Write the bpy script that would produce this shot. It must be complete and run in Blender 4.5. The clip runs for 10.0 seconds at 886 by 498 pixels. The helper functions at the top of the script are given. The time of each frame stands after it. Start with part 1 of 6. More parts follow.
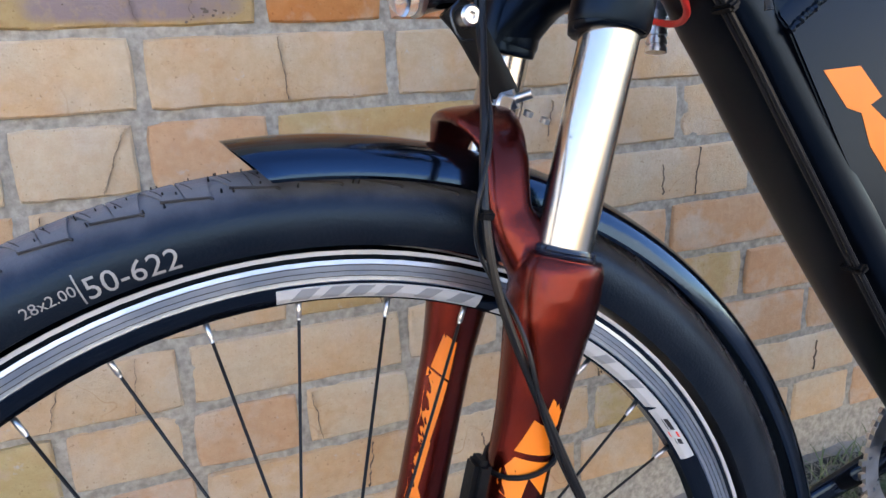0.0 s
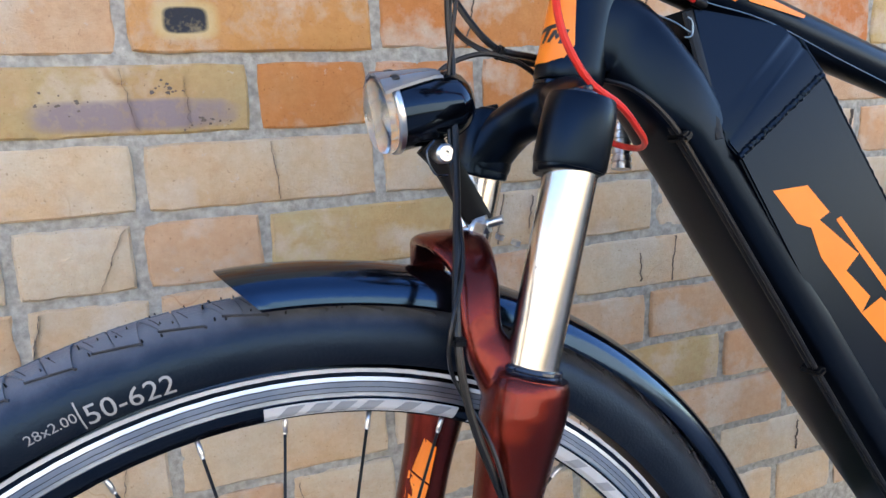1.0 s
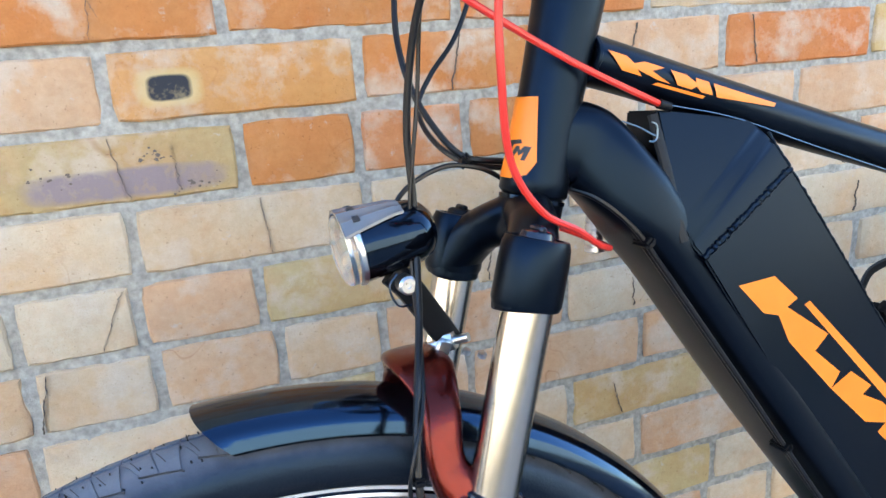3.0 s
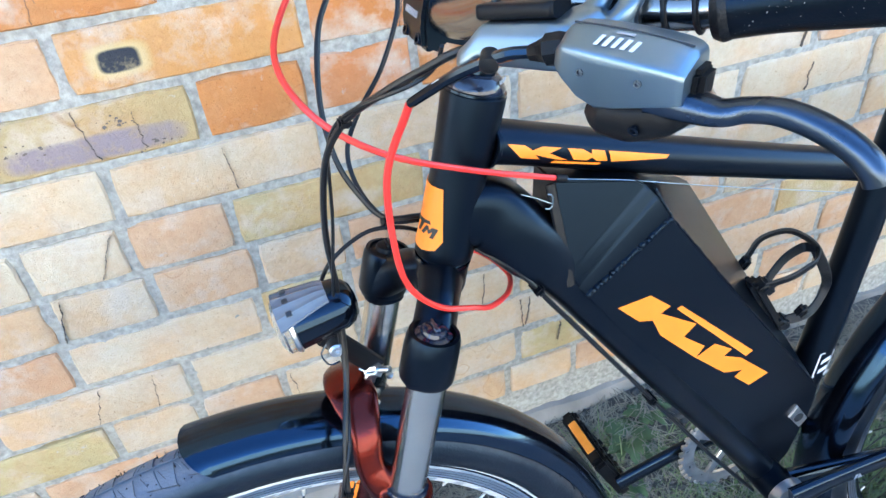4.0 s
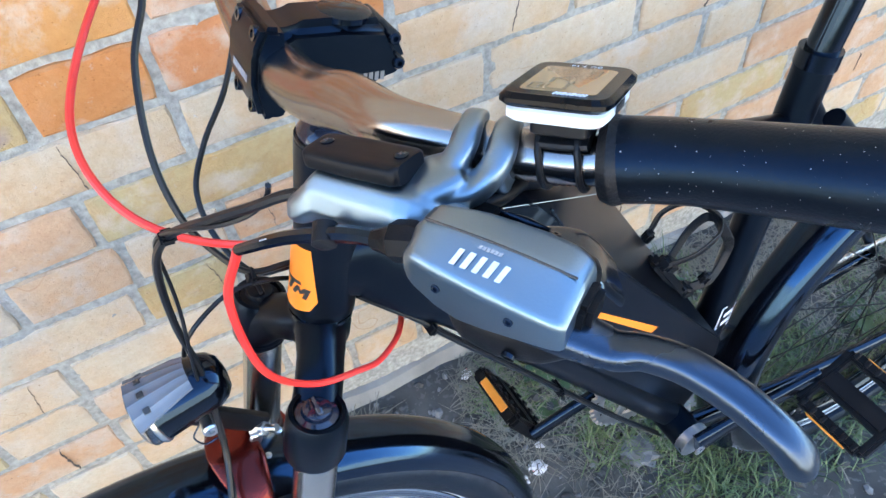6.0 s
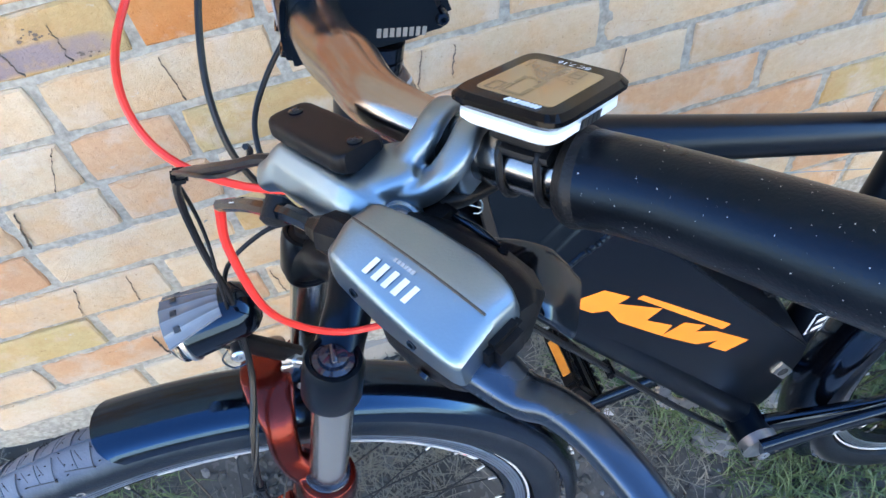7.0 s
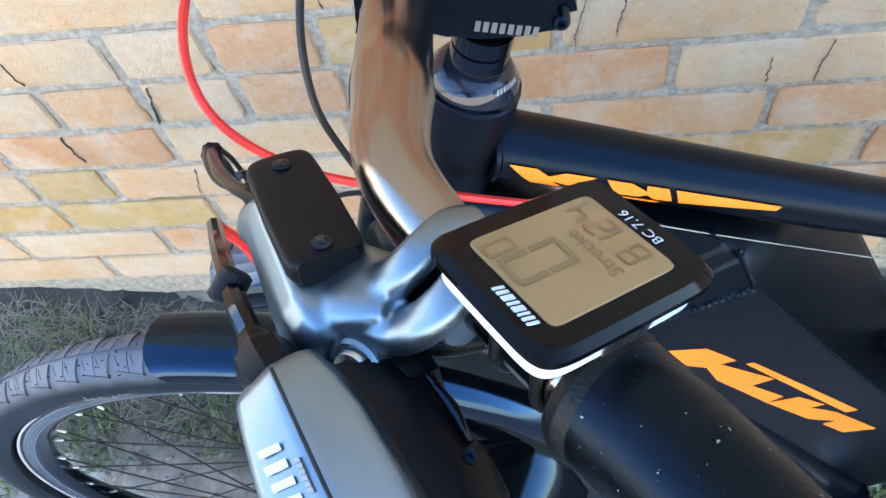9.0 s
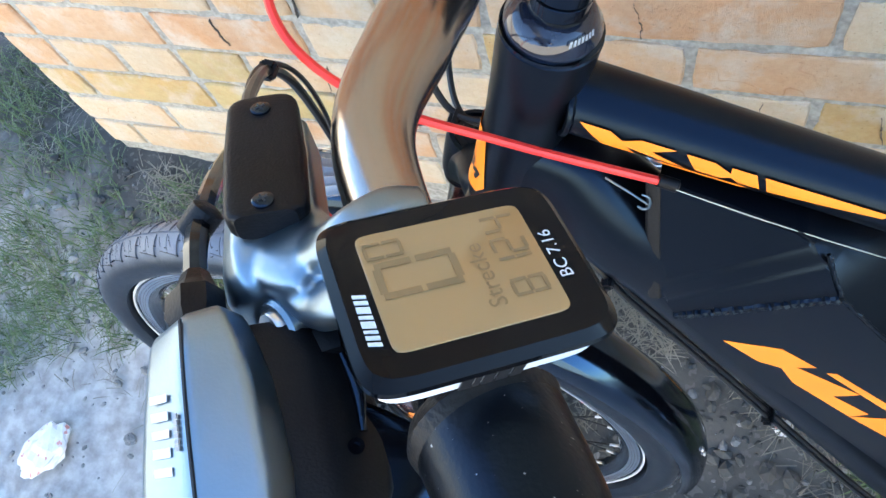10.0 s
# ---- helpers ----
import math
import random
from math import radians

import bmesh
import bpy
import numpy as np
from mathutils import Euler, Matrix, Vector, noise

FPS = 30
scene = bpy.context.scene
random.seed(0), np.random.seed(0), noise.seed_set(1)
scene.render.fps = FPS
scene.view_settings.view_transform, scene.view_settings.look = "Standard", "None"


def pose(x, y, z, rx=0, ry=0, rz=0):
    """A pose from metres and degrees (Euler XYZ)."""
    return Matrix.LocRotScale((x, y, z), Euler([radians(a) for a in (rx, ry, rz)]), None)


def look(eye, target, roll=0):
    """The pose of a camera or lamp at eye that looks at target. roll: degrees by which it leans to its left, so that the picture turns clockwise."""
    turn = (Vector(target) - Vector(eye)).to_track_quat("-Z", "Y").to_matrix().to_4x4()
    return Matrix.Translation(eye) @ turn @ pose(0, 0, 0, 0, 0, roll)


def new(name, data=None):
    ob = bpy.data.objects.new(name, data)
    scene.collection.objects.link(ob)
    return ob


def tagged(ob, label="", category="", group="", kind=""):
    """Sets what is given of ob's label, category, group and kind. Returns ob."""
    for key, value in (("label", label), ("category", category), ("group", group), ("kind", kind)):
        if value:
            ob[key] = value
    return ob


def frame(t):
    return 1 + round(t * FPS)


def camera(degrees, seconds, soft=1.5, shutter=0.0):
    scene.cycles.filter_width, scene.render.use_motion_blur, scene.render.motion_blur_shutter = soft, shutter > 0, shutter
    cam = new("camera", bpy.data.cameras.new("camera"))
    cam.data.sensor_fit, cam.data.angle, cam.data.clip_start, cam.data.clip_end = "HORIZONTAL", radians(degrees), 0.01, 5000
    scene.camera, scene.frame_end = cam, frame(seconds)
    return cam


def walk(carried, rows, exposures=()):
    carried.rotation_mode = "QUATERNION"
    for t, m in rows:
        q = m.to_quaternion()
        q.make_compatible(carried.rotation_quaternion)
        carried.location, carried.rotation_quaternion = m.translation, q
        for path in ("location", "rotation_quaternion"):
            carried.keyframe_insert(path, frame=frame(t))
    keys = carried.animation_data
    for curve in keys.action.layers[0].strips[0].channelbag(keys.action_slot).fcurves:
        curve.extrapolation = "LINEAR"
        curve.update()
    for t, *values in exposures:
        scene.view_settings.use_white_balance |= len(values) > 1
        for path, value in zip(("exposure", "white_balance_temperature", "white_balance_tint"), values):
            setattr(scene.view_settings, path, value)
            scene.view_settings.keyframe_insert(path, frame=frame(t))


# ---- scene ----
cam = camera(63.1, 10.0)
DROP = -0.07  # the rows' heights, lowered so that the ground under the front wheel is 0
PATH = [
    (0, (-0.324, -0.746, 0.852), (0.354, 1.053, 0.301), -2.4),
    (0.2, (-0.323, -0.756, 0.864), (0.37, 1.052, 0.363), -1.9),
    (0.5, (-0.318, -0.762, 0.878), (0.4, 1.047, 0.42), -2.1),
    (1, (-0.322, -0.771, 0.893), (0.394, 1.055, 0.503), -2.4),
    (1.5, (-0.326, -0.784, 0.903), (0.402, 1.049, 0.573), -2.8),
    (2, (-0.327, -0.788, 0.904), (0.398, 1.047, 0.574), -3.0),
    (2.2, (-0.328, -0.79, 0.905), (0.401, 1.045, 0.585), -3.1),
    (3.3, (-0.254, -0.771, 1.081), (0.351, 0.988, 0.347), -3.8),
    (3.5, (-0.238, -0.77, 1.142), (0.368, 0.909, 0.24), -3.9),
    (4, (-0.192, -0.775, 1.264), (0.268, 0.726, 0.025), -5.5),
    (4.5, (-0.165, -0.775, 1.301), (0.25, 0.647, -0.042), -8.3),
    (4.7, (-0.158, -0.75, 1.302), (0.341, 0.612, -0.074), -6.6),
    (4.9, (-0.167, -0.715, 1.293), (0.419, 0.592, -0.103), -4.4),
    (5, (-0.171, -0.711, 1.302), (0.448, 0.596, -0.079), -4.8),
    (5.2, (-0.174, -0.695, 1.309), (0.51, 0.53, -0.116), -2.8),
    (6.3, (-0.076, -0.66, 1.314), (0.292, 0.517, -0.261), -9.4),
    (6.5, (-0.06, -0.659, 1.309), (0.158, 0.504, -0.303), -11.4),
    (7, (-0.043, -0.657, 1.309), (0.116, 0.518, -0.301), -10.0),
    (7.5, (-0.037, -0.653, 1.305), (0.111, 0.514, -0.313), -10.2),
    (8, (-0.029, -0.652, 1.299), (0.077, 0.494, -0.337), -10.3),
    (8.5, (-0.028, -0.626, 1.295), (0.111, 0.478, -0.367), -8.9),
    (8.7, (-0.021, -0.607, 1.293), (0.027, 0.461, -0.397), -9.9),
    (9, (0.008, -0.575, 1.287), (-0.262, 0.434, -0.418), -15.1),
    (9.2, (0.024, -0.568, 1.289), (-0.422, 0.342, -0.435), -18.8),
    (9.5, (0.039, -0.56, 1.278), (-0.55, 0.23, -0.462), -25.8),
    (10, (0.049, -0.55, 1.278), (-0.581, 0.194, -0.469), -27.1),
]
walk(cam, [(t, pose(0, 0, DROP) @ look(eye, target, roll)) for t, eye, target, roll in PATH], exposures=[(0, 2.46, 6670, 15), (2.0, 2.72, 6300, 8), (3.5, 3.08, 6000, 5), (4.0, 3.28, 5750, 3), (5.0, 3.3, 5850, 5), (7.5, 3.16, 6150, 8), (9.0, 3.13, 6320, 6), (10.0, 3.26, 6450, 5)])

# ---- light: open shade of an added, unseen building, lit by the sky and added sunlit yard walls ----
world = bpy.data.worlds.new("sky")
scene.world = world
world.use_nodes = True
wn = world.node_tree.nodes
sky = wn.new("ShaderNodeTexSky")
sky.sky_type, sky.sun_disc = "NISHITA", False
sky.sun_elevation, sky.sun_rotation = radians(22), radians(37)
sky.dust_density, sky.ozone_density, sky.altitude = 0.1, 1.6, 1500
wn["Background"].inputs[1].default_value = 0.15
world.node_tree.links.new(sky.outputs[0], wn["Background"].inputs[0])
sun = new("sun", bpy.data.lights.new("sun", "SUN"))
sun.data.energy, sun.data.angle, sun.data.color = 4.5, radians(0.5), (1.0, 0.93, 0.82)
sun.matrix_world = look((3.0, 4.0, 2.02), (0, 0, 0))  # behind the added building: the bicycle stands in its shade

# ---- materials ----


def mat(name, col, col2=None, rough=0.5, metal=0.0, scale=25.0, bump=0.1, fine=300.0, coat=0.0, rvar=0.08, spots=None, coords="Object", spec=0.5, tint=None):
    """A procedural surface: two colours mixed by noise, grain as bump, uneven gloss; spots: (colour, scale, threshold)."""
    m = bpy.data.materials.new(name)
    m.use_nodes = True
    n, l = m.node_tree.nodes, m.node_tree.links
    b = n["Principled BSDF"]
    co = n.new("ShaderNodeTexCoord")
    big = n.new("ShaderNodeTexNoise")
    big.inputs["Scale"].default_value, big.inputs["Detail"].default_value = scale, 5.0
    l.new(co.outputs[coords], big.inputs["Vector"])
    ramp = n.new("ShaderNodeValToRGB")
    ramp.color_ramp.elements[0].position, ramp.color_ramp.elements[1].position = 0.32, 0.68
    ramp.color_ramp.elements[0].color = (*col, 1)
    ramp.color_ramp.elements[1].color = (*(col2 or tuple(min(1, c * 1.18 + 0.004) for c in col)), 1)
    l.new(big.outputs[0], ramp.inputs[0])
    out = ramp.outputs[0]
    small = n.new("ShaderNodeTexNoise")
    small.inputs["Scale"].default_value, small.inputs["Detail"].default_value = fine, 3.0
    l.new(co.outputs[coords], small.inputs["Vector"])
    if spots:
        dust = n.new("ShaderNodeTexNoise")
        dust.inputs["Scale"].default_value, dust.inputs["Detail"].default_value = spots[1], 1.0
        l.new(co.outputs[coords], dust.inputs["Vector"])
        cut = n.new("ShaderNodeMapRange")
        cut.inputs[1].default_value, cut.inputs[2].default_value = spots[2], spots[2] + 0.03
        l.new(dust.outputs[0], cut.inputs[0])
        mix = n.new("ShaderNodeMix")
        mix.data_type = "RGBA"
        mix.inputs[7].default_value = (*spots[0], 1)
        l.new(cut.outputs[0], mix.inputs[0])
        l.new(out, mix.inputs[6])
        out = mix.outputs[2]
    l.new(out, b.inputs["Base Color"])
    span = n.new("ShaderNodeMapRange")
    span.inputs[3].default_value, span.inputs[4].default_value = max(0.02, rough - rvar), min(1, rough + rvar)
    l.new(big.outputs[0], span.inputs[0])
    l.new(span.outputs[0], b.inputs["Roughness"])
    b.inputs["Metallic"].default_value = metal
    b.inputs["Specular IOR Level"].default_value = spec
    # tint puts the sky's blue sheen into the specular colour
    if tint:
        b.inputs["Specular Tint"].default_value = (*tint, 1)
    b.inputs["Coat Weight"].default_value = coat
    b.inputs["Coat Roughness"].default_value = 0.08
    if bump:
        bu = n.new("ShaderNodeBump")
        bu.inputs["Strength"].default_value, bu.inputs["Distance"].default_value = bump, 0.001
        l.new(small.outputs[0], bu.inputs["Height"])
        l.new(bu.outputs[0], b.inputs["Normal"])
    return m


SKYSHEEN = (0.34, 0.60, 1.0)  # the blue sky's sheen, put into the specular of the blacks
BLACK = mat("satin_black_paint", (0.0012, 0.0013, 0.0020), (0.0022, 0.0024, 0.0036), 0.31, scale=9, bump=0.06, fine=900, rvar=0.07, spec=0.27, tint=SKYSHEEN)
GLOSS = mat("gloss_black_paint", (0.0015, 0.0015, 0.002), (0.003, 0.003, 0.004), 0.10, scale=8, bump=0.02, coat=0.06, spec=0.5, tint=SKYSHEEN)
MATTE = mat("matte_black_plastic", (0.004, 0.004, 0.0045), (0.008, 0.008, 0.009), 0.38, scale=30, bump=0.15, fine=1500, spec=0.14)
RUBBER = mat("black_rubber", (0.005, 0.005, 0.0055), (0.010, 0.010, 0.011), 0.45, scale=40, bump=0.3, fine=900, spec=0.22)
GRIP = mat("black_grip_foam", (0.0018, 0.0018, 0.0022), (0.004, 0.004, 0.0048), 0.30, scale=60, bump=0.12, fine=900, spots=((0.40, 0.40, 0.40), 900, 0.75), spec=0.26, tint=SKYSHEEN)


def tyremat(name, axle):
    """Black rubber whose running surface is grey with dust; axle: the wheel's middle (x, z)."""
    m = mat(name, (0.003, 0.003, 0.004), (0.007, 0.0075, 0.009), 0.42, scale=18, bump=0.3, fine=500, spec=0.5, tint=SKYSHEEN)
    n, l = m.node_tree.nodes, m.node_tree.links
    b = n["Principled BSDF"]
    co = n.new("ShaderNodeTexCoord")
    off = n.new("ShaderNodeVectorMath")
    off.operation = "MULTIPLY_ADD"
    off.inputs[1].default_value, off.inputs[2].default_value = (1, 0, 1), (-axle[0], 0, -axle[1])
    l.new(co.outputs["Object"], off.inputs[0])
    far_out = n.new("ShaderNodeVectorMath")
    far_out.operation = "LENGTH"
    l.new(off.outputs[0], far_out.inputs[0])
    noi = n.new("ShaderNodeTexNoise")
    noi.inputs["Scale"].default_value, noi.inputs["Detail"].default_value = 70, 8
    l.new(co.outputs["Object"], noi.inputs["Vector"])
    add = n.new("ShaderNodeMath")
    add.operation = "MULTIPLY_ADD"
    add.inputs[1].default_value = 0.008
    l.new(noi.outputs[0], add.inputs[0])
    l.new(far_out.outputs["Value"], add.inputs[2])
    rng_node = n.new("ShaderNodeMapRange")
    rng_node.interpolation_type = "SMOOTHSTEP"
    rng_node.inputs[1].default_value, rng_node.inputs[2].default_value = 0.3470, 0.3655
    l.new(add.outputs[0], rng_node.inputs[0])
    mix = n.new("ShaderNodeMix")
    mix.data_type = "RGBA"
    mix.inputs[7].default_value = (0.125, 0.134, 0.152, 1)
    l.new(rng_node.outputs[0], mix.inputs[0])
    l.new(b.inputs["Base Color"].links[0].from_socket, mix.inputs[6])
    l.new(mix.outputs[2], b.inputs["Base Color"])
    return m


TYRE = tyremat("tyre_rubber", (0.0, 0.361))
TYREREAR = tyremat("tyre_rubber_rear", (1.045, 0.361))
# dark colour for strips that paint the shade inside the tread's cuts
GROOVESHADE = mat("groove_shade", (0.025, 0.026, 0.03), (0.05, 0.052, 0.06), 0.9, scale=60, bump=0.2)
# the sky's blue sheen is tinted in here more strongly
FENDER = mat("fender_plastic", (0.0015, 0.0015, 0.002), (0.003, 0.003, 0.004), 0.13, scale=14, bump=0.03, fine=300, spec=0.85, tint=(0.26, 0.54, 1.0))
RED = mat("copper_red_paint", (0.095, 0.0085, 0.006), (0.14, 0.016, 0.009), 0.22, 0.9, scale=12, bump=0.16, fine=2600, coat=0.25)
ORANGE = mat("orange_decal", (0.86, 0.205, 0.008), (0.92, 0.24, 0.014), 0.42, scale=30, bump=0.02)
DARKDECAL = mat("black_decal", (0.012, 0.012, 0.013), None, 0.4)
CHROME = mat("polished_steel", (0.52, 0.48, 0.43), (0.60, 0.56, 0.50), 0.22, 1.0, scale=20, bump=0.03, fine=900, rvar=0.05, spots=((0.05, 0.05, 0.05), 160, 0.76))
STEEL = mat("galvanised_steel", (0.5, 0.5, 0.5), (0.7, 0.7, 0.7), 0.3, 1.0, scale=80, bump=0.1)
ALLOY = mat("grey_anodised_alloy", (0.185, 0.240, 0.290), (0.250, 0.315, 0.365), 0.37, 1.0, scale=14, bump=0.06, fine=1200, rvar=0.05)
ALLOYDARK = mat("dark_anodised_alloy", (0.046, 0.062, 0.092), (0.075, 0.098, 0.135), 0.28, 1.0, scale=14, bump=0.06, fine=1200)
BARMETAL = mat("handlebar_polished_grey", (0.28, 0.25, 0.23), (0.34, 0.31, 0.29), 0.20, 1.0, scale=10, bump=0.03, fine=900)
RIMSILVER = mat("brushed_rim_silver", (0.35, 0.41, 0.50), (0.46, 0.52, 0.61), 0.34, 1.0, scale=30, bump=0.12, fine=700)
RIMWHITE = mat("rim_flange_white", (0.44, 0.45, 0.47), None, 0.4, scale=30)
RIMGREY = mat("rim_decal_grey", (0.22, 0.235, 0.26), (0.28, 0.295, 0.32), 0.4, scale=30)
WHITE = mat("white_plastic", (0.72, 0.73, 0.74), (0.78, 0.79, 0.80), 0.35, scale=20, bump=0.02)
PRINT = mat("white_print", (0.58, 0.60, 0.62), None, 0.5, scale=40)
GREYPRINT = mat("grey_tyre_print", (0.27, 0.275, 0.28), None, 0.7, scale=60)
DIMPRINT = mat("dim_grey_print", (0.13, 0.135, 0.14), None, 0.5, scale=60)
MIRROR = mat("lamp_mirror", (0.92, 0.92, 0.92), None, 0.38, 0.7, scale=30)
REDCABLE = mat("red_cable_housing", (0.60, 0.022, 0.016), (0.70, 0.035, 0.024), 0.36, scale=40, bump=0.03)
CABLE = mat("black_cable_housing", (0.005, 0.005, 0.0055), (0.010, 0.010, 0.011), 0.32, scale=40, bump=0.05, spec=0.3)
LCD = mat("lcd_tan", (0.30, 0.180, 0.072), (0.335, 0.208, 0.088), 0.14, scale=6, bump=0.0, coat=0.35, spec=0.3)
LCDINK = mat("lcd_segments", (0.200, 0.124, 0.052), None, 0.2, coat=0.35, spec=0.3)
PIANO = mat("piano_black", (0.002, 0.002, 0.0025), None, 0.06, scale=10, bump=0.0, spec=0.12)
SMOKE = mat("clear_grey_plastic", (0.085, 0.095, 0.11), (0.14, 0.15, 0.17), 0.14, 0.0, scale=20, bump=0.02, coat=0.3)
AMBER = mat("amber_reflector", (0.75, 0.25, 0.02), (0.85, 0.33, 0.04), 0.3, scale=60)
REDMARK = mat("red_print", (0.7, 0.03, 0.02), None, 0.5)
SPOKE = mat("black_spoke", (0.02, 0.02, 0.02), None, 0.35, 0.6)
HEADSET = mat("gloss_headset_black", (0.012, 0.016, 0.03), None, 0.07, 0.3, bump=0.0, coat=0.3)


def glass(name):
    m = bpy.data.materials.new(name)
    m.use_nodes = True
    b = m.node_tree.nodes["Principled BSDF"]
    b.inputs["Transmission Weight"].default_value, b.inputs["Roughness"].default_value = 1.0, 0.03
    b.inputs["Base Color"].default_value, b.inputs["IOR"].default_value = (0.95, 0.97, 0.98, 1), 1.45
    return m


LENS = glass("clear_lens")


def brickmat(name, cols, stain=None, halo=None):
    """Fired brick: a tone of its own for each brick, blotches, pores and a dusting of mortar. stain: (x, z, width, height, colour, sharp)."""
    m = bpy.data.materials.new(name)
    m.use_nodes = True
    n, l = m.node_tree.nodes, m.node_tree.links
    b = n["Principled BSDF"]
    co, info = n.new("ShaderNodeTexCoord"), n.new("ShaderNodeObjectInfo")
    shift = n.new("ShaderNodeVectorMath")
    shift.operation = "MULTIPLY_ADD"
    shift.inputs[1].default_value = (1, 1, 1)
    times = n.new("ShaderNodeVectorMath")
    times.operation = "SCALE"
    times.inputs[0].default_value = (13, 7, 29)
    l.new(info.outputs["Random"], times.inputs["Scale"])
    l.new(co.outputs["Object"], shift.inputs[0])
    l.new(times.outputs[0], shift.inputs[2])

    def noise_of(scale, detail, rough=0.55):
        t = n.new("ShaderNodeTexNoise")
        t.inputs["Scale"].default_value, t.inputs["Detail"].default_value, t.inputs["Roughness"].default_value = scale, detail, rough
        l.new(shift.outputs[0], t.inputs["Vector"])
        return t

    def mixed(fac, a, c, mode="MIX"):
        x = n.new("ShaderNodeMix")
        x.data_type, x.blend_type = "RGBA", mode
        for sock, v in ((x.inputs[0], fac), (x.inputs[6], a), (x.inputs[7], c)):
            if isinstance(v, bpy.types.NodeSocket):
                l.new(v, sock)
            else:
                sock.default_value = v if isinstance(v, float) else (*v, 1)
        return x.outputs[2]

    def ramped(sock, lo, hi):
        r = n.new("ShaderNodeMapRange")
        r.inputs[1].default_value, r.inputs[2].default_value = lo, hi
        l.new(sock, r.inputs[0])
        return r.outputs[0]

    tone = n.new("ShaderNodeValToRGB")
    e = tone.color_ramp.elements
    e[0].color, e[1].color = (*cols[0], 1), (*cols[-1], 1)
    for i, c in enumerate(cols[1:-1]):
        e.new((i + 1) / (len(cols) - 1)).color = (*c, 1)
    l.new(info.outputs["Random"], tone.inputs[0])
    col = tone.outputs[0]
    blot = noise_of(8, 4)
    col = mixed(ramped(blot.outputs[0], 0.42, 0.72), col, mixed(1.0, col, (1.05, 0.86, 0.68), "MULTIPLY"))
    cloud = noise_of(15, 6, 0.6)
    col = mixed(ramped(cloud.outputs[0], 0.50, 0.68), col, mixed(0.36, col, (0.62, 0.37, 0.20)))
    pale = noise_of(17, 5, 0.65)
    col = mixed(ramped(pale.outputs[0], 0.50, 0.72), col, (0.65, 0.58, 0.48))
    vein, patch = noise_of(11, 2, 0.5), noise_of(6, 2)
    off_mid = n.new("ShaderNodeMath")
    off_mid.operation = "SUBTRACT"
    off_mid.inputs[1].default_value = 0.5
    l.new(vein.outputs[0], off_mid.inputs[0])
    ridge = n.new("ShaderNodeMath")
    ridge.operation = "ABSOLUTE"
    l.new(off_mid.outputs[0], ridge.inputs[0])
    both = n.new("ShaderNodeMath")
    both.operation = "MULTIPLY"
    l.new(ramped(ridge.outputs[0], 0.007, 0.0), both.inputs[0])
    l.new(ramped(patch.outputs[0], 0.58, 0.70), both.inputs[1])
    col = mixed(both.outputs[0], col, mixed(1.0, col, (0.80, 0.67, 0.57), "MULTIPLY"))
    pore = noise_of(260, 2)
    col = mixed(ramped(pore.outputs[0], 0.66, 0.80), col, mixed(1.0, col, (0.58, 0.50, 0.43), "MULTIPLY"))
    mott = noise_of(85, 7, 0.75)
    col = mixed(ramped(mott.outputs[0], 0.40, 0.66), mixed(1.0, col, (0.90, 0.86, 0.82), "MULTIPLY"), col)
    streak = noise_of(34, 8, 0.8)
    col = mixed(ramped(streak.outputs[0], 0.50, 0.70), col, mixed(1.0, col, (0.92, 0.82, 0.72), "MULTIPLY"))
    dust = noise_of(48, 6, 0.7)
    col = mixed(ramped(dust.outputs[0], 0.64, 0.76), col, (0.52, 0.49, 0.44))
    if stain:
        sep = n.new("ShaderNodeSeparateXYZ")
        wob = noise_of(28, 3)
        l.new(co.outputs["Object"], sep.inputs[0])
        parts = []
        for axis, centre, half in ((0, stain[0], stain[2]), (2, stain[1], stain[3])):
            a = n.new("ShaderNodeMath")
            a.operation = "SUBTRACT"
            a.inputs[1].default_value = centre
            l.new(sep.outputs[axis], a.inputs[0])
            d = n.new("ShaderNodeMath")
            d.operation = "DIVIDE"
            d.inputs[1].default_value = half
            l.new(a.outputs[0], d.inputs[0])
            p = n.new("ShaderNodeMath")
            p.operation = "POWER"
            p.inputs[1].default_value = 4.0
            ab = n.new("ShaderNodeMath")
            ab.operation = "ABSOLUTE"
            l.new(d.outputs[0], ab.inputs[0])
            l.new(ab.outputs[0], p.inputs[0])
            parts.append(p.outputs[0])
        s = n.new("ShaderNodeMath")
        l.new(parts[0], s.inputs[0])
        l.new(parts[1], s.inputs[1])
        s2 = n.new("ShaderNodeMath")
        s2.operation = "MULTIPLY_ADD"
        s2.inputs[1].default_value = stain[5] * 2
        l.new(wob.outputs[0], s2.inputs[0])
        l.new(s.outputs[0], s2.inputs[2])
        f = n.new("ShaderNodeMapRange")
        f.inputs[1].default_value, f.inputs[2].default_value = 0.8 + stain[5], 1.3 + 2 * stain[5]
        f.inputs[3].default_value, f.inputs[4].default_value = 1.0, 0.0
        l.new(s2.outputs[0], f.inputs[0])
        if halo:
            h = n.new("ShaderNodeMapRange")
            h.inputs[1].default_value, h.inputs[2].default_value = 1.0, halo[1] ** 4
            h.inputs[3].default_value, h.inputs[4].default_value = 0.9, 0.0
            l.new(s2.outputs[0], h.inputs[0])
            col = mixed(h.outputs[0], col, halo[0])
        speck = noise_of(75, 3, 0.7)
        col = mixed(f.outputs[0], col, mixed(ramped(speck.outputs[0], 0.5, 0.75), stain[4], mixed(0.5, col, stain[4])))
    l.new(col, b.inputs["Base Color"])
    b.inputs["Roughness"].default_value = 0.88
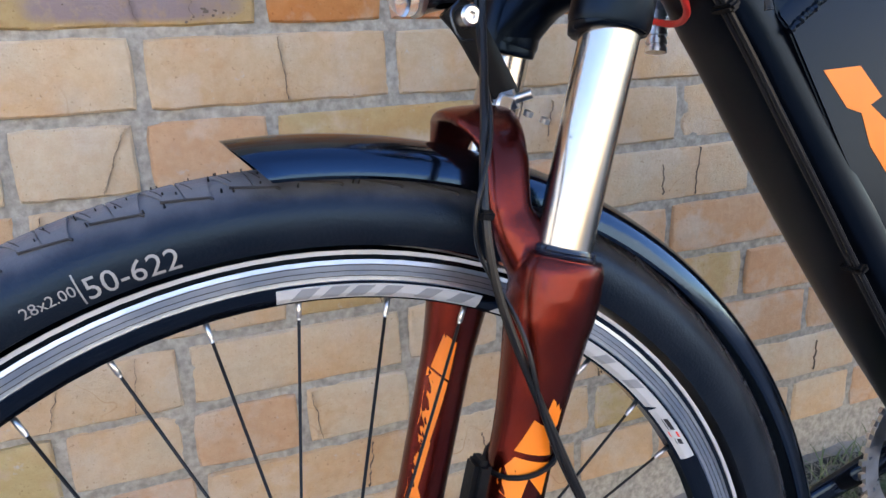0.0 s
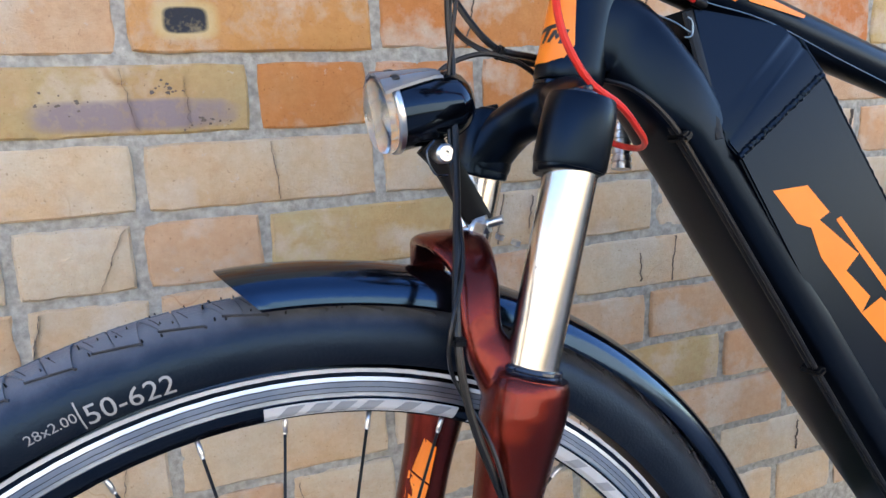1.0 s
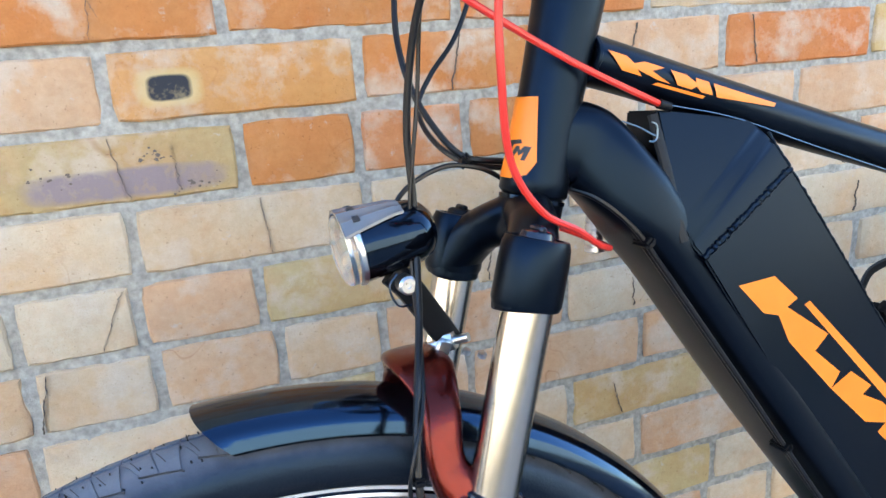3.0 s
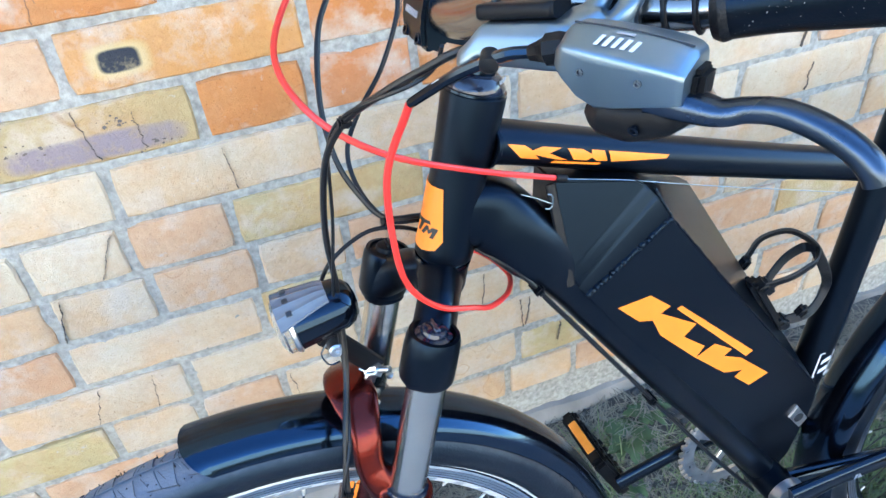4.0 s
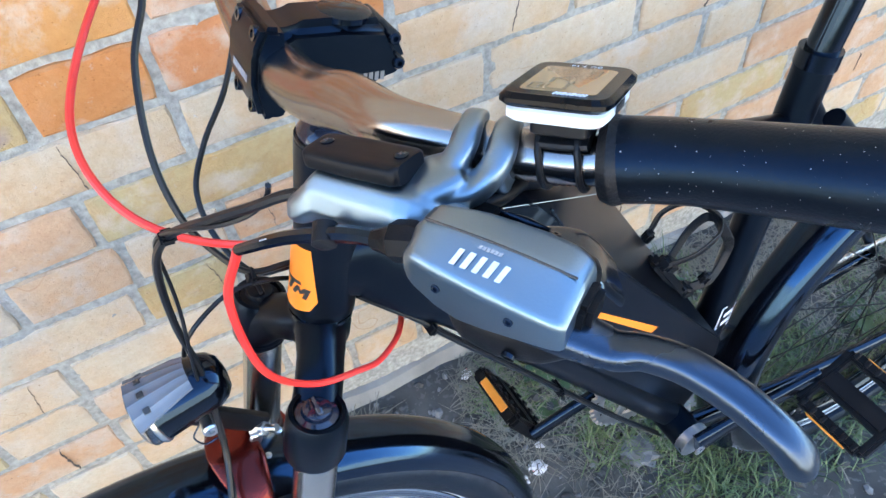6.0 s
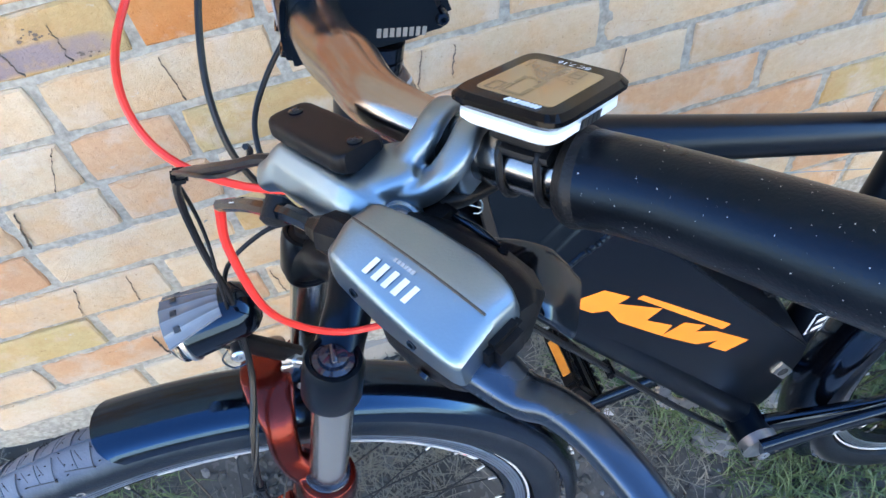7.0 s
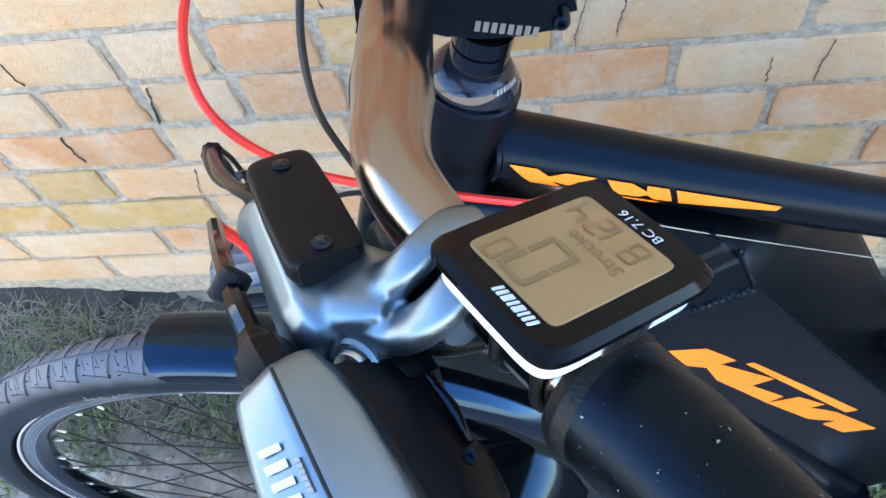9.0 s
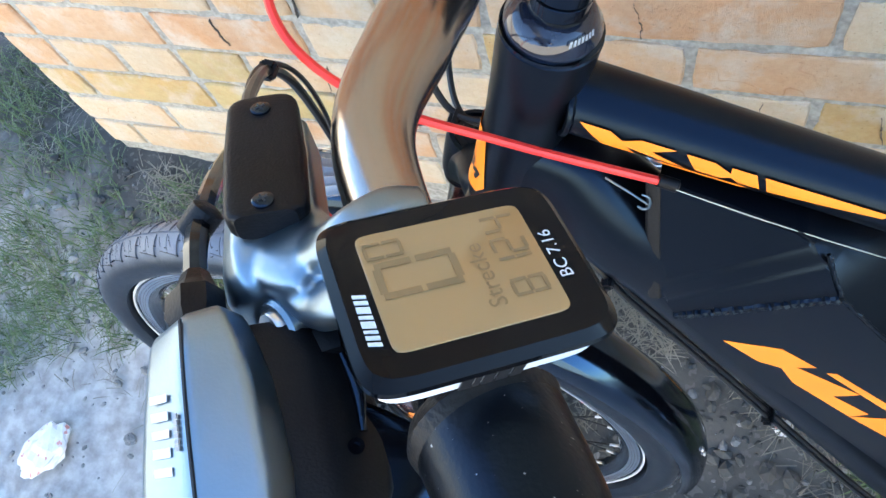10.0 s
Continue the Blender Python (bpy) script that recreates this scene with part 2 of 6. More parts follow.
    grain, bu = noise_of(120, 8, 0.78), n.new("ShaderNodeBump")
    bu.inputs["Strength"].default_value, bu.inputs["Distance"].default_value = 0.75, 0.004
    l.new(grain.outputs[0], bu.inputs["Height"])
    l.new(bu.outputs[0], b.inputs["Normal"])
    return m


CREAM = brickmat("brick_cream", [(0.57, 0.445, 0.295), (0.59, 0.48, 0.335), (0.635, 0.545, 0.405), (0.58, 0.435, 0.28)])
PEACH = brickmat("brick_peach", [(0.57, 0.365, 0.22), (0.60, 0.43, 0.28), (0.58, 0.385, 0.235)])
FIERY = brickmat("brick_orange", [(0.55, 0.20, 0.06), (0.54, 0.25, 0.08), (0.56, 0.24, 0.095)])
OCHRE = brickmat("brick_ochre", [(0.50, 0.39, 0.20), (0.54, 0.43, 0.21), (0.48, 0.385, 0.225)])
SPOTTED = brickmat("brick_with_dark_spot", [(0.56, 0.29, 0.09), (0.58, 0.30, 0.10)], (-0.066, -0.003, 0.0190, 0.0115, (0.030, 0.032, 0.040), 0.45), ((0.60, 0.46, 0.22), 1.75))
VIOLET = brickmat("brick_with_violet_burn", [(0.46, 0.34, 0.17), (0.48, 0.36, 0.17)], (0.012, -0.014, 0.070, 0.012, (0.29, 0.225, 0.225), 2.2))
MORTAR = mat("cement_mortar", (0.245, 0.23, 0.198), (0.445, 0.42, 0.365), 0.92, scale=130, bump=1.0, fine=420, spots=((0.54, 0.51, 0.45), 130, 0.78))
PLINTH = mat("cement_footing", (0.17, 0.155, 0.135), (0.31, 0.285, 0.25), 0.92, scale=10, bump=1.0, fine=120)


def groundmat():
    """Crumbly soil, dark along the wall and unevenly paler outwards; beyond view an added dry-grass tan."""
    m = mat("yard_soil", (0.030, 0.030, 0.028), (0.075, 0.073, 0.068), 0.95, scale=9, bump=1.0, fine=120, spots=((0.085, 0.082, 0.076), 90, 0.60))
    n, l = m.node_tree.nodes, m.node_tree.links
    b = n["Principled BSDF"]
    co, sep = n.new("ShaderNodeTexCoord"), n.new("ShaderNodeSeparateXYZ")
    l.new(co.outputs["Object"], sep.inputs[0])
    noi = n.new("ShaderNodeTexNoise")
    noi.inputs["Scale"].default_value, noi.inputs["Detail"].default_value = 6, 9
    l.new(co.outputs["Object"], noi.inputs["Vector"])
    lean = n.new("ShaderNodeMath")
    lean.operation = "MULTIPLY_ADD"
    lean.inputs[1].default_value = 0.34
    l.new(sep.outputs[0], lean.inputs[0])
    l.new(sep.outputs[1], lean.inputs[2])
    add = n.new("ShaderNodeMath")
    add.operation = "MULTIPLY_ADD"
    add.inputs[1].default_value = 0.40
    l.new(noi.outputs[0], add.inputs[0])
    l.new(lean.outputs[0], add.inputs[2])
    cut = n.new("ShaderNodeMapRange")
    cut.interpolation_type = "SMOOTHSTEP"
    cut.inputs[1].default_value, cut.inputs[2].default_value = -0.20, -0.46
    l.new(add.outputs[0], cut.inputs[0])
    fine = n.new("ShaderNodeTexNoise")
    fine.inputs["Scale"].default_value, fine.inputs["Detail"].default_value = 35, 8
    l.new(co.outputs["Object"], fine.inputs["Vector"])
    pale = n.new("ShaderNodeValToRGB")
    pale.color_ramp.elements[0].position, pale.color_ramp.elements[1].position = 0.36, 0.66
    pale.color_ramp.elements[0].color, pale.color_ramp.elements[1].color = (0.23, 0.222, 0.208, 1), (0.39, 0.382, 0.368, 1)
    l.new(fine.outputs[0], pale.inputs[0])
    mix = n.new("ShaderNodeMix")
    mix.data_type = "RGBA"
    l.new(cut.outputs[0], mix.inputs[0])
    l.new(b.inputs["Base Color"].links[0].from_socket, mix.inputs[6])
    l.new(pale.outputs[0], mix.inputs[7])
    # never in view: tan added for warm bounce and reflections
    bounce_tan = n.new("ShaderNodeMapRange")
    bounce_tan.interpolation_type = "SMOOTHSTEP"
    bounce_tan.inputs[1].default_value, bounce_tan.inputs[2].default_value = -2.2, -3.4
    l.new(add.outputs[0], bounce_tan.inputs[0])
    dry = n.new("ShaderNodeValToRGB")
    dry.color_ramp.elements[0].color, dry.color_ramp.elements[1].color = (0.08, 0.07, 0.03, 1), (0.16, 0.13, 0.07, 1)
    l.new(fine.outputs[0], dry.inputs[0])
    yard = n.new("ShaderNodeMix")
    yard.data_type = "RGBA"
    l.new(bounce_tan.outputs[0], yard.inputs[0])
    l.new(mix.outputs[2], yard.inputs[6])
    l.new(dry.outputs[0], yard.inputs[7])
    l.new(yard.outputs[2], b.inputs["Base Color"])
    return m


SOIL = groundmat()
STRAW = mat("dry_grass", (0.10, 0.093, 0.072), (0.23, 0.215, 0.17), 0.8, scale=3, bump=0.0)
GREEN = mat("green_grass", (0.062, 0.100, 0.034), (0.125, 0.165, 0.066), 0.6, scale=4, bump=0.0)
LEAF = mat("weed_leaf", (0.030, 0.062, 0.022), (0.062, 0.105, 0.036), 0.55, scale=14, bump=0.2)
PEBBLE = mat("grey_pebble", (0.10, 0.10, 0.10), (0.22, 0.22, 0.215), 0.85, scale=20, bump=0.5)
PAPER = mat("crumpled_paper", (0.60, 0.56, 0.55), (0.74, 0.72, 0.70), 0.7, scale=40, bump=0.2, spots=((0.55, 0.25, 0.22), 70, 0.66))

# ---- mesh helpers ----


def cast(ob, voxel, rounds):
    """Melts the closed bodies in a mesh into one smooth casting."""
    m = ob.modifiers.new("melt", "REMESH")
    m.mode, m.voxel_size, m.use_smooth_shade = "VOXEL", voxel, True
    s = ob.modifiers.new("soften", "SMOOTH")
    s.factor, s.iterations = 0.5, rounds
    return ob



def part(name, bm, material, parent=None, label="", flat=False):
    """Links a bmesh as one mesh object under a thing or a part."""
    bmesh.ops.recalc_face_normals(bm, faces=bm.faces)
    for f in bm.faces:
        f.smooth = not flat
    for e in bm.edges:
        if len(e.link_faces) == 2 and e.calc_face_angle(0) > radians(38):
            e.smooth = False
    me = bpy.data.meshes.new(name)
    bm.to_mesh(me)
    bm.free()
    me.materials.append(material)
    ob = new(name, me)
    if parent:
        ob.parent = parent
    if label:
        ob["label"] = label
    return ob


def L(u, v, w=0.0):
    """A place on the bicycle: u back from the front axle, v up in its plane, w out to its near side."""
    return Vector((u, -w, v))


def curve_points(pts, n=8):
    pts = [Vector(p) for p in pts]
    if len(pts) < 3:
        return pts
    q = [2 * pts[0] - pts[1], *pts, 2 * pts[-1] - pts[-2]]
    out = []
    for i in range(1, len(q) - 2):
        a, b, c, d = q[i - 1 : i + 3]
        for k in range(n):
            t = k / n
            out.append(0.5 * (2 * b + (c - a) * t + (2 * a - 5 * b + 4 * c - d) * t * t + (3 * b - a - 3 * c + d) * t**3))
    return out + [pts[-1]]


def spread(vals, count):
    """Values at even steps of a short list, to count."""
    return [np.interp(i / (count - 1) * (len(vals) - 1), range(len(vals)), vals) for i in range(count)]


def loft(pts, wide, high=None, up=(0, 0, 1), n=16, power=2.0, sub=8, bm=None):
    """A body along a smooth line: wide and high are its half widths at the given points, power its squareness. up: the side that high follows; None carries it along."""
    bm = bm or bmesh.new()
    line = curve_points(pts, sub)
    wide = [wide] * 2 if isinstance(wide, (int, float)) else wide
    high = wide if high is None else ([high] * 2 if isinstance(high, (int, float)) else high)
    ws, hs = spread(wide, len(line)), spread(high, len(line))
    rings, side = [], None
    for i, p in enumerate(line):
        d = (line[min(i + 1, len(line) - 1)] - line[max(i - 1, 0)]).normalized()
        if up is None and side is not None:
            side = (side - d * side.dot(d)).normalized()
        else:
            ref = Vector(up or (0, 0, 1))
            if abs(ref.normalized().dot(d)) > 0.98:
                ref = Vector((1, 0, 0.3))
            side = d.cross(ref).normalized()
        top = side.cross(d).normalized()
        ring = []
        for k in range(n):
            a = 2 * math.pi * k / n
            c, s = math.cos(a), math.sin(a)
            c, s = math.copysign(abs(c) ** (2 / power), c), math.copysign(abs(s) ** (2 / power), s)
            ring.append(bm.verts.new(p + side * (c * ws[i]) + top * (s * hs[i])))
        rings.append(ring)
    for a, b in zip(rings, rings[1:]):
        for k in range(n):
            bm.faces.new((a[k], a[(k + 1) % n], b[(k + 1) % n], b[k]))
    bm.faces.new(rings[0])
    bm.faces.new(rings[-1])
    return bm


def tube(pts, r, n=12, sub=8, bm=None):
    return loft(pts, r, None, None, n, 2.0, sub, bm)


def lathe(profile, origin, axis, n=32, bm=None, caps=True):
    """A turned body: profile of (along the axis, radius)."""
    bm = bm or bmesh.new()
    q = Vector(axis).normalized().to_track_quat("Z", "Y").to_matrix()
    rings = []
    for h, r in profile:
        rings.append([bm.verts.new(Vector(origin) + q @ Vector((r * math.cos(2 * math.pi * k / n), r * math.sin(2 * math.pi * k / n), h))) for k in range(n)])
    for a, b in zip(rings, rings[1:]):
        for k in range(n):
            bm.faces.new((a[k], a[(k + 1) % n], b[(k + 1) % n], b[k]))
    if caps:
        bm.faces.new(rings[0])
        bm.faces.new(rings[-1])
    return bm


def hoop(profile, centre, start=0.0, end=360.0, n=96, bm=None):
    """A ring or arc round the wheel's axle: profile of (radius, w), closed; angles in degrees from the top, backwards."""
    bm = bm or bmesh.new()
    full = end - start >= 360
    rings = []
    for i in range(n if full else n + 1):
        a = radians(start + (end - start) * i / n)
        rings.append([bm.verts.new(centre + Vector((r * math.sin(a), -w, r * math.cos(a)))) for r, w in profile])
    m = len(profile)
    pairs = list(zip(rings, rings[1:] + ([rings[0]] if full else [])))
    for a, b in pairs[: n]:
        for k in range(m):
            bm.faces.new((a[k], a[(k + 1) % m], b[(k + 1) % m], b[k]))
    if not full:
        bm.faces.new(rings[0])
        bm.faces.new(rings[-1])
    return bm


def prism(poly, w0, w1, bevel=0.0, bm=None, seg=2):
    """A plate in the bicycle's plane: poly of (u, v), from w0 to w1."""
    bm = bm or bmesh.new()
    a = [bm.verts.new(L(u, v, w0)) for u, v in poly]
    b = [bm.verts.new(L(u, v, w1)) for u, v in poly]
    k = len(poly)
    made = [bm.faces.new(a), bm.faces.new(b)]
    for i in range(k):
        made.append(bm.faces.new((a[i], a[(i + 1) % k], b[(i + 1) % k], b[i])))
    if bevel:
        bmesh.ops.recalc_face_normals(bm, faces=made)
        bmesh.ops.bevel(bm, geom=list({e for f in made for e in f.edges}), offset=bevel, segments=seg, affect="EDGES", clamp_overlap=True)
    return bm


def block(size, m, bevel=0.002, seg=2, bm=None, taper=1.0):
    """A box with rounded edges at the pose m; taper: the top's size against the bottom's."""
    bm = bm or bmesh.new()
    made = bmesh.ops.create_cube(bm, size=1.0)["verts"]
    for v in made:
        k = taper if v.co.z > 0 else 1.0
        v.co = Vector((v.co.x * size[0] * k, v.co.y * size[1] * k, v.co.z * size[2]))
    if bevel:
        edges = list({e for v in made for e in v.link_edges})
        res = bmesh.ops.bevel(bm, geom=edges, offset=bevel, segments=seg, affect="EDGES")
        made = list({v for f in bm.faces for v in f.verts}) if len(bm.verts) == len(res["verts"]) else list({v for v in res["verts"]} | {v for v in made if v.is_valid})
    bmesh.ops.transform(bm, matrix=m, verts=made)
    return bm


def axes(origin, x, z):
    """A pose whose x runs along x and whose z is as near to z as can be."""
    x = Vector(x).normalized()
    y = Vector(z).cross(x).normalized()
    z = x.cross(y)
    m = Matrix((x, y, z)).transposed().to_4x4()
    m.translation = origin
    return m


def sheet_on(polys, place, thick=0.0004, bm=None):
    """Flat cut-outs laid on a surface: place(a, b) gives the point and its normal."""
    bm = bm or bmesh.new()
    for poly in polys:
        lo, hi = [], []
        for a, b in poly:
            p, nrm = place(a, b)
            lo.append(bm.verts.new(p + nrm * 0.0001))
            hi.append(bm.verts.new(p + nrm * thick))
        bm.faces.new(hi)
        k = len(poly)
        for i in range(k):
            bm.faces.new((lo[i], lo[(i + 1) % k], hi[(i + 1) % k], hi[i]))
    return bm


def inlay(polys, place, steps, thick=0.0004):
    """Flat cut-outs laid on a curved surface, cut into small facets of the given steps so that they follow it."""
    bm = bmesh.new()
    for poly in polys:
        one = bmesh.new()
        one.faces.new([one.verts.new((p, q, 0)) for p, q in poly])
        bmesh.ops.triangulate(one, faces=one.faces)
        for axis in (0, 1):
            lo, hi = min(p[axis] for p in poly), max(p[axis] for p in poly)
            cut = [0, 0, 0]
            cut[axis] = 1
            for i in range(1, int((hi - lo) / steps[axis]) + 1):
                at = [0, 0, 0]
                at[axis] = lo + i * steps[axis]
                bmesh.ops.bisect_plane(one, geom=one.verts[:] + one.edges[:] + one.faces[:], plane_co=at, plane_no=cut)
        for f in one.faces:
            corners = [place(v.co.x, v.co.y) for v in f.verts]
            bm.faces.new([bm.verts.new(p + nrm * thick) for p, nrm in corners])
        one.free()
    bmesh.ops.remove_doubles(bm, verts=bm.verts, dist=0.00002)
    return bm


def letters(text, size, place, thick=0.0004, bm=None, step=None):
    """Writing laid on a surface; place(x, y) maps the line of text."""
    cu = bpy.data.curves.new("writing", "FONT")
    cu.body, cu.size, cu.resolution_u = text, size, 3
    ob = bpy.data.objects.new("writing", cu)
    scene.collection.objects.link(ob)
    me = bpy.data.meshes.new_from_object(ob.evaluated_get(bpy.context.evaluated_depsgraph_get()))
    bpy.data.objects.remove(ob)
    bm = bm or bmesh.new()
    old = set(bm.verts)
    bm.from_mesh(me)
    for v in bm.verts:
        if v not in old:
            p, nrm = place(v.co.x, v.co.y)
            v.co = p + nrm * thick
    return bm


def bars(widths, height, place, gap=0.18, bm=None, thick=0.0004):
    """Plain bars in place of a mark: widths along the line, each leaning a little."""
    x, polys = 0.0, []
    for k in widths:
        polys.append([(x, 0), (x + k, 0), (x + k + 0.25 * height, height), (x + 0.25 * height, height)])
        x += k + gap * height
    return sheet_on(polys, place, thick, bm)

# ---- the bicycle, leaning a little towards the wall ----
LEAN_ANGLE = -4.2
bicycle = tagged(new("bicycle"), "black trekking e-bike with copper-red fork leaning beside a brick wall", "bicycle")
bicycle.matrix_world = pose(-0.274, -0.4144, 0.001, LEAN_ANGLE, 0, 0)
AXLE = L(0, 0.361)


def steer(v, w=0.0, ahead=0.0):
    """A place on the steering axis at height v, moved ahead of it."""
    return L(0.2520 + 0.289 * (v - 0.963) - ahead, v, w - 0.012)


def leg(v, w):
    return L(0.1690 + 0.275 * (v - 0.7815), v, w)


STEER = Vector((0.279, 0, 0.960)).normalized()


# wheels
def wheel(name, centre, label):
    """A wheel with a deep black rim, a silver brake track, a fat tyre, a hub and 36 spokes."""
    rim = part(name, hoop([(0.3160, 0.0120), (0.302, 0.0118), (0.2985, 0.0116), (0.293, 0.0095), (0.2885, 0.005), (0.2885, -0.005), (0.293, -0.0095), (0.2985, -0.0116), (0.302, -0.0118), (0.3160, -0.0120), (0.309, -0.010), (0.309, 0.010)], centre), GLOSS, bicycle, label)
    for s in (1, -1):
        track = [(0.3118, 0.0121), (0.3095, 0.0128), (0.3088, 0.0125), (0.3062, 0.0128), (0.3055, 0.0125), (0.3005, 0.0127), (0.2998, 0.0119)]
        part("brake_track", hoop([(r, s * w) for r, w in track], centre, n=120), RIMSILVER, rim, "brushed silver brake track")
        part("rim_flange", hoop([(0.3172, s * 0.0122), (0.3172, s * 0.0135), (0.3148, s * 0.0133), (0.3148, s * 0.0120)], centre, n=120), RIMWHITE, rim, "bright rim flange")
        for r in (0.3090, 0.3058, 0.3030):
            part("wear_line", hoop([(r - 0.00016, s * 0.0128), (r - 0.00016, s * 0.01305), (r + 0.00016, s * 0.01305), (r + 0.00016, s * 0.0128)], centre, n=120), DARKDECAL, rim, "thin dark line turned into the brake track")
    prof = []
    for k in range(26):
        a = radians(-128 + 256 * k / 25)
        prof.append((0.3360 + 0.0242 * math.cos(a) * (1.02 if abs(a) < 1 else 1), 0.0255 * math.sin(a)))
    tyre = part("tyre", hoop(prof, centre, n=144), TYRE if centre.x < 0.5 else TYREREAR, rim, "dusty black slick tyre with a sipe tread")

    def skin(a, b):
        """a: degrees round the wheel; b: degrees across the tread."""
        ca, sa, cb, sb = math.cos(radians(a)), math.sin(radians(a)), math.cos(radians(b)), math.sin(radians(b))
        r = 0.3360 + 0.0242 * cb * (1.02 if abs(radians(b)) < 1 else 1)
        return centre + Vector((r * sa, -0.0255 * sb, r * ca)), Vector((sa * cb, -sb, ca * cb))

    polys = []
    pitch = 360 / 68

    def groove_strip(a0, b0, a1, b1, wide=0.00042):
        """A narrow dark strip for the shade in a tread cut, in short lengths so that it follows the curve."""
        n = max(1, int(abs(b1 - b0) / 7))
        da, db = (a1 - a0) * 0.36 / 57.3, (b1 - b0) * 0.0250 / 57.3
        k = wide / math.hypot(da, db)
        oa, ob = -db * k * 57.3 / 0.36, da * k * 57.3 / 0.0250
        for i in range(n):
            s0, s1 = i / n, (i + 1) / n
            p, q = (a0 + (a1 - a0) * s0, b0 + (b1 - b0) * s0), (a0 + (a1 - a0) * s1, b0 + (b1 - b0) * s1)
            polys.append([(p[0] - oa, p[1] - ob), (q[0] - oa, q[1] - ob), (q[0] + oa, q[1] + ob), (p[0] + oa, p[1] + ob)])

    blocks = []

    def tread_block(p, q, r, t):
        """A raised piece of tread between four corners, in strips that follow the curve: p to q is its lower end, t to r its upper."""
        m = 7
        for i in range(m):
            e, f = i / m, (i + 1) / m
            side = lambda a, b, k: (a[0] + (b[0] - a[0]) * k, a[1] + (b[1] - a[1]) * k)
            blocks.append([side(p, t, e), side(q, r, e), side(q, r, f), side(p, t, f)])

    for i in range(68):
        for s in (1, -1):
            o = i * pitch + (0 if s > 0 else pitch / 2)
            tread_block((o + 0.25, s * 4), (o + pitch * 0.52, s * 4), (o + 3.3, s * 40.5), (o + 1.75, s * 37))
            tread_block((o + pitch * 0.55, s * 4), (o + pitch + 0.05, s * 4), (o + 5.25, s * 45.5), (o + 3.4, s * 40.8))
            groove_strip(o + 1.55, s * 37.4, o + 5.2, s * 46.2, 0.00030)
            groove_strip(o + 5.2, s * 46.2, o + 5.45, s * 49, 0.0005)
            for k in (0.3, 1.6):
                c = o + k * pitch / 3
                groove_strip(c + 0.5, s * 9, c + 1.25, s * 29, 0.00026)
    part("tread_relief", sheet_on(blocks, skin, 0.0013), TYRE if centre.x < 0.5 else TYREREAR, rim, "raised arrow-shaped rubber tread")["kind"] = "stuff"
    part("tread", sheet_on(polys, skin, 0.0015), GROOVESHADE, rim, "narrow dark strips painted for the shade in the arrow-shaped tread grooves")["kind"] = "stuff"
    nubs = bmesh.new()
    r = random.Random(4)
    for i in range(640):
        p, nrm = skin(r.uniform(0, 360), r.uniform(-48, 48))
        lathe([(-0.0002, 0.0006), (0.0026, 0.0004)], p, nrm, 4, nubs)
    part("rubber_nubs", nubs, RUBBER, rim, "short rubber moulding hairs")["kind"] = "stuff"
    hub = lathe([(-0.05, 0.006), (-0.034, 0.006), (-0.034, 0.024), (-0.030, 0.024), (-0.027, 0.013), (0.027, 0.013), (0.030, 0.024), (0.034, 0.024), (0.034, 0.006), (0.05, 0.006)], centre, (0, -1, 0), 20)
    part("hub", hub, MATTE, rim)
    meshes = {}
    for i in range(36):
        s, lead = (1 if i % 2 else -1), (1 if (i // 2) % 2 else -1)
        key = (s, lead)
        if key not in meshes:
            a = radians(lead * 42)
            foot, tip = Vector((0.021 * math.sin(a), -s * 0.032, 0.021 * math.cos(a))), Vector((0, -s * 0.0015, 0.2885))
            d = (tip - foot).normalized()
            bm = lathe([(0, 0.0010), ((tip - foot).length - 0.012, 0.0010)], foot, d, 6)
            lathe([(0, 0.0011), (0.002, 0.0016), (0.0125, 0.0017)], tip - d * 0.012, d, 6, bm)
            for f in bm.faces:
                f.smooth = True
            me = bpy.data.meshes.new("spoke")
            bm.to_mesh(me)
            bm.free()
            me.materials.append(SPOKE)
            me.materials.append(STEEL)
            for f in me.polygons:
                if f.index >= 8:
                    f.material_index = 1
            meshes[key] = me
        ob = new("spoke", meshes[key])
        ob.parent = rim
        ob.matrix_local = Matrix.Translation(centre) @ pose(0, 0, 0, 0, i * 10 + 1.4, 0)
    return rim


front = wheel("front_wheel", AXLE, "front wheel with black rim and fat trekking tyre")


def tyre_side(a, r, w=0.0):
    """The near sidewall of the front tyre: degrees back from the top, radius."""
    z = max(-1, min(1, (r - 0.3360) / 0.0242))
    side = 0.0255 * math.sqrt(1 - z * z)
    n = Vector((math.sin(radians(a)) * z, -math.sqrt(1 - z * z), math.cos(radians(a)) * z))
    return AXLE + Vector((r * math.sin(radians(a)), -side, r * math.cos(radians(a)))), n


def round_text(a0, r0):
    return lambda x, y: tyre_side(a0 + math.degrees(x / r0), r0 + y)


part("size_print", letters("50-622", 0.0158, round_text(-16.65, 0.3243)), GREYPRINT, front, "grey printed size on the sidewall")
part("size_print", letters("28x2.00", 0.0078, round_text(-21.5, 0.3290)), GREYPRINT, front, "grey printed size on the sidewall")
part("size_print", sheet_on([[(0, -0.0020 + 0.0016 * k), (0.0008, -0.0020 + 0.0016 * k), (0.0008, -0.0004 + 0.0016 * k), (0, -0.0004 + 0.0016 * k)] for k in range(10)], round_text(-17.0, 0.3250)), GREYPRINT, front)


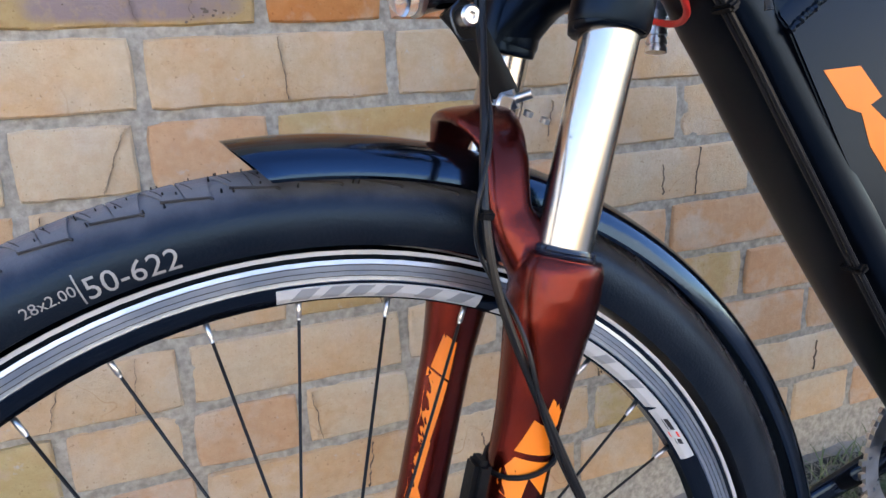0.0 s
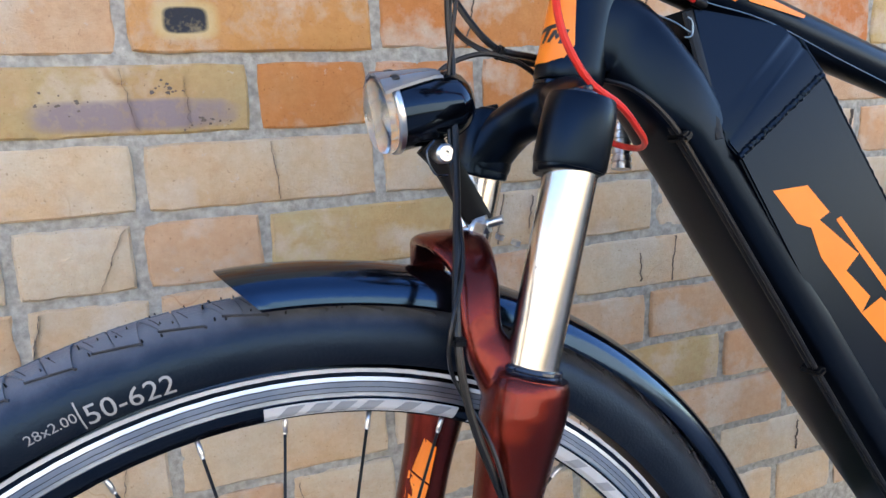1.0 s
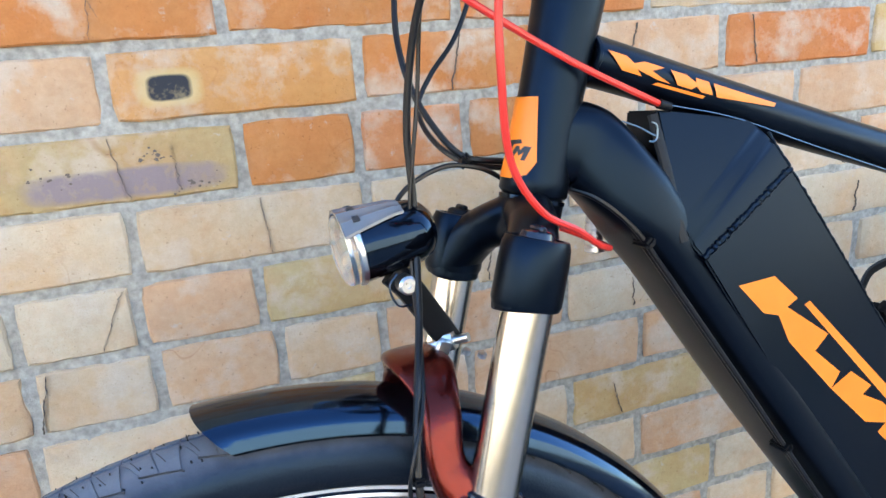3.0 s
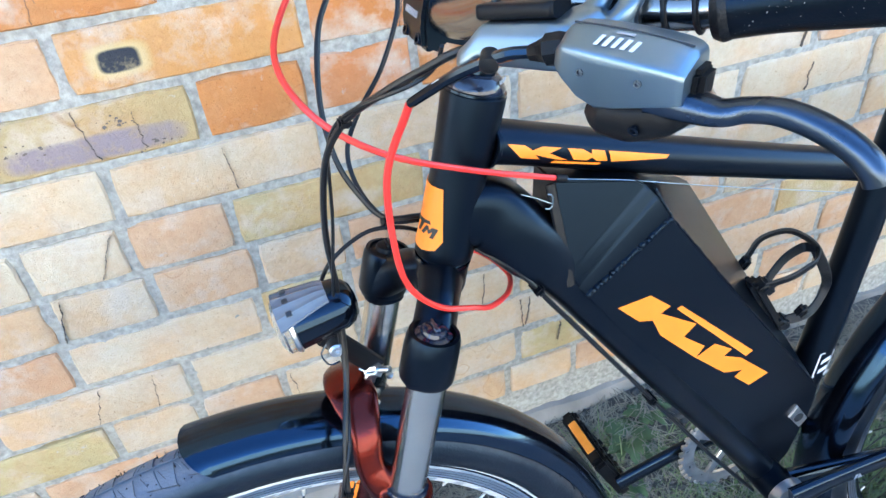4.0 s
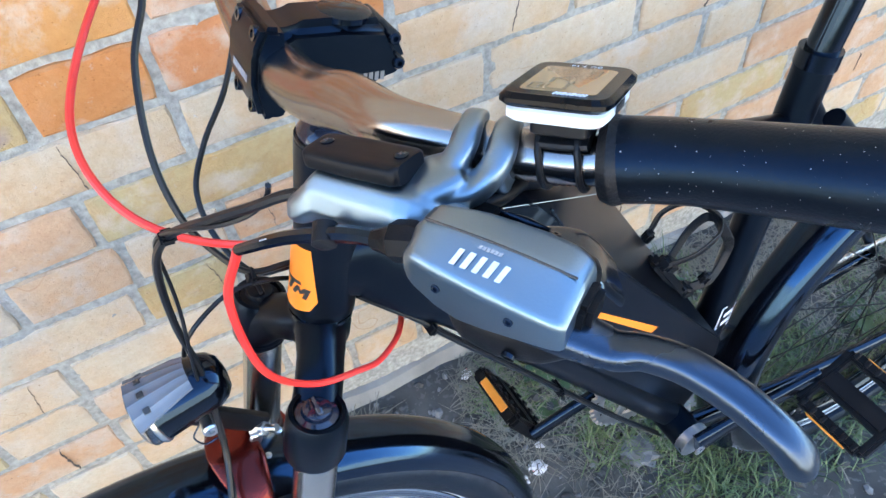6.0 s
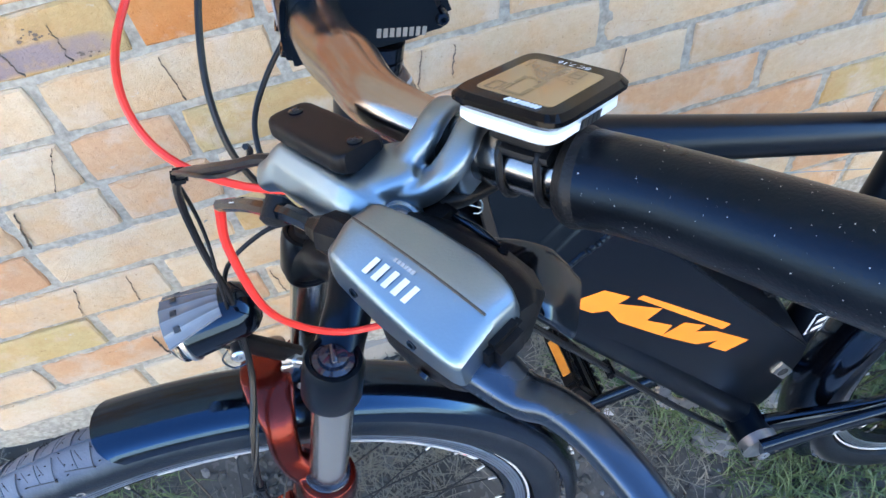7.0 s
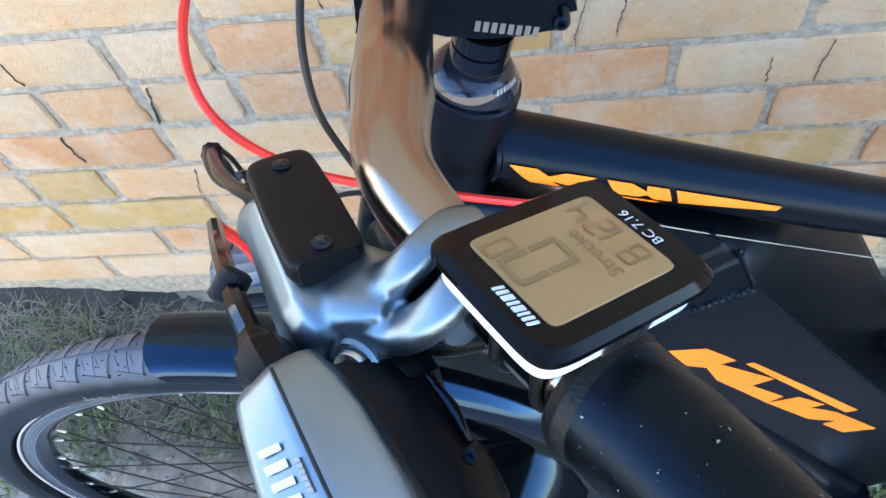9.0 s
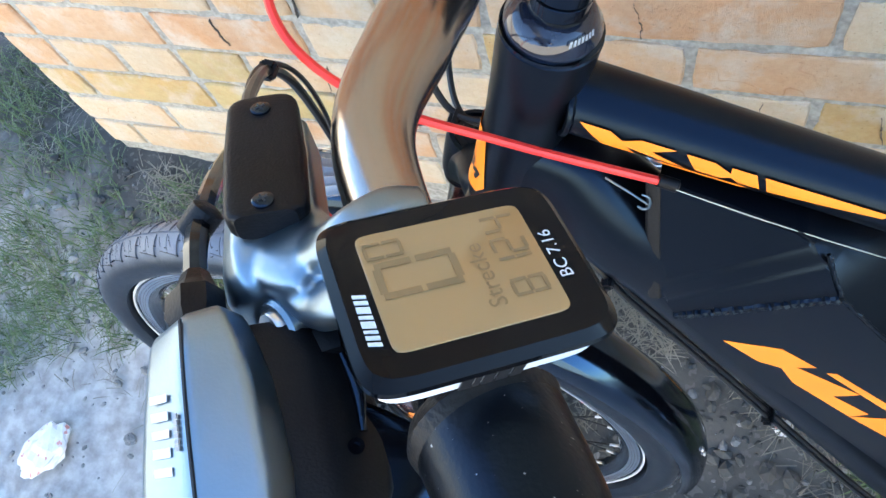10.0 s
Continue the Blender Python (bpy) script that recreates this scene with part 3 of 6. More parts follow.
def rim_side(a, r):
    """The sloping near side of the rim, inside the brake track."""
    z = np.interp(r, [0.2885, 0.293, 0.2985], [0.005, 0.0095, 0.0116])
    n = Vector((-0.45 * math.sin(radians(a)), -0.9, -0.45 * math.cos(radians(a)))).normalized()
    return AXLE + Vector((r * math.sin(radians(a)), -z, r * math.cos(radians(a)))), n


def rim_patch(a0, a1, r0, r1, cut=0.0):
    n = 8
    lo = [(a0 + (a1 - a0) * i / n, r0) for i in range(n + 1)]
    hi = [(a0 + cut + (a1 - a0) * (n - i) / n, r1) for i in range(n + 1)]
    return lo + hi


def rim_strip(a0, a1, r0, r1, cut=0.0):
    """A decal along the rim, in short pieces that follow its curve."""
    n, quads = max(1, int((a1 - a0) / 1.4)), []
    rs = [r0, 0.293, r1] if r0 < 0.2925 < r1 else [r0, r1]
    for p, q in zip(rs, rs[1:]):
        cp, cq = cut * (p - r0) / (r1 - r0), cut * (q - r0) / (r1 - r0)
        for i in range(n):
            b0, b1 = a0 + (a1 - a0) * i / n, a0 + (a1 - a0) * (i + 1) / n
            quads.append([(b0 + cp, p), (b1 + cp, p), (b1 + cq, q), (b0 + cq, q)])
    return quads


raised = lambda a, r: (rim_side(a, r)[0] + rim_side(a, r)[1] * 0.0004, rim_side(a, r)[1])
for a0, a1, cut in ((-1.2, 22.0, 0), (24, 52, 1.5), (53, 63, 0), (150, 178, 0), (200, 230, 0)):
    part("rim_decal", sheet_on(rim_strip(a0, a1, 0.2900, 0.2983, cut), rim_side, 0.0006), RIMWHITE, front, "pale grey rim decal")
for a0 in (0.2, 3.4, 6.2, 9.4, 14, 18, 27, 33, 40, 46):
    part("rim_decal", sheet_on(rim_strip(a0, a0 + 1.9, 0.2912, 0.2975, 1.2), raised, 0.0006), RIMGREY, front, "darker grey rim decal shape")
part("rim_decal", sheet_on([rim_patch(57.5, 58.6, 0.2915, 0.2965, 0.6)], raised), REDMARK, front, "small red mark on the rim")
for a0, a1 in ((55, 57.2), (59, 60)):
    part("rim_decal", sheet_on([rim_patch(a0, a1, 0.2925, 0.296, 0.5)], raised), DARKDECAL, front, "small black mark on the rim")


def fender(name, centre, start, end, label, half=0.030, slant=2.9):
    """A curved mudguard: a thin half-round shell round the tyre, its front end cut slantwise."""
    bm, prof = bmesh.new(), []
    for k in range(13):
        a = radians(-90 + 15 * k)
        prof.append((0.3585 + 0.0205 * max(0, math.cos(a)) ** 0.75, half * math.sin(a)))
    prof += [(r - 0.0018, w * 0.955) for r, w in reversed(prof)]
    n, rings = 70, []
    for i in range(n + 1):
        t = i / n
        ring = []
        for r, w in prof:
            a = radians(start + (end - start) * t + slant * (0.379 - r) / 0.0205 * (1 - t) - slant * 0.6 * (0.379 - r) / 0.0205 * t)
            ring.append(bm.verts.new(centre + Vector((r * math.sin(a), -w, r * math.cos(a)))))
        rings.append(ring)
    m = len(prof)
    for a, b in zip(rings, rings[1:]):
        for k in range(m):
            bm.faces.new((a[k], a[(k + 1) % m], b[(k + 1) % m], b[k]))
    bm.faces.new(rings[0])
    bm.faces.new(rings[-1])
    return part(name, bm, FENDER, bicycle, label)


guard = fender("front_fender", AXLE, -3.7, 98, "glossy black plastic front mudguard")
for a in (21, 26, 77, 79):
    p = AXLE + Vector((0.3793 * math.sin(radians(a)), -0.004 if a < 50 else -0.010, 0.3793 * math.cos(radians(a))))
    nrm = Vector((math.sin(radians(a)), 0, math.cos(radians(a))))
    part("rivet", lathe([(-0.001, 0.0028), (0.0006, 0.0026), (0.0012, 0.0012)], p, nrm, 10), STEEL, guard)

# fork
for s in (1, -1):
    near = s > 0
    w = 0.060 * s
    part("stanchion", lathe([(0, 0.0155), (0.150, 0.0155)], leg(0.655, w), STEER, 32), CHROME, bicycle, "polished steel fork stanchion")
    low = loft([leg(v, w) for v in (0.667, 0.655, 0.632, 0.600, 0.570, 0.48, 0.40, 0.372)], [0.0222, 0.0243, 0.0234, 0.0200, 0.0178, 0.0172, 0.0165, 0.014], None, None, 32)
    lower = part("fork_lower", low, RED, bicycle, "copper-red metallic fork leg")
    part("wiper_seal", lathe([(-0.002, 0.0180), (-0.0005, 0.0186), (0.0004, 0.0178), (0.0012, 0.0184), (0.0026, 0.0180), (0.0034, 0.0160)], leg(0.669, w), STEER, 32), HEADSET, lower, "glossy blue-black dust wiper ring")
    drop = prism([(0.0, 0.345), (0.02, 0.35), (0.055, 0.385), (0.045, 0.40), (0.02, 0.39), (-0.012, 0.372), (-0.012, 0.352)], w - 0.006, w + 0.006, 0.002)
    part("dropout", drop, RED, lower)
    sleeve = lathe([(0, 0.0170), (0.0, 0.0203), (0.003, 0.0213), (0.026, 0.0211), (0.036, 0.0205), (0.0405, 0.0190), (0.0408, 0.0160), (0.0370, 0.0152), (0.0370, 0.001)], leg(0.7815, w), STEER, 32)
    crown_end = part("crown_sleeve", sleeve, BLACK, bicycle, "satin black fork crown end")
    cap = lathe([(0, 0.0150), (0.003, 0.0142), (0.0042, 0.0105), (0.0075, 0.0095), (0.0085, 0.0075), (0.0085, 0.0005)], leg(0.8165, w), STEER, 24)
    block((0.004, 0.0155, 0.004), axes(leg(0.8255, w), (1, 0, 0.2), STEER), 0.001, 1, cap)
    part("preload_cap", cap, HEADSET if near else MATTE, crown_end, "glossy black knob on the fork top")

    def on_leg(u, v, w=w, s=s):
        c = leg(v, w)
        r = np.interp(v, [0.37, 0.48, 0.57, 0.60, 0.632], [0.014, 0.0172, 0.0178, 0.0195, 0.0232])
        d = max(-0.97, min(0.97, (u - c.x) / r))
        nrm = Vector((d, -math.sqrt(1 - d * d), 0))
        return Vector((c.x, c.y, c.z)) + nrm * r, nrm

    if near:
        shape = [[(0.1224, 0.6029), (0.1262, 0.5945), (0.1222, 0.581), (0.1171, 0.5764), (0.1162, 0.5919)], [(0.1086, 0.587), (0.1161, 0.5809), (0.1174, 0.5646), (0.0985, 0.5704)], [(0.0983, 0.5671), (0.1171, 0.5604), (0.1112, 0.5425), (0.1037, 0.5554), (0.097, 0.5405), (0.0857, 0.5515)]]
    else:
        shape = [[(0.1069, 0.5991), (0.1138, 0.5916), (0.1065, 0.5659), (0.0974, 0.5756), (0.1011, 0.5852)], [(0.0959, 0.5749), (0.106, 0.5645), (0.0998, 0.5477), (0.0889, 0.5203), (0.0824, 0.5257), (0.0873, 0.5406)], [(0.081, 0.5322), (0.0909, 0.5236), (0.0798, 0.4922), (0.0812, 0.4789), (0.0697, 0.4822), (0.0753, 0.5036)], [(0.0541, 0.5167), (0.0581, 0.5081), (0.0616, 0.4844), (0.0508, 0.4875)]]
    part("fork_decal", inlay(shape, on_leg, (0.0022, 0.012)), ORANGE, lower, "bright orange angular decal")

for v in (0.560, 0.528):
    c = leg(v, 0.060)
    ring = [c + Vector((0.0198 * math.cos(a), 0.0198 * math.sin(a), 0.004 * math.sin(a + 1))) for a in [2 * math.pi * k / 24 for k in range(25)]]
    part("cable_tie", tube(ring, 0.0016, 6, 1), RUBBER, bicycle, "black rubber band round the fork leg")
part("sensor", block((0.010, 0.016, 0.030), pose(0.078, -0.066, 0.553, 0, 16, 0), 0.003), MATTE, bicycle, "small black speed sensor")
arch = loft([L(0.138, 0.634, 0.057), L(0.128, 0.660, 0.054), L(0.1145, 0.690, 0.049), L(0.117, 0.722, 0.040), L(0.117, 0.739, 0.020), L(0.115, 0.743, 0), L(0.117, 0.739, -0.020), L(0.117, 0.722, -0.040), L(0.1145, 0.690, -0.049), L(0.128, 0.660, -0.054), L(0.138, 0.634, -0.057)], [0.016, 0.0135, 0.0080, 0.0062, 0.0052, 0.0048, 0.0052, 0.0062, 0.0080, 0.0135, 0.016], [0.020, 0.0180, 0.0125, 0.013, 0.019, 0.020, 0.019, 0.013, 0.0125, 0.0180, 0.020], (1, 0, 0), 20, 2.6)
for s in (1, -1):
    lathe([(-0.060, 0.0160), (-0.058, 0.0190), (-0.040, 0.0215), (-0.022, 0.0242), (-0.008, 0.0252), (0.006, 0.0246), (0.0125, 0.0226), (0.0130, 0.0160)], leg(0.655, 0.060 * s), STEER, 36, arch)
cast(part("fork_arch", arch, RED, bicycle, "copper-red fork arch over the tyre, cast in one with the leg tops"), 0.0013, 8)
crown = lathe([(0, 0.0190), (0.006, 0.0225), (0.030, 0.0222), (0.034, 0.0205)], steer(0.803), STEER, 32)
for s in (1, -1):
    loft([steer(0.822), L(0.198, 0.819, 0.020 * s), L(0.186, 0.810, 0.040 * s), leg(0.792, 0.057 * s), leg(0.778, 0.060 * s)], [0.020, 0.0165, 0.0160, 0.018, 0.019], [0.018, 0.0155, 0.0165, 0.0190, 0.0190], (1, 0, 0.29), 20, 2.6, 8, crown)
cast(part("fork_crown", crown, BLACK, bicycle, "satin black forged fork crown"), 0.0014, 10)

# frame
ht = part("head_tube", lathe([(0, 0.0222), (0.002, 0.0236), (0.010, 0.0236), (0.020, 0.0226), (0.070, 0.0220), (0.100, 0.0228), (0.128, 0.0240), (0.1345, 0.0240), (0.1360, 0.0225)], steer(0.8345), STEER, 40), BLACK, bicycle, "satin black head tube")
part("headset_ring", lathe([(0, 0.0215), (0.0005, 0.0238), (0.0022, 0.0238), (0.0028, 0.0215)], steer(0.9642), STEER, 40), GLOSS, ht)
part("headset_ring", lathe([(0, 0.0205), (0.0005, 0.0228), (0.0030, 0.0228), (0.0036, 0.0205)], steer(0.8300), STEER, 40), GLOSS, ht)
part("headset_cup", lathe([(0, 0.0222), (0.003, 0.0222), (0.0095, 0.0178), (0.0115, 0.0150), (0.0118, 0.0120)], steer(0.9668), STEER, 40), HEADSET, ht, "glossy dark blue-black headset cup")
part("headset_print", bars([0.0010] * 7, 0.0022, lambda x, y: (steer(0.9712 + y) + Vector((math.sin(0.5 + x / 0.020), -math.cos(0.5 + x / 0.020), 0)) * (0.0212 - 0.55 * y), Vector((math.sin(0.5 + x / 0.020), -math.cos(0.5 + x / 0.020), 0.6)).normalized()), 0.35), RIMGREY, ht, "small pale marks on the headset cup")
for k in range(2):
    part("spacer", lathe([(0, 0.0130), (0.0006, 0.0138), (0.0090, 0.0138), (0.0096, 0.0130)], steer(0.9776 + 0.0097 * k), STEER, 32), GLOSS, ht, "gloss black headset spacer")


def on_head(a, v):
    """a: degrees from dead ahead towards the near side."""
    d = Vector((-math.cos(radians(a)), -math.sin(radians(a)), 0.28 * math.cos(radians(a)))).normalized()
    return steer(v) + d * np.interp(v, [0.84, 0.855, 0.90, 0.93], [0.0237, 0.0226, 0.0221, 0.0226]), d


badge = [(-44, 0.8955), (-15, 0.8945), (15, 0.8945), (44, 0.8955), (61, 0.8550), (49, 0.8465), (20, 0.8430), (-20, 0.8430), (-49, 0.8465), (-61, 0.8550)]
part("head_badge", inlay([badge], on_head, (6, 0.006), 0.0007), ORANGE, ht, "orange head tube badge")
marks = [[(-22, 0.8655), (28, 0.8680), (31, 0.8655), (14, 0.8645), (2, 0.8560), (-8, 0.8560), (2, 0.8638), (-20, 0.8628)], [(8, 0.8562), (20, 0.8637), (27, 0.8637), (29, 0.8610), (36, 0.8640), (49, 0.8640), (41, 0.8550), (33, 0.8550), (37, 0.8600), (28, 0.8575), (24, 0.8603), (17, 0.8560)]]
part("badge_mark", inlay(marks, on_head, (5, 0.004), 0.0010), DARKDECAL, ht)

TT = [L(0.2600, 0.9220, -0.012), L(0.305, 0.9070, -0.012), L(0.4350, 0.8620, -0.012), L(0.620, 0.8020, -0.014), L(0.700, 0.7770, -0.018)]
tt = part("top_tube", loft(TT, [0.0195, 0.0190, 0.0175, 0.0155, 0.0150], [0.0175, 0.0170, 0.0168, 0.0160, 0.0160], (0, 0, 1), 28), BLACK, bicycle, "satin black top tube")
part("weld", tube([steer(0.921) + (STEER * (0.018 * math.cos(a))) + Vector((0.0215 - 0.004 * math.cos(a) ** 2 + 0.0003 * (k % 2), -0.0190 * math.sin(a), 0)) for k, a in enumerate([2 * math.pi * k / 40 for k in range(41)])], 0.0022, 6, 1), BLACK, tt)


def on_top_tube(s, b):
    """s: metres along the top tube from its head end; b: degrees up from the near side."""
    a, c = L(0.2600, 0.9220, -0.012), L(0.620, 0.8020, -0.012)
    d = (c - a).normalized()
    up = Vector((0, -1, 0)).cross(d).normalized() * -1
    nrm = (Vector((0, -math.cos(radians(b)), 0)) + up * math.sin(radians(b))).normalized()
    wide, high = np.interp(s, [0, 0.05, 0.18, 0.37], [0.0195, 0.0190, 0.0175, 0.0155]), np.interp(s, [0, 0.05, 0.18, 0.37], [0.0175, 0.0170, 0.0168, 0.0160])
    return a + d * s + Vector((0, -math.cos(radians(b)) * (wide + 0.0007), 0)) + up * (math.sin(radians(b)) * (high + 0.0007)), nrm


tdec = [[(0.006, -18), (0.020, 14), (0.036, 14), (0.031, 3), (0.050, 12), (0.060, 12), (0.043, -3), (0.053, -18), (0.036, -18), (0.028, -7), (0.021, -18)], [(0.046, 24), (0.050, 17), (0.092, 15), (0.090, 22)], [(0.058, -18), (0.066, 10), (0.078, 10), (0.082, 1), (0.087, 10), (0.097, 8), (0.092, -18), (0.080, -18), (0.081, -7), (0.072, -18)], [(0.096, -18), (0.101, 10), (0.154, -8), (0.156, -18)]]
part("top_tube_decal", inlay(tdec, on_top_tube, (0.02, 5.0)), ORANGE, tt, "orange angular decal on the top tube")

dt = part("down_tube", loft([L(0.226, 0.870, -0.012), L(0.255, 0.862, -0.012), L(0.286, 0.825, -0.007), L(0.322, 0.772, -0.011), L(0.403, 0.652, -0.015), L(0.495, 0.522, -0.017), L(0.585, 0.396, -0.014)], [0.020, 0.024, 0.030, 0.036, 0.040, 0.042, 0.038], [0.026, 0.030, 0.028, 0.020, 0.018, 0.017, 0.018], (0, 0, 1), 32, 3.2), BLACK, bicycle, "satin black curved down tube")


def panel(u, v):
    """How far out the box's near panel lies: it narrows towards the bottom bracket."""
    return 0.0290 - 0.042 * ((u - 0.3258) * 0.588 - (v - 0.7761) * 0.809)


NEAR = [(0.3050, 0.8830, 0.0060), (0.3725, 0.8700, 0.0165), (0.3880, 0.8600, 0.0205), (0.4005, 0.8331, panel(0.4005, 0.8331)), (0.6360, 0.5180, panel(0.6360, 0.5180)), (0.6380, 0.4888, panel(0.6380, 0.4888)), (0.6197, 0.4099, panel(0.6197, 0.4099)), (0.5912, 0.3697, panel(0.5912, 0.3697)), (0.3231, 0.7789, panel(0.3231, 0.7789)), (0.3105, 0.7960, 0.0240)]
FAR = [(0.3050, 0.8830, -0.0300), (0.3725, 0.8700, -0.0400), (0.4550, 0.8220, -0.0450), (0.4768, 0.8058, -0.0550), (0.6360, 0.5300, -0.0500), (0.6380, 0.4888, -0.0450), (0.6197, 0.4099, -0.0430), (0.5912, 0.3697, -0.0430), (0.3231, 0.7789, -0.0590), (0.3105, 0.7960, -0.0540)]
shell_bm = bmesh.new()
near_side = [shell_bm.verts.new(L(*p)) for p in NEAR]
far_side = [shell_bm.verts.new(L(*p)) for p in FAR]
for quad in ((0, 1, 2, 9), (9, 2, 3, 8), (3, 4, 5, 6, 7, 8)):
    shell_bm.faces.new([near_side[i] for i in quad])
    shell_bm.faces.new([far_side[i] for i in reversed(quad)])
for i in range(10):
    j = (i + 1) % 10
    shell_bm.faces.new((near_side[j], near_side[i], far_side[i], far_side[j]))
bmesh.ops.recalc_face_normals(shell_bm, faces=shell_bm.faces)
bmesh.ops.triangulate(shell_bm, faces=[f for f in shell_bm.faces if len(f.verts) == 4 and not f.normal.dot(Vector((0, -1, 0))) > 0.5])
crease = shell_bm.edges.get((near_side[9], near_side[2]))
bmesh.ops.bevel(shell_bm, geom=[crease], offset=0.010, segments=5, affect="EDGES", clamp_overlap=True)
bmesh.ops.bevel(shell_bm, geom=[e for e in shell_bm.edges if e.calc_face_angle(0) > 0.3], offset=0.0014, segments=2, affect="EDGES", clamp_overlap=True)
box = part("battery_box", shell_bm, BLACK, bicycle, "angular satin black welded battery box in the frame")


def bead(name, a, b, r, label, wobble=0.0006, n=44, seed=1):
    """A rippled weld bead from a to b on the near panel."""
    k = random.Random(seed)
    pts, rad = [], []
    for i in range(n + 1):
        t = i / n
        u, v, w = (a[j] + (b[j] - a[j]) * t for j in range(3))
        pts.append(L(u + k.uniform(-1, 1) * wobble, v + k.uniform(-1, 1) * wobble, w))
        rad.append(r * (1.18 if i % 2 else 0.86) * k.uniform(0.9, 1.1))
    return part(name, loft(pts, rad, None, None, 8, 2.0, 2), BLACK, box, label)


bead("box_seam", (0.3231, 0.7789, 0.0284), (0.4005, 0.8331, 0.0284), 0.0026, "rough rippled weld bead", seed=3)
bead("box_seam", (0.4010, 0.8322, panel(0.4005, 0.8331) - 0.0008), (0.6340, 0.5205, panel(0.6340, 0.5205) - 0.0008), 0.0011, "thin rough edge weld", 0.0004, 90, 4)
bead("box_seam", (0.3885, 0.8590, 0.0198), (0.4005, 0.8335, 0.0280), 0.0012, "thin rough edge weld", 0.0003, 12, 5)
part("box_seam", loft([L(0.3030, 0.880, 0.004), L(0.3060, 0.838, 0.0145), L(0.3100, 0.792, 0.0240)], 0.0045, 0.0025, (0, 1, 0), 8), RUBBER, box, "wrinkled sealing strip")
flat = lambda u, v: (L(u, v, panel(u, v)), Vector((0, -1, 0)))
logo = [[(0.3537, 0.7535), (0.3871, 0.7548), (0.4102, 0.7334), (0.4001, 0.7285), (0.4431, 0.6981), (0.43, 0.6869), (0.4575, 0.663), (0.4486, 0.6507), (0.4029, 0.7003), (0.392, 0.7235), (0.3776, 0.7281)], [(0.4175, 0.727), (0.4226, 0.7289), (0.5221, 0.6281), (0.5139, 0.6241)], [(0.4486, 0.6507), (0.47, 0.6605), (0.4934, 0.6428), (0.4843, 0.6368), (0.5076, 0.6244), (0.5511, 0.5823), (0.5272, 0.5746), (0.5044, 0.5978), (0.5136, 0.6039), (0.4892, 0.6112)]]
part("box_decal", sheet_on(logo, flat), ORANGE, box, "large orange angular decal")
clip = prism([(0.6005, 0.4855), (0.6100, 0.5010), (0.6295, 0.4725), (0.6200, 0.4605)], 0.0100, 0.0150, 0.0006)
part("box_clip", clip, STEEL, box, "bright steel latch plate")
part("clip_hole", lathe([(0, 0.0065), (0.0006, 0.0065)], L(0.6150, 0.4800, 0.0150), (0, -1, 0), 20), DARKDECAL, box)
part("tow_loop", tube([L(0.278, 0.878, 0.004), L(0.290, 0.8725, 0.007), L(0.3010, 0.8660, 0.009), L(0.3022, 0.8700, 0.010), L(0.3010, 0.8738, 0.010), L(0.2978, 0.8755, 0.010)], 0.0006, 8), ALLOY, box, "bent steel wire loop")
part("tow_loop", tube([L(0.3022, 0.8700, 0.010), L(0.3016, 0.8645, 0.010), L(0.2990, 0.8622, 0.010), L(0.2958, 0.8625, 0.009)], 0.0007, 8), ALLOY, box, "frayed steel wire end")

seat = part("seat_tube", tube([L(0.590, 0.385, -0.014), L(0.648, 0.519, -0.018), L(0.6845, 0.771, -0.018), L(0.698, 0.860, -0.018)], [0.020, 0.019, 0.018, 0.018], 24, 10), BLACK, bicycle, "satin black seat tube")
part("seat_collar", lathe([(0, 0.0195), (0.016, 0.0195)], L(0.696, 0.846, -0.018), (0.145, 0, 1), 28), GLOSS, seat)
part("seat_post", lathe([(0, 0.0150), (0.25, 0.0150)], L(0.698, 0.855, -0.018), (0.25, 0, 1), 28), GLOSS, bicycle)
part("seat_tube_print", sheet_on([[(0, 0), (0.022, 0), (0.022, 0.0015), (0, 0.0015)], [(0, 0.034), (0.022, 0.034), (0.022, 0.0355), (0, 0.0355)], [(0, 0), (0.0015, 0), (0.0015, 0.0355), (0, 0.0355)], [(0.0205, 0), (0.022, 0), (0.022, 0.0355), (0.0205, 0.0355)], [(0.005, 0.006), (0.017, 0.010), (0.017, 0.016), (0.005, 0.012)], [(0.005, 0.020), (0.017, 0.024), (0.017, 0.030), (0.005, 0.026)]], lambda x, y: (L(0.638 + x * 0.9 + 0.145 * y, 0.520 + y, 0.0018 - 40 * (x - 0.011) ** 2 * 0.5), Vector((0, -1, 0)))), PRINT, seat, "small white printed sticker")
for s in (1, -1):
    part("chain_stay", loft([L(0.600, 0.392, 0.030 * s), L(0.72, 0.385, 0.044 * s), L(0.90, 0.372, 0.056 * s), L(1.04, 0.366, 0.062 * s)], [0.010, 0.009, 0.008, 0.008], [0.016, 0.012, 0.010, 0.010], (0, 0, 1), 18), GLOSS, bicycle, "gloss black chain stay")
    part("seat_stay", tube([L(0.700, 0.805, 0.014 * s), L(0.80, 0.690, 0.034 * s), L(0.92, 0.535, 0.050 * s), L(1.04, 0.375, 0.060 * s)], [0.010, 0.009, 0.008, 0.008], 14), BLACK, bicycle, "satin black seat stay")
stay_flat = lambda x, y: (L(0.755 + x, 0.378 + y - 0.05 * x, 0.0575 + 0.10 * x), Vector((0, -1, 0)))
part("stay_print", bars([0.006, 0.007, 0.003, 0.009, 0.007, 0.007, 0.008], 0.010, stay_flat), ORANGE, bicycle, "small orange marks on the chain stay")
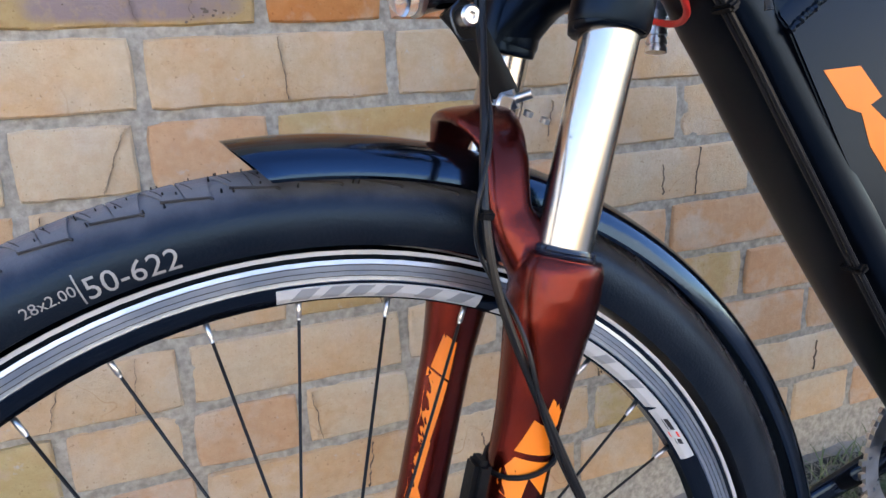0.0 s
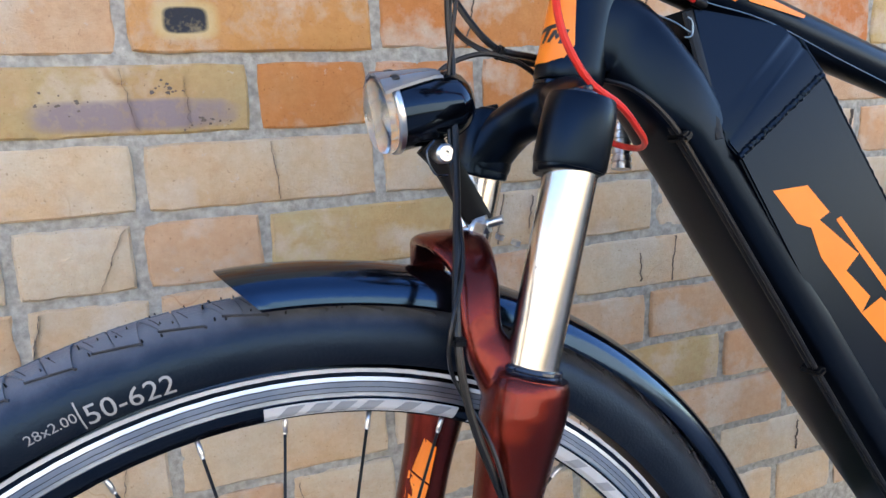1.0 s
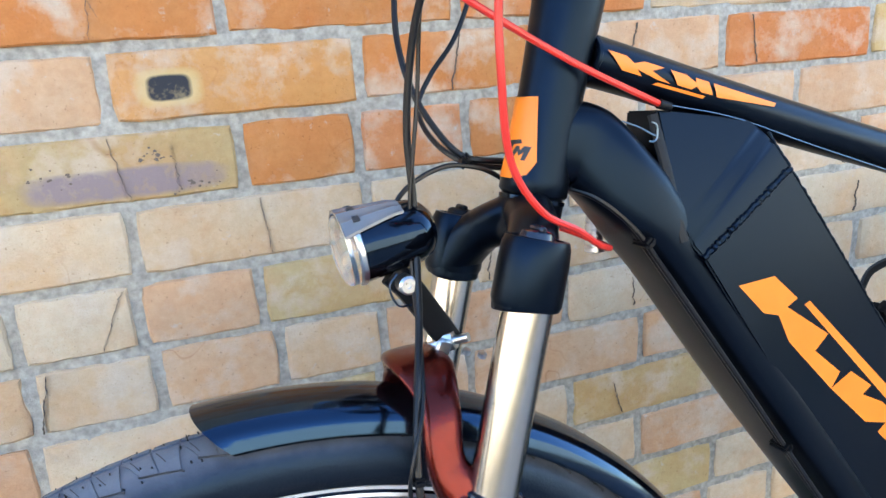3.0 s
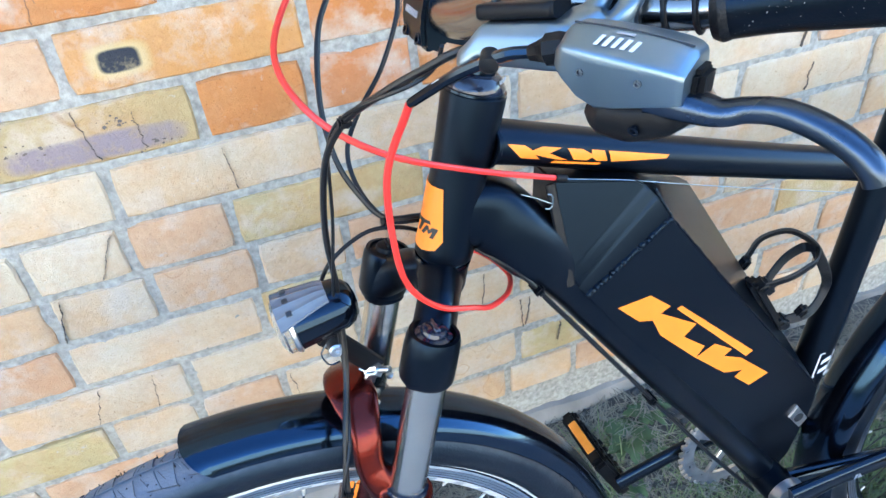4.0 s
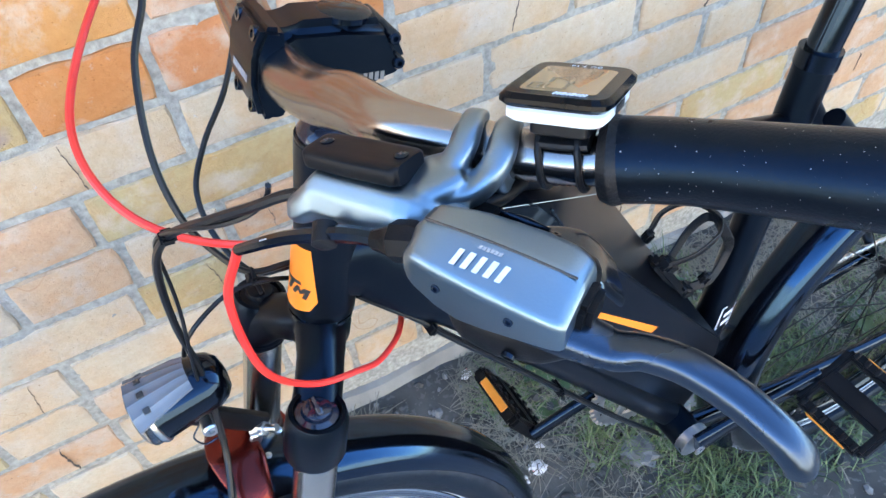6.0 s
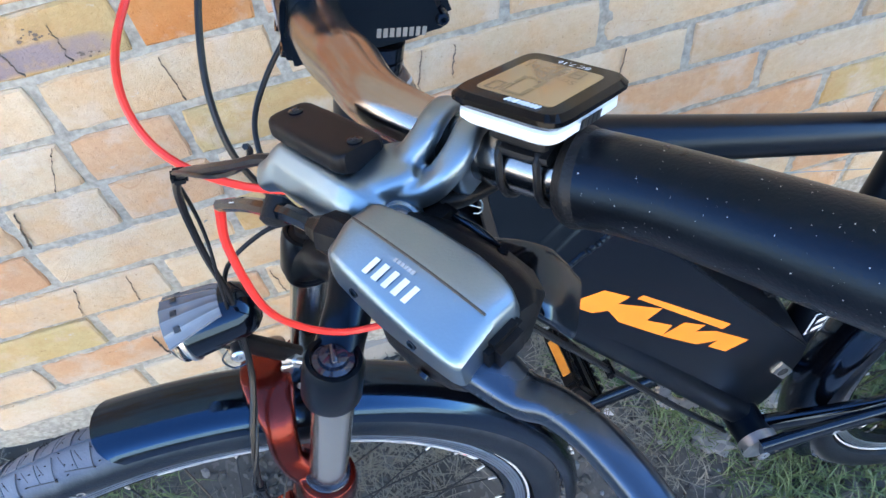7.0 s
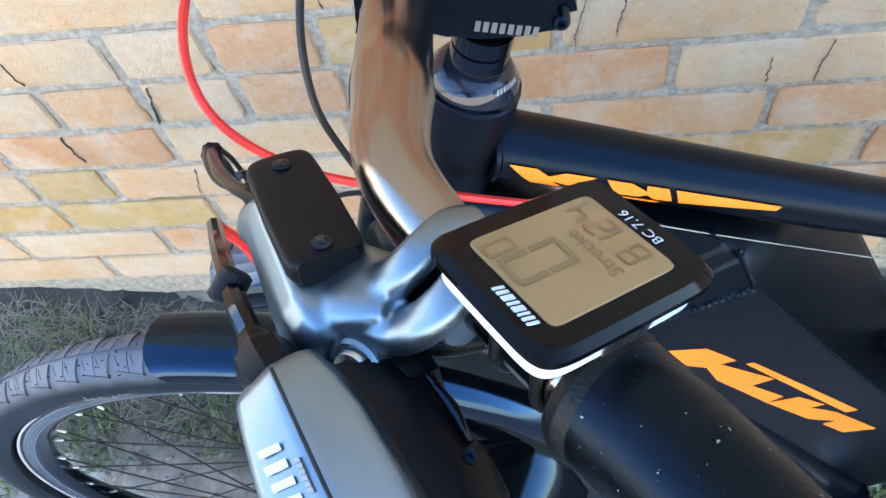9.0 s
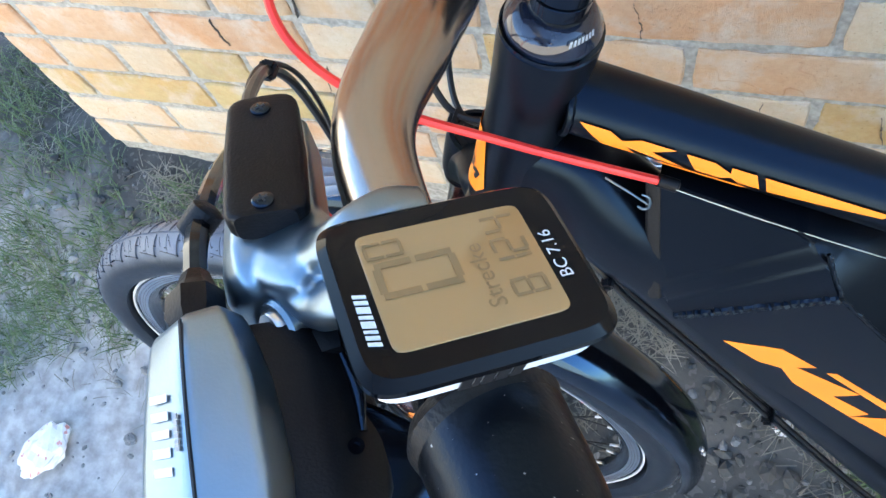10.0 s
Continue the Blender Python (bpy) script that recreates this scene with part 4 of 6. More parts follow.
part("stay_decal", sheet_on([[(0.868, 0.612), (0.880, 0.606), (0.915, 0.548), (0.905, 0.546)]], lambda u, v: (L(u, v, 0.058), Vector((0, -1, 0)))), ORANGE, bicycle)
REAR = L(1.045, 0.361)
rear = wheel("rear_wheel", REAR, "rear wheel with black rim and fat trekking tyre")
fender("rear_fender", REAR, -112, 60, "glossy black plastic rear mudguard", slant=0.0)

# cranks, chainring and pedals
part("bottom_bracket", lathe([(-0.050, 0.021), (0.048, 0.021)], L(0.585, 0.392), (0, -1, 0), 28), BLACK, bicycle)
part("axle_ring", lathe([(0.046, 0.015), (0.046, 0.0225), (0.058, 0.0225), (0.058, 0.015)], L(0.583, 0.398), (0, -1, 0), 28), STEEL, bicycle, "bright bottom bracket cup")
ring = hoop([(0.060, -0.046), (0.076, -0.046), (0.076, -0.050), (0.060, -0.050)], L(0.585, 0.392), n=64)
for k in range(38):
    a = 2 * math.pi * k / 38
    block((0.0055, 0.0035, 0.006), Matrix.Translation(L(0.585, 0.392, -0.048)) @ pose(0, 0, 0, 0, math.degrees(a), 0) @ Matrix.Translation((0, 0, 0.0782)), 0, 1, ring)
for k in range(4):
    block((0.012, 0.005, 0.062), Matrix.Translation(L(0.585, 0.392, -0.049)) @ pose(0, 0, 0, 0, 90 * k + 30, 0) @ Matrix.Translation((0, 0, 0.032)), 0.001, 1, ring)
part("chainring", ring, STEEL, bicycle, "worn grey steel chainring")
arm = loft([L(0.578, 0.405, 0.062), L(0.640, 0.418, 0.066), L(0.755, 0.430, 0.075)], [0.008, 0.007, 0.0065], [0.019, 0.0125, 0.013], (0, 0, 1), 18, 2.6)
left_crank = part("left_crank", arm, GLOSS, bicycle, "gloss black alloy crank arm")
part("crank_bolt", lathe([(0, 0.007), (0.002, 0.007), (0.002, 0.004), (0.0005, 0.004)], L(0.577, 0.404, 0.069), (0, -1, 0), 16), STEEL, left_crank)
part("crank_print", bars([0.004, 0.006, 0.004, 0.006], 0.007, lambda x, y: (L(0.655 + x, 0.414 + y + 0.1 * x, 0.0742), Vector((0, -1, 0)))), RIMGREY, left_crank)
arm = loft([L(0.590, 0.385, -0.068), L(0.520, 0.362, -0.078), L(0.440, 0.332, -0.086)], [0.008, 0.007, 0.0065], [0.017, 0.0115, 0.012], (0, 0, 1), 18, 2.6)
right_crank = part("right_crank", arm, GLOSS, bicycle, "gloss black alloy crank arm")


def pedal(name, m):
    """A black cage pedal with two amber reflectors, its spindle along the local y."""
    bm = bmesh.new()
    for y in (-0.045, 0.045):
        block((0.090, 0.012, 0.020), pose(0, y, 0), 0.004, 2, bm)
    for x in (-0.042, 0.042):
        block((0.014, 0.090, 0.020), pose(x, 0, 0), 0.004, 2, bm)
    block((0.028, 0.096, 0.022), pose(0, 0, 0), 0.006, 2, bm)
    for x in (-0.042, 0.042):
        for k in range(6):
            block((0.010, 0.006, 0.004), pose(x, -0.036 + k * 0.0145, 0.0115), 0.001, 1, bm)
    body = part(name, bm, MATTE, bicycle, "black plastic platform pedal with amber reflectors")
    body.matrix_local = m
    for x in (-0.049, 0.049):
        part("reflector", block((0.003, 0.056, 0.012), pose(x, 0, 0), 0.001, 1), AMBER, body, "amber reflector strip")
    return body


pedal("left_pedal", pose(0.765, -0.125, 0.425, 0, -28, 0))
pedal("right_pedal", pose(0.437, 0.140, 0.338, 0, 62, 0))
links = []
for k in range(60):
    t = k / 59
    links.append((0.600 + 0.44 * t, 0.465 - 0.055 * t))
chain = bmesh.new()
for k, (u, v) in enumerate(links):
    block((0.0105, 0.0065 if k % 2 else 0.0045, 0.0075), axes(L(u, v, -0.048), (0.44, 0, -0.055), (0, 0, 1)), 0.0012, 1, chain)
part("chain", chain, STEEL, bicycle, "greasy steel chain")["kind"] = "stuff"

# bottle cage with straps behind the box
def strap(points, label):
    """A flat rubber strap bent along points."""
    return part("cage_strap", loft([L(*p) for p in points], 0.0018, 0.0054, None, 8, 2.6, 6), RUBBER, bicycle, label)


strap([(0.546, 0.686, -0.040), (0.5544, 0.6985, -0.0418), (0.5677, 0.7150, -0.0425), (0.5880, 0.7250, -0.0318), (0.6000, 0.7220, -0.0180), (0.6083, 0.7112, -0.0070), (0.5960, 0.7080, 0.0060), (0.5800, 0.7085, 0.0115), (0.5602, 0.7030, 0.0117), (0.5393, 0.6933, 0.0020)], "black rubber strap loop")
strap([(0.6075, 0.7105, -0.0085), (0.6028, 0.7060, -0.0200), (0.5800, 0.7030, -0.0170), (0.5588, 0.6978, -0.0090), (0.545, 0.690, -0.004)], "folded end of the black rubber strap")
strap([(0.6083, 0.7090, -0.0080), (0.6200, 0.6840, -0.0030), (0.6330, 0.6620, -0.0080), (0.6360, 0.6460, -0.0100), (0.6200, 0.6330, -0.0040), (0.6000, 0.6330, 0.0020), (0.5765, 0.6260, -0.0066)], "black rubber strap loop hanging low")
part("cage_bracket", block((0.012, 0.018, 0.094), pose(0.553, 0.008, 0.658, 0, -31, 0), 0.004), MATTE, bicycle, "black plastic bracket on the battery box")
for u, v, w in ((0.543, 0.690, -0.002), (0.578, 0.627, -0.006), (0.549, 0.692, -0.040), (0.598, 0.637, 0.000)):
    small = v > 0.691 or u > 0.59
    part("cage_buckle", block((0.010, 0.011, 0.018) if small else (0.021, 0.017, 0.014), pose(u, -w, v, 20, 15 if small else 40, 10), 0.0032, 3), RUBBER, bicycle, "black rubber strap knob")

# headlight on the fork
LAMP_DIR = Vector((-0.985, 0, -0.12)).normalized()
lamp0 = L(0.137, 0.8265)
shell = lathe([(0, 0.004), (0.0015, 0.012), (0.006, 0.0172), (0.013, 0.0203), (0.040, 0.0222), (0.0520, 0.0230), (0.0530, 0.0216), (0.0420, 0.0205), (0.030, 0.012), (0.027, 0.001)], lamp0, LAMP_DIR, 40)
light_unit = part("headlight", shell, GLOSS, bicycle, "round black headlight with clear lens and grey visor")
part("headlight_bezel", lathe([(0.0500, 0.0228), (0.0508, 0.0240), (0.0535, 0.0240), (0.0545, 0.0230), (0.0545, 0.0208), (0.052, 0.0208)], lamp0, LAMP_DIR, 40), STEEL, light_unit, "silver lens rim")
part("lens", lathe([(0.0530, 0.0226), (0.0600, 0.0224), (0.0625, 0.0200), (0.0645, 0.0120), (0.0650, 0.0060), (0.0650, 0.0005)], lamp0, LAMP_DIR, 40), LENS, light_unit, "clear glass lens").visible_shadow = False
part("reflector", lathe([(0.032, 0.004), (0.036, 0.011), (0.045, 0.0175), (0.0520, 0.0205), (0.0510, 0.0207), (0.030, 0.011)], lamp0, LAMP_DIR, 32, None, False), MIRROR, light_unit, "mirror reflector")
visor = bmesh.new()
rows = []
side = Vector((0, -1, 0))
top = side.cross(LAMP_DIR).normalized()
top = top if top.z > 0 else -top
for i in range(7):
    h = 0.020 + 0.040 * i / 6
    rad = np.interp(i, [0, 1, 6], [0.0212, 0.0228, 0.0254])
    span = np.interp(i, [0, 6], [40, 62])
    rows.append([(lamp0 + LAMP_DIR * h + (top * math.cos(radians(b)) + side * math.sin(radians(b))) * (rad + 0.0009 * (k % 3 == 0)), rad) for k, b in enumerate([span * (j / 9 - 1) for j in range(19)])])
outer = [[visor.verts.new(p) for p, _ in r] for r in rows]
inner = [[visor.verts.new(p - top * 0.0018) for p, _ in r] for r in rows]
for grid, flip in ((outer, 1), (inner, -1)):
    for a, b in zip(grid, grid[1:]):
        for k in range(18):
            visor.faces.new((a[k], a[k + 1], b[k + 1], b[k])[::flip])
for a, b, c, d in [(outer[i][0], outer[i + 1][0], inner[i + 1][0], inner[i][0]) for i in range(6)] + [(outer[i][18], outer[i + 1][18], inner[i + 1][18], inner[i][18]) for i in range(6)] + [(outer[0][k], outer[0][k + 1], inner[0][k + 1], inner[0][k]) for k in range(18)] + [(outer[6][k], outer[6][k + 1], inner[6][k + 1], inner[6][k]) for k in range(18)]:
    visor.faces.new((a, b, c, d))
part("visor", visor, SMOKE, light_unit, "ribbed clear grey visor")
for b in (-40, -15, 12, 38):
    p = lamp0 + LAMP_DIR * 0.050 + (top * math.cos(radians(b)) + side * math.sin(radians(b))) * 0.0252
    part("visor_slot", block((0.0045, 0.0045, 0.0014), axes(p, LAMP_DIR, top * math.cos(radians(b)) + side * math.sin(radians(b))), 0.0003, 1), DARKDECAL, light_unit)
part("lamp_bracket", loft([L(0.106, 0.802, 0.004), L(0.116, 0.790, 0.004), L(0.130, 0.768, 0.0), L(0.142, 0.748, -0.004)], 0.009, 0.0045, (0, 1, 0), 12, 3.0), MATTE, bicycle, "black ribbed plastic headlight bracket")
part("lamp_screw", lathe([(0, 0.006), (0.010, 0.006), (0.0115, 0.0045), (0.0115, 0.002), (0.009, 0.002)], L(0.112, 0.795, 0.008), (0, -1, 0), 20), STEEL, bicycle, "bright bracket screw")
part("lamp_wire", tube([L(0.106, 0.803, 0.016), L(0.100, 0.796, 0.018), L(0.104, 0.784, 0.018), L(0.113, 0.782, 0.016)], 0.0007, 6), ALLOYDARK, bicycle, "thin dark spring wire")
nut = lathe([(-0.006, 0.0065), (0.006, 0.0065)], L(0.139, 0.748, 0.0), (0.6, -0.5, 0.2), 6)
lathe([(-0.013, 0.003), (0.016, 0.003)], L(0.139, 0.748, 0.0), (0.6, -0.5, 0.2), 10, nut)
block((0.010, 0.004, 0.014), pose(0.134, -0.006, 0.746, 10, 20, 0), 0.0015, 1, nut)
part("arch_bolt", nut, STEEL, bicycle, "bright bolt and nut on the fork arch")
for du in (0.0, 0.011):
    part("arch_screw", lathe([(0, 0.003), (0.003, 0.003), (0.0035, 0.002)], L(0.150 + du, 0.739 - du * 0.45, 0.004), (0.3, -0.3, 0.9), 10), STEEL, bicycle)

profile = [(0, 0.004)]
for k in range(6):
    profile += [(0.001 + 0.006 * k, 0.0078), (0.0045 + 0.006 * k, 0.0078), (0.0050 + 0.006 * k, 0.0068), (0.0064 + 0.006 * k, 0.0068)]
part("cable_adjuster", lathe(profile + [(0.040, 0.003)], L(0.291, 0.773, -0.062), (0.16, 0.1, 0.95), 14), STEEL, bicycle, "ribbed bright steel cable adjuster")

# stem and handlebar
MIDW = -0.012
stem = part("stem", prism([(0.222, 1.010), (0.218, 1.044), (0.242, 1.049), (0.270, 1.042), (0.295, 1.033), (0.302, 1.002), (0.286, 0.998), (0.252, 0.998)], MIDW - 0.0175, MIDW + 0.0185, 0.007, None, 3), BLACK, bicycle, "short black forged stem")
part("stem_cap", lathe([(0, 0.0155), (0.003, 0.0155), (0.005, 0.012), (0.005, 0.001)], steer(1.0370), STEER, 28), GLOSS, stem)
FACE = Vector((-0.92, 0, 0.38)).normalized()
face = part("stem_faceplate", prism([(0.2110, 1.0085), (0.2115, 1.026), (0.2170, 1.044), (0.2260, 1.056), (0.2360, 1.052), (0.2270, 1.006), (0.2180, 1.005)], -0.0085 - 0.0215, -0.0085 + 0.0215, 0.003), BLACK, stem, "black bolted stem face plate")
for w in (-0.0125, 0.0125):
    for u, v in ((0.2125, 1.0135), (0.2240, 1.0500)):
        part("stem_bolt", lathe([(0, 0.0040), (0.003, 0.0040), (0.003, 0.0022), (0.001, 0.0022)], L(u, v, w - 0.0085), FACE, 14), GLOSS, stem)
for v in (1.010, 1.025):
    part("clamp_bolt", lathe([(-0.0195, 0.0038), (0.0200, 0.0038), (0.0212, 0.003), (0.0212, 0.0016), (0.019, 0.0016)], L(0.2935, v, MIDW), (0, -1, 0), 14), GLOSS, stem)
part("stem_print", bars([0.0022] * 8, 0.0052, lambda x, y: (L(0.258 + x, 1.0085 + y - 0.22 * x, MIDW + 0.0185), Vector((0, -1, 0))), 0.22), DIMPRINT, stem, "small dim grey marks on the stem side")
part("faceplate_print", bars([0.0016] * 9, 0.0042, lambda x, y: (L(0.2117 + 0.30 * y, 1.0270 + y, -0.0195 + x), FACE), 0.25), GREYPRINT, stem)
HALF = [(0.2310, 1.0300, 0.034), (0.2340, 1.0375, 0.066), (0.2385, 1.0490, 0.0970), (0.2465, 1.0590, 0.1410), (0.2800, 1.0600, 0.1880), (0.3030, 1.0660, 0.2130), (0.3368, 1.0784, 0.2680)]
line = [L(u, v, MIDW - w) for u, v, w in reversed(HALF)] + [L(0.2300, 1.0285, MIDW)] + [L(u, v, MIDW + w) for u, v, w in HALF]
thick = [0.0087, 0.0087, 0.0088, 0.0105, 0.0132, 0.0138, 0.0140, 0.0140, 0.0140, 0.0138, 0.0132, 0.0105, 0.0088, 0.0087, 0.0087]
bar = part("handlebar", tube(line, thick, 28, 10), BARMETAL, bicycle, "polished grey riser handlebar")


def grip_at(s):
    pts = [L(u, v, MIDW + s * (w - MIDW)) for u, v, w in ((0.2925, 1.0632, 0.1900), (0.2955, 1.0640, 0.1932), (0.310, 1.0685, 0.2120), (0.3368, 1.0784, 0.2557), (0.366, 1.0890, 0.3030))]
    return part("grip", loft(pts, [0.0135, 0.0148, 0.0140, 0.0146, 0.0156], None, None, 36, 2.0, 10), GRIP, bicycle, "smooth black foam handlebar grip with pale specks")


for s in (1, -1):
    g = grip_at(s)
    part("grip_ring", loft([L(0.2912, 1.0629, MIDW + s * (0.1885 - MIDW)), L(0.2934, 1.0634, MIDW + s * (0.1910 - MIDW)), L(0.2955, 1.0640, MIDW + s * (0.1932 - MIDW))], [0.0140, 0.0156, 0.0148], None, None, 36), RUBBER, g)


def ploft(stations, fwd, up, poly, bm=None):
    """A body with a polygonal section, its corners softened: stations of (centre, scale); poly of (forward, up)."""
    bm = bm or bmesh.new()
    soft = []
    k = len(poly)
    for i in range(k):
        a, b, c = Vector(poly[i - 1]), Vector(poly[i]), Vector(poly[(i + 1) % k])
        for t in (0.22, 0.10):
            soft.append(b + (a - b) * t)
        soft.append(b + ((a - b) + (c - b)) * 0.03)
        for t in (0.10, 0.22):
            soft.append(b + (c - b) * t)
    rings = [[bm.verts.new(c + fwd * (p.x * s) + up * (p.y * s)) for p in soft] for c, s in stations]
    n = len(soft)
    for a, b in zip(rings, rings[1:]):
        for i in range(n):
            bm.faces.new((a[i], a[(i + 1) % n], b[(i + 1) % n], b[i]))
    bm.faces.new(rings[0])
    bm.faces.new(rings[-1])
    return bm


# brake lever with its reservoir, and the shifter pod under it
def control(s):
    def P(u, v, w):
        return L(u, v, MIDW + s * (w - MIDW))

    def V(u, v, w):
        return Vector((u, -w * s, v))

    along = V(0.017, 0.005, 0.030).normalized()
    ahead = Vector((0, 0, 1)).cross(along).normalized()
    ahead = ahead if ahead.x < 0 else -ahead
    above = along.cross(ahead).normalized()
    above = above if above.z > 0 else -above
    seat0 = P(0.2225, 1.0600, 0.1400)
    wall_of = [(0.0100, 0.0), (0.0145, -0.0050), (0.0180, -0.0125), (0.0160, -0.0190), (0.0, -0.0225), (-0.0095, -0.0150), (-0.0102, 0.0)]
    lump = ploft([(seat0 + along * x + above * y + ahead * f, k) for x, y, k, f in ((-0.0320, -0.0125, 0.25, 0.0100), (-0.0305, -0.0112, 0.45, 0.0098), (-0.0270, -0.0092, 0.58, 0.0088), (-0.0230, -0.0062, 0.72, 0.0062), (-0.0195, -0.0022, 0.88, 0.0024), (-0.0160, 0.0, 0.97, 0.0), (0.0, 0.0, 1.0, 0.0), (0.0120, 0.0, 1.03, 0.0), (0.0220, -0.0002, 1.05, 0.0), (0.0280, -0.0014, 1.00, 0.0), (0.0320, -0.0036, 0.88, 0.0), (0.0350, -0.0066, 0.64, 0.0))], ahead, above, wall_of)
    axis = V(0.0395, 0.0010, 0.0538).normalized()
    ring0 = P(0.2640, 1.0590, 0.1610)
    for d in (-0.0092, 0.0046):
        lathe([(-0.0038, 0.0088), (-0.0042, 0.0114), (-0.0026, 0.0126), (0.0026, 0.0126), (0.0042, 0.0114), (0.0038, 0.0088)], ring0 + axis * d, axis, 32, lump)
    loft([P(0.2230, 1.0510, 0.1570), P(0.2320, 1.0540, 0.1590), P(0.2400, 1.0580, 0.1618), P(0.2465, 1.0612, 0.1640), P(0.2500, 1.0630, 0.1655)], [0.0060, 0.0128, 0.0118, 0.0100, 0.0080], [0.0060, 0.0088, 0.0072, 0.0054, 0.0040], (0, 0, 1), 28, 3.0, 8, lump)
    loft([P(0.2400, 1.0585, 0.1610), P(0.2465, 1.0635, 0.1625), P(0.2525, 1.0690, 0.1615), P(0.2575, 1.0718, 0.1575), P(0.2625, 1.0712, 0.1520), P(0.2675, 1.0670, 0.1475)], [0.0062, 0.0056, 0.0048, 0.0045, 0.0042, 0.0036], [0.0050, 0.0042, 0.0036, 0.0033, 0.0030, 0.0026], (0, 0, 1), 18, 3.0, 8, lump)
    loft([P(0.2420, 1.0560, 0.1690), P(0.2500, 1.0590, 0.1725), P(0.2565, 1.0650, 0.1738), P(0.2620, 1.0698, 0.1715), P(0.2665, 1.0718, 0.1665), P(0.2715, 1.0695, 0.1610), P(0.2755, 1.0650, 0.1570)], [0.0060, 0.0058, 0.0054, 0.0050, 0.0047, 0.0043, 0.0036], [0.0054, 0.0046, 0.0040, 0.0035, 0.0032, 0.0030, 0.0026], (0, 0, 1), 18, 3.0, 8, lump)
    body = cast(part("brake_master", lump, ALLOY, bicycle, "grey anodised hydraulic brake lever casting with bar clamp"), 0.0008, 9)
    part("lower_clamp", loft([P(0.2480, 1.0470, 0.1640), P(0.2600, 1.0480, 0.1660), P(0.2720, 1.0475, 0.1640)], [0.0080, 0.0075, 0.0060], [0.0040, 0.0040, 0.0035], (0, 0, 1), 16, 2.6), MATTE, body, "black lower clamp half")
    part("screw_seat", lathe([(-0.002, 0.0070), (0.0030, 0.0072), (0.0040, 0.0064), (0.0030, 0.0054)], P(0.2395, 1.0510, 0.1755), V(-0.40, 0.50, 0.80), 24), ALLOY, body)
    part("clamp_screw", lathe([(0, 0.0050), (0.0045, 0.0050), (0.0054, 0.0044), (0.0054, 0.0026), (0.0040, 0.0026)], P(0.2395, 1.0510, 0.1755), V(-0.40, 0.50, 0.80), 18), STEEL, body, "bright hex clamp screw")
    part("pivot_block", block((0.012, 0.016, 0.022), axes(P(0.2490, 1.0420, 0.1790), V(0.5, 0, 0.85), (0, 0, 1)), 0.003), MATTE, body)
    run = V(0.017, 0.005, 0.030)
    top = V(0.08, 1.0, -0.22)
    m = axes(P(0.2225, 1.0632, 0.1400), run, top)
    cap = part("reservoir_cap", loft([m @ Vector((x, 0, 0)) for x in (-0.0218, -0.0188, 0.0, 0.0185, 0.0222)], [0.0060, 0.0092, 0.0100, 0.0098, 0.0072], [0.0034, 0.0040, 0.0040, 0.0040, 0.0040], m.to_3x3() @ Vector((0, 0, 1)), 24, 4.5), MATTE, body, "matte black reservoir cap")
    for x in (-0.0152, 0.0185):
        screw = lathe([(0, 0.0026), (0.0010, 0.0026), (0.0014, 0.0020), (0.0014, 0.0003)], m @ Vector((x, 0, 0.0036)), m.to_3x3() @ Vector((0, 0, 1)), 16)
        part("cap_screw", screw, GLOSS, body, "small black cross-head screw")
        for a in (30, 120):
            part("screw_slot", block((0.0026, 0.0005, 0.0003), m @ pose(x, 0, 0.0050, 0, 0, a), 0), ALLOYDARK, body)
    blade = loft([P(0.2415, 1.0440, 0.2180), P(0.2490, 1.0430, 0.2300), P(0.2560, 1.0420, 0.2410), P(0.2622, 1.0442, 0.2480), P(0.2680, 1.0460, 0.2590), P(0.2732, 1.0442, 0.2720), P(0.2772, 1.0400, 0.2840), P(0.2800, 1.0345, 0.2905), P(0.2812, 1.0300, 0.2925)], [0.0085, 0.0085, 0.0066, 0.0057, 0.0055, 0.0055, 0.0054, 0.0056, 0.0054], [0.0075, 0.0062, 0.0048, 0.0046, 0.0048, 0.0048, 0.0046, 0.0048, 0.0046], (0, 0, 1), 20, 2.6)
    part("lever_blade", blade, ALLOYDARK, body, "dark grey curved brake lever blade")
    run = V(0.027, -0.004, 0.044).normalized()
    fwd = Vector((0, 0, 1)).cross(run).normalized()
    fwd = fwd if fwd.x < 0 else -fwd
    updir = run.cross(fwd).normalized()
    updir = updir if updir.z > 0 else -updir
    start = P(0.2250, 1.0690, 0.1860)
    def at(x, f, y):
        return start + run * x + fwd * f + updir * y

    def shell_of(rows, soft=0.09):
        """A skin over cross sections: rows of (along, corners as (forward, up)), each corner a little rounded."""
        bm, rings = bmesh.new(), []
        for x, poly in rows:
            ring, k = [], len(poly)
            for i in range(k):
                a, b, c = Vector(poly[i - 1]), Vector(poly[i]), Vector(poly[(i + 1) % k])
                for q in (b + (a - b) * soft * 2, b + (a - b) * soft * 0.7 + (c - b) * soft * 0.10, b + (c - b) * soft * 0.7 + (a - b) * soft * 0.10, b + (c - b) * soft * 2):
                    ring.append(bm.verts.new(at(x, q.x, q.y)))
            rings.append(ring)
        n = len(rings[0])
        for a, b in zip(rings, rings[1:]):
            for i in range(n):
                bm.faces.new((a[i], a[(i + 1) % n], b[(i + 1) % n], b[i]))
        bm.faces.new(rings[0])
        bm.faces.new(rings[-1])
        return bm

    def cut(x, k=1.0, drop=0.0):
        """The pod's section: ridge, front top edge, front bottom, rear bottom, rear top edge."""
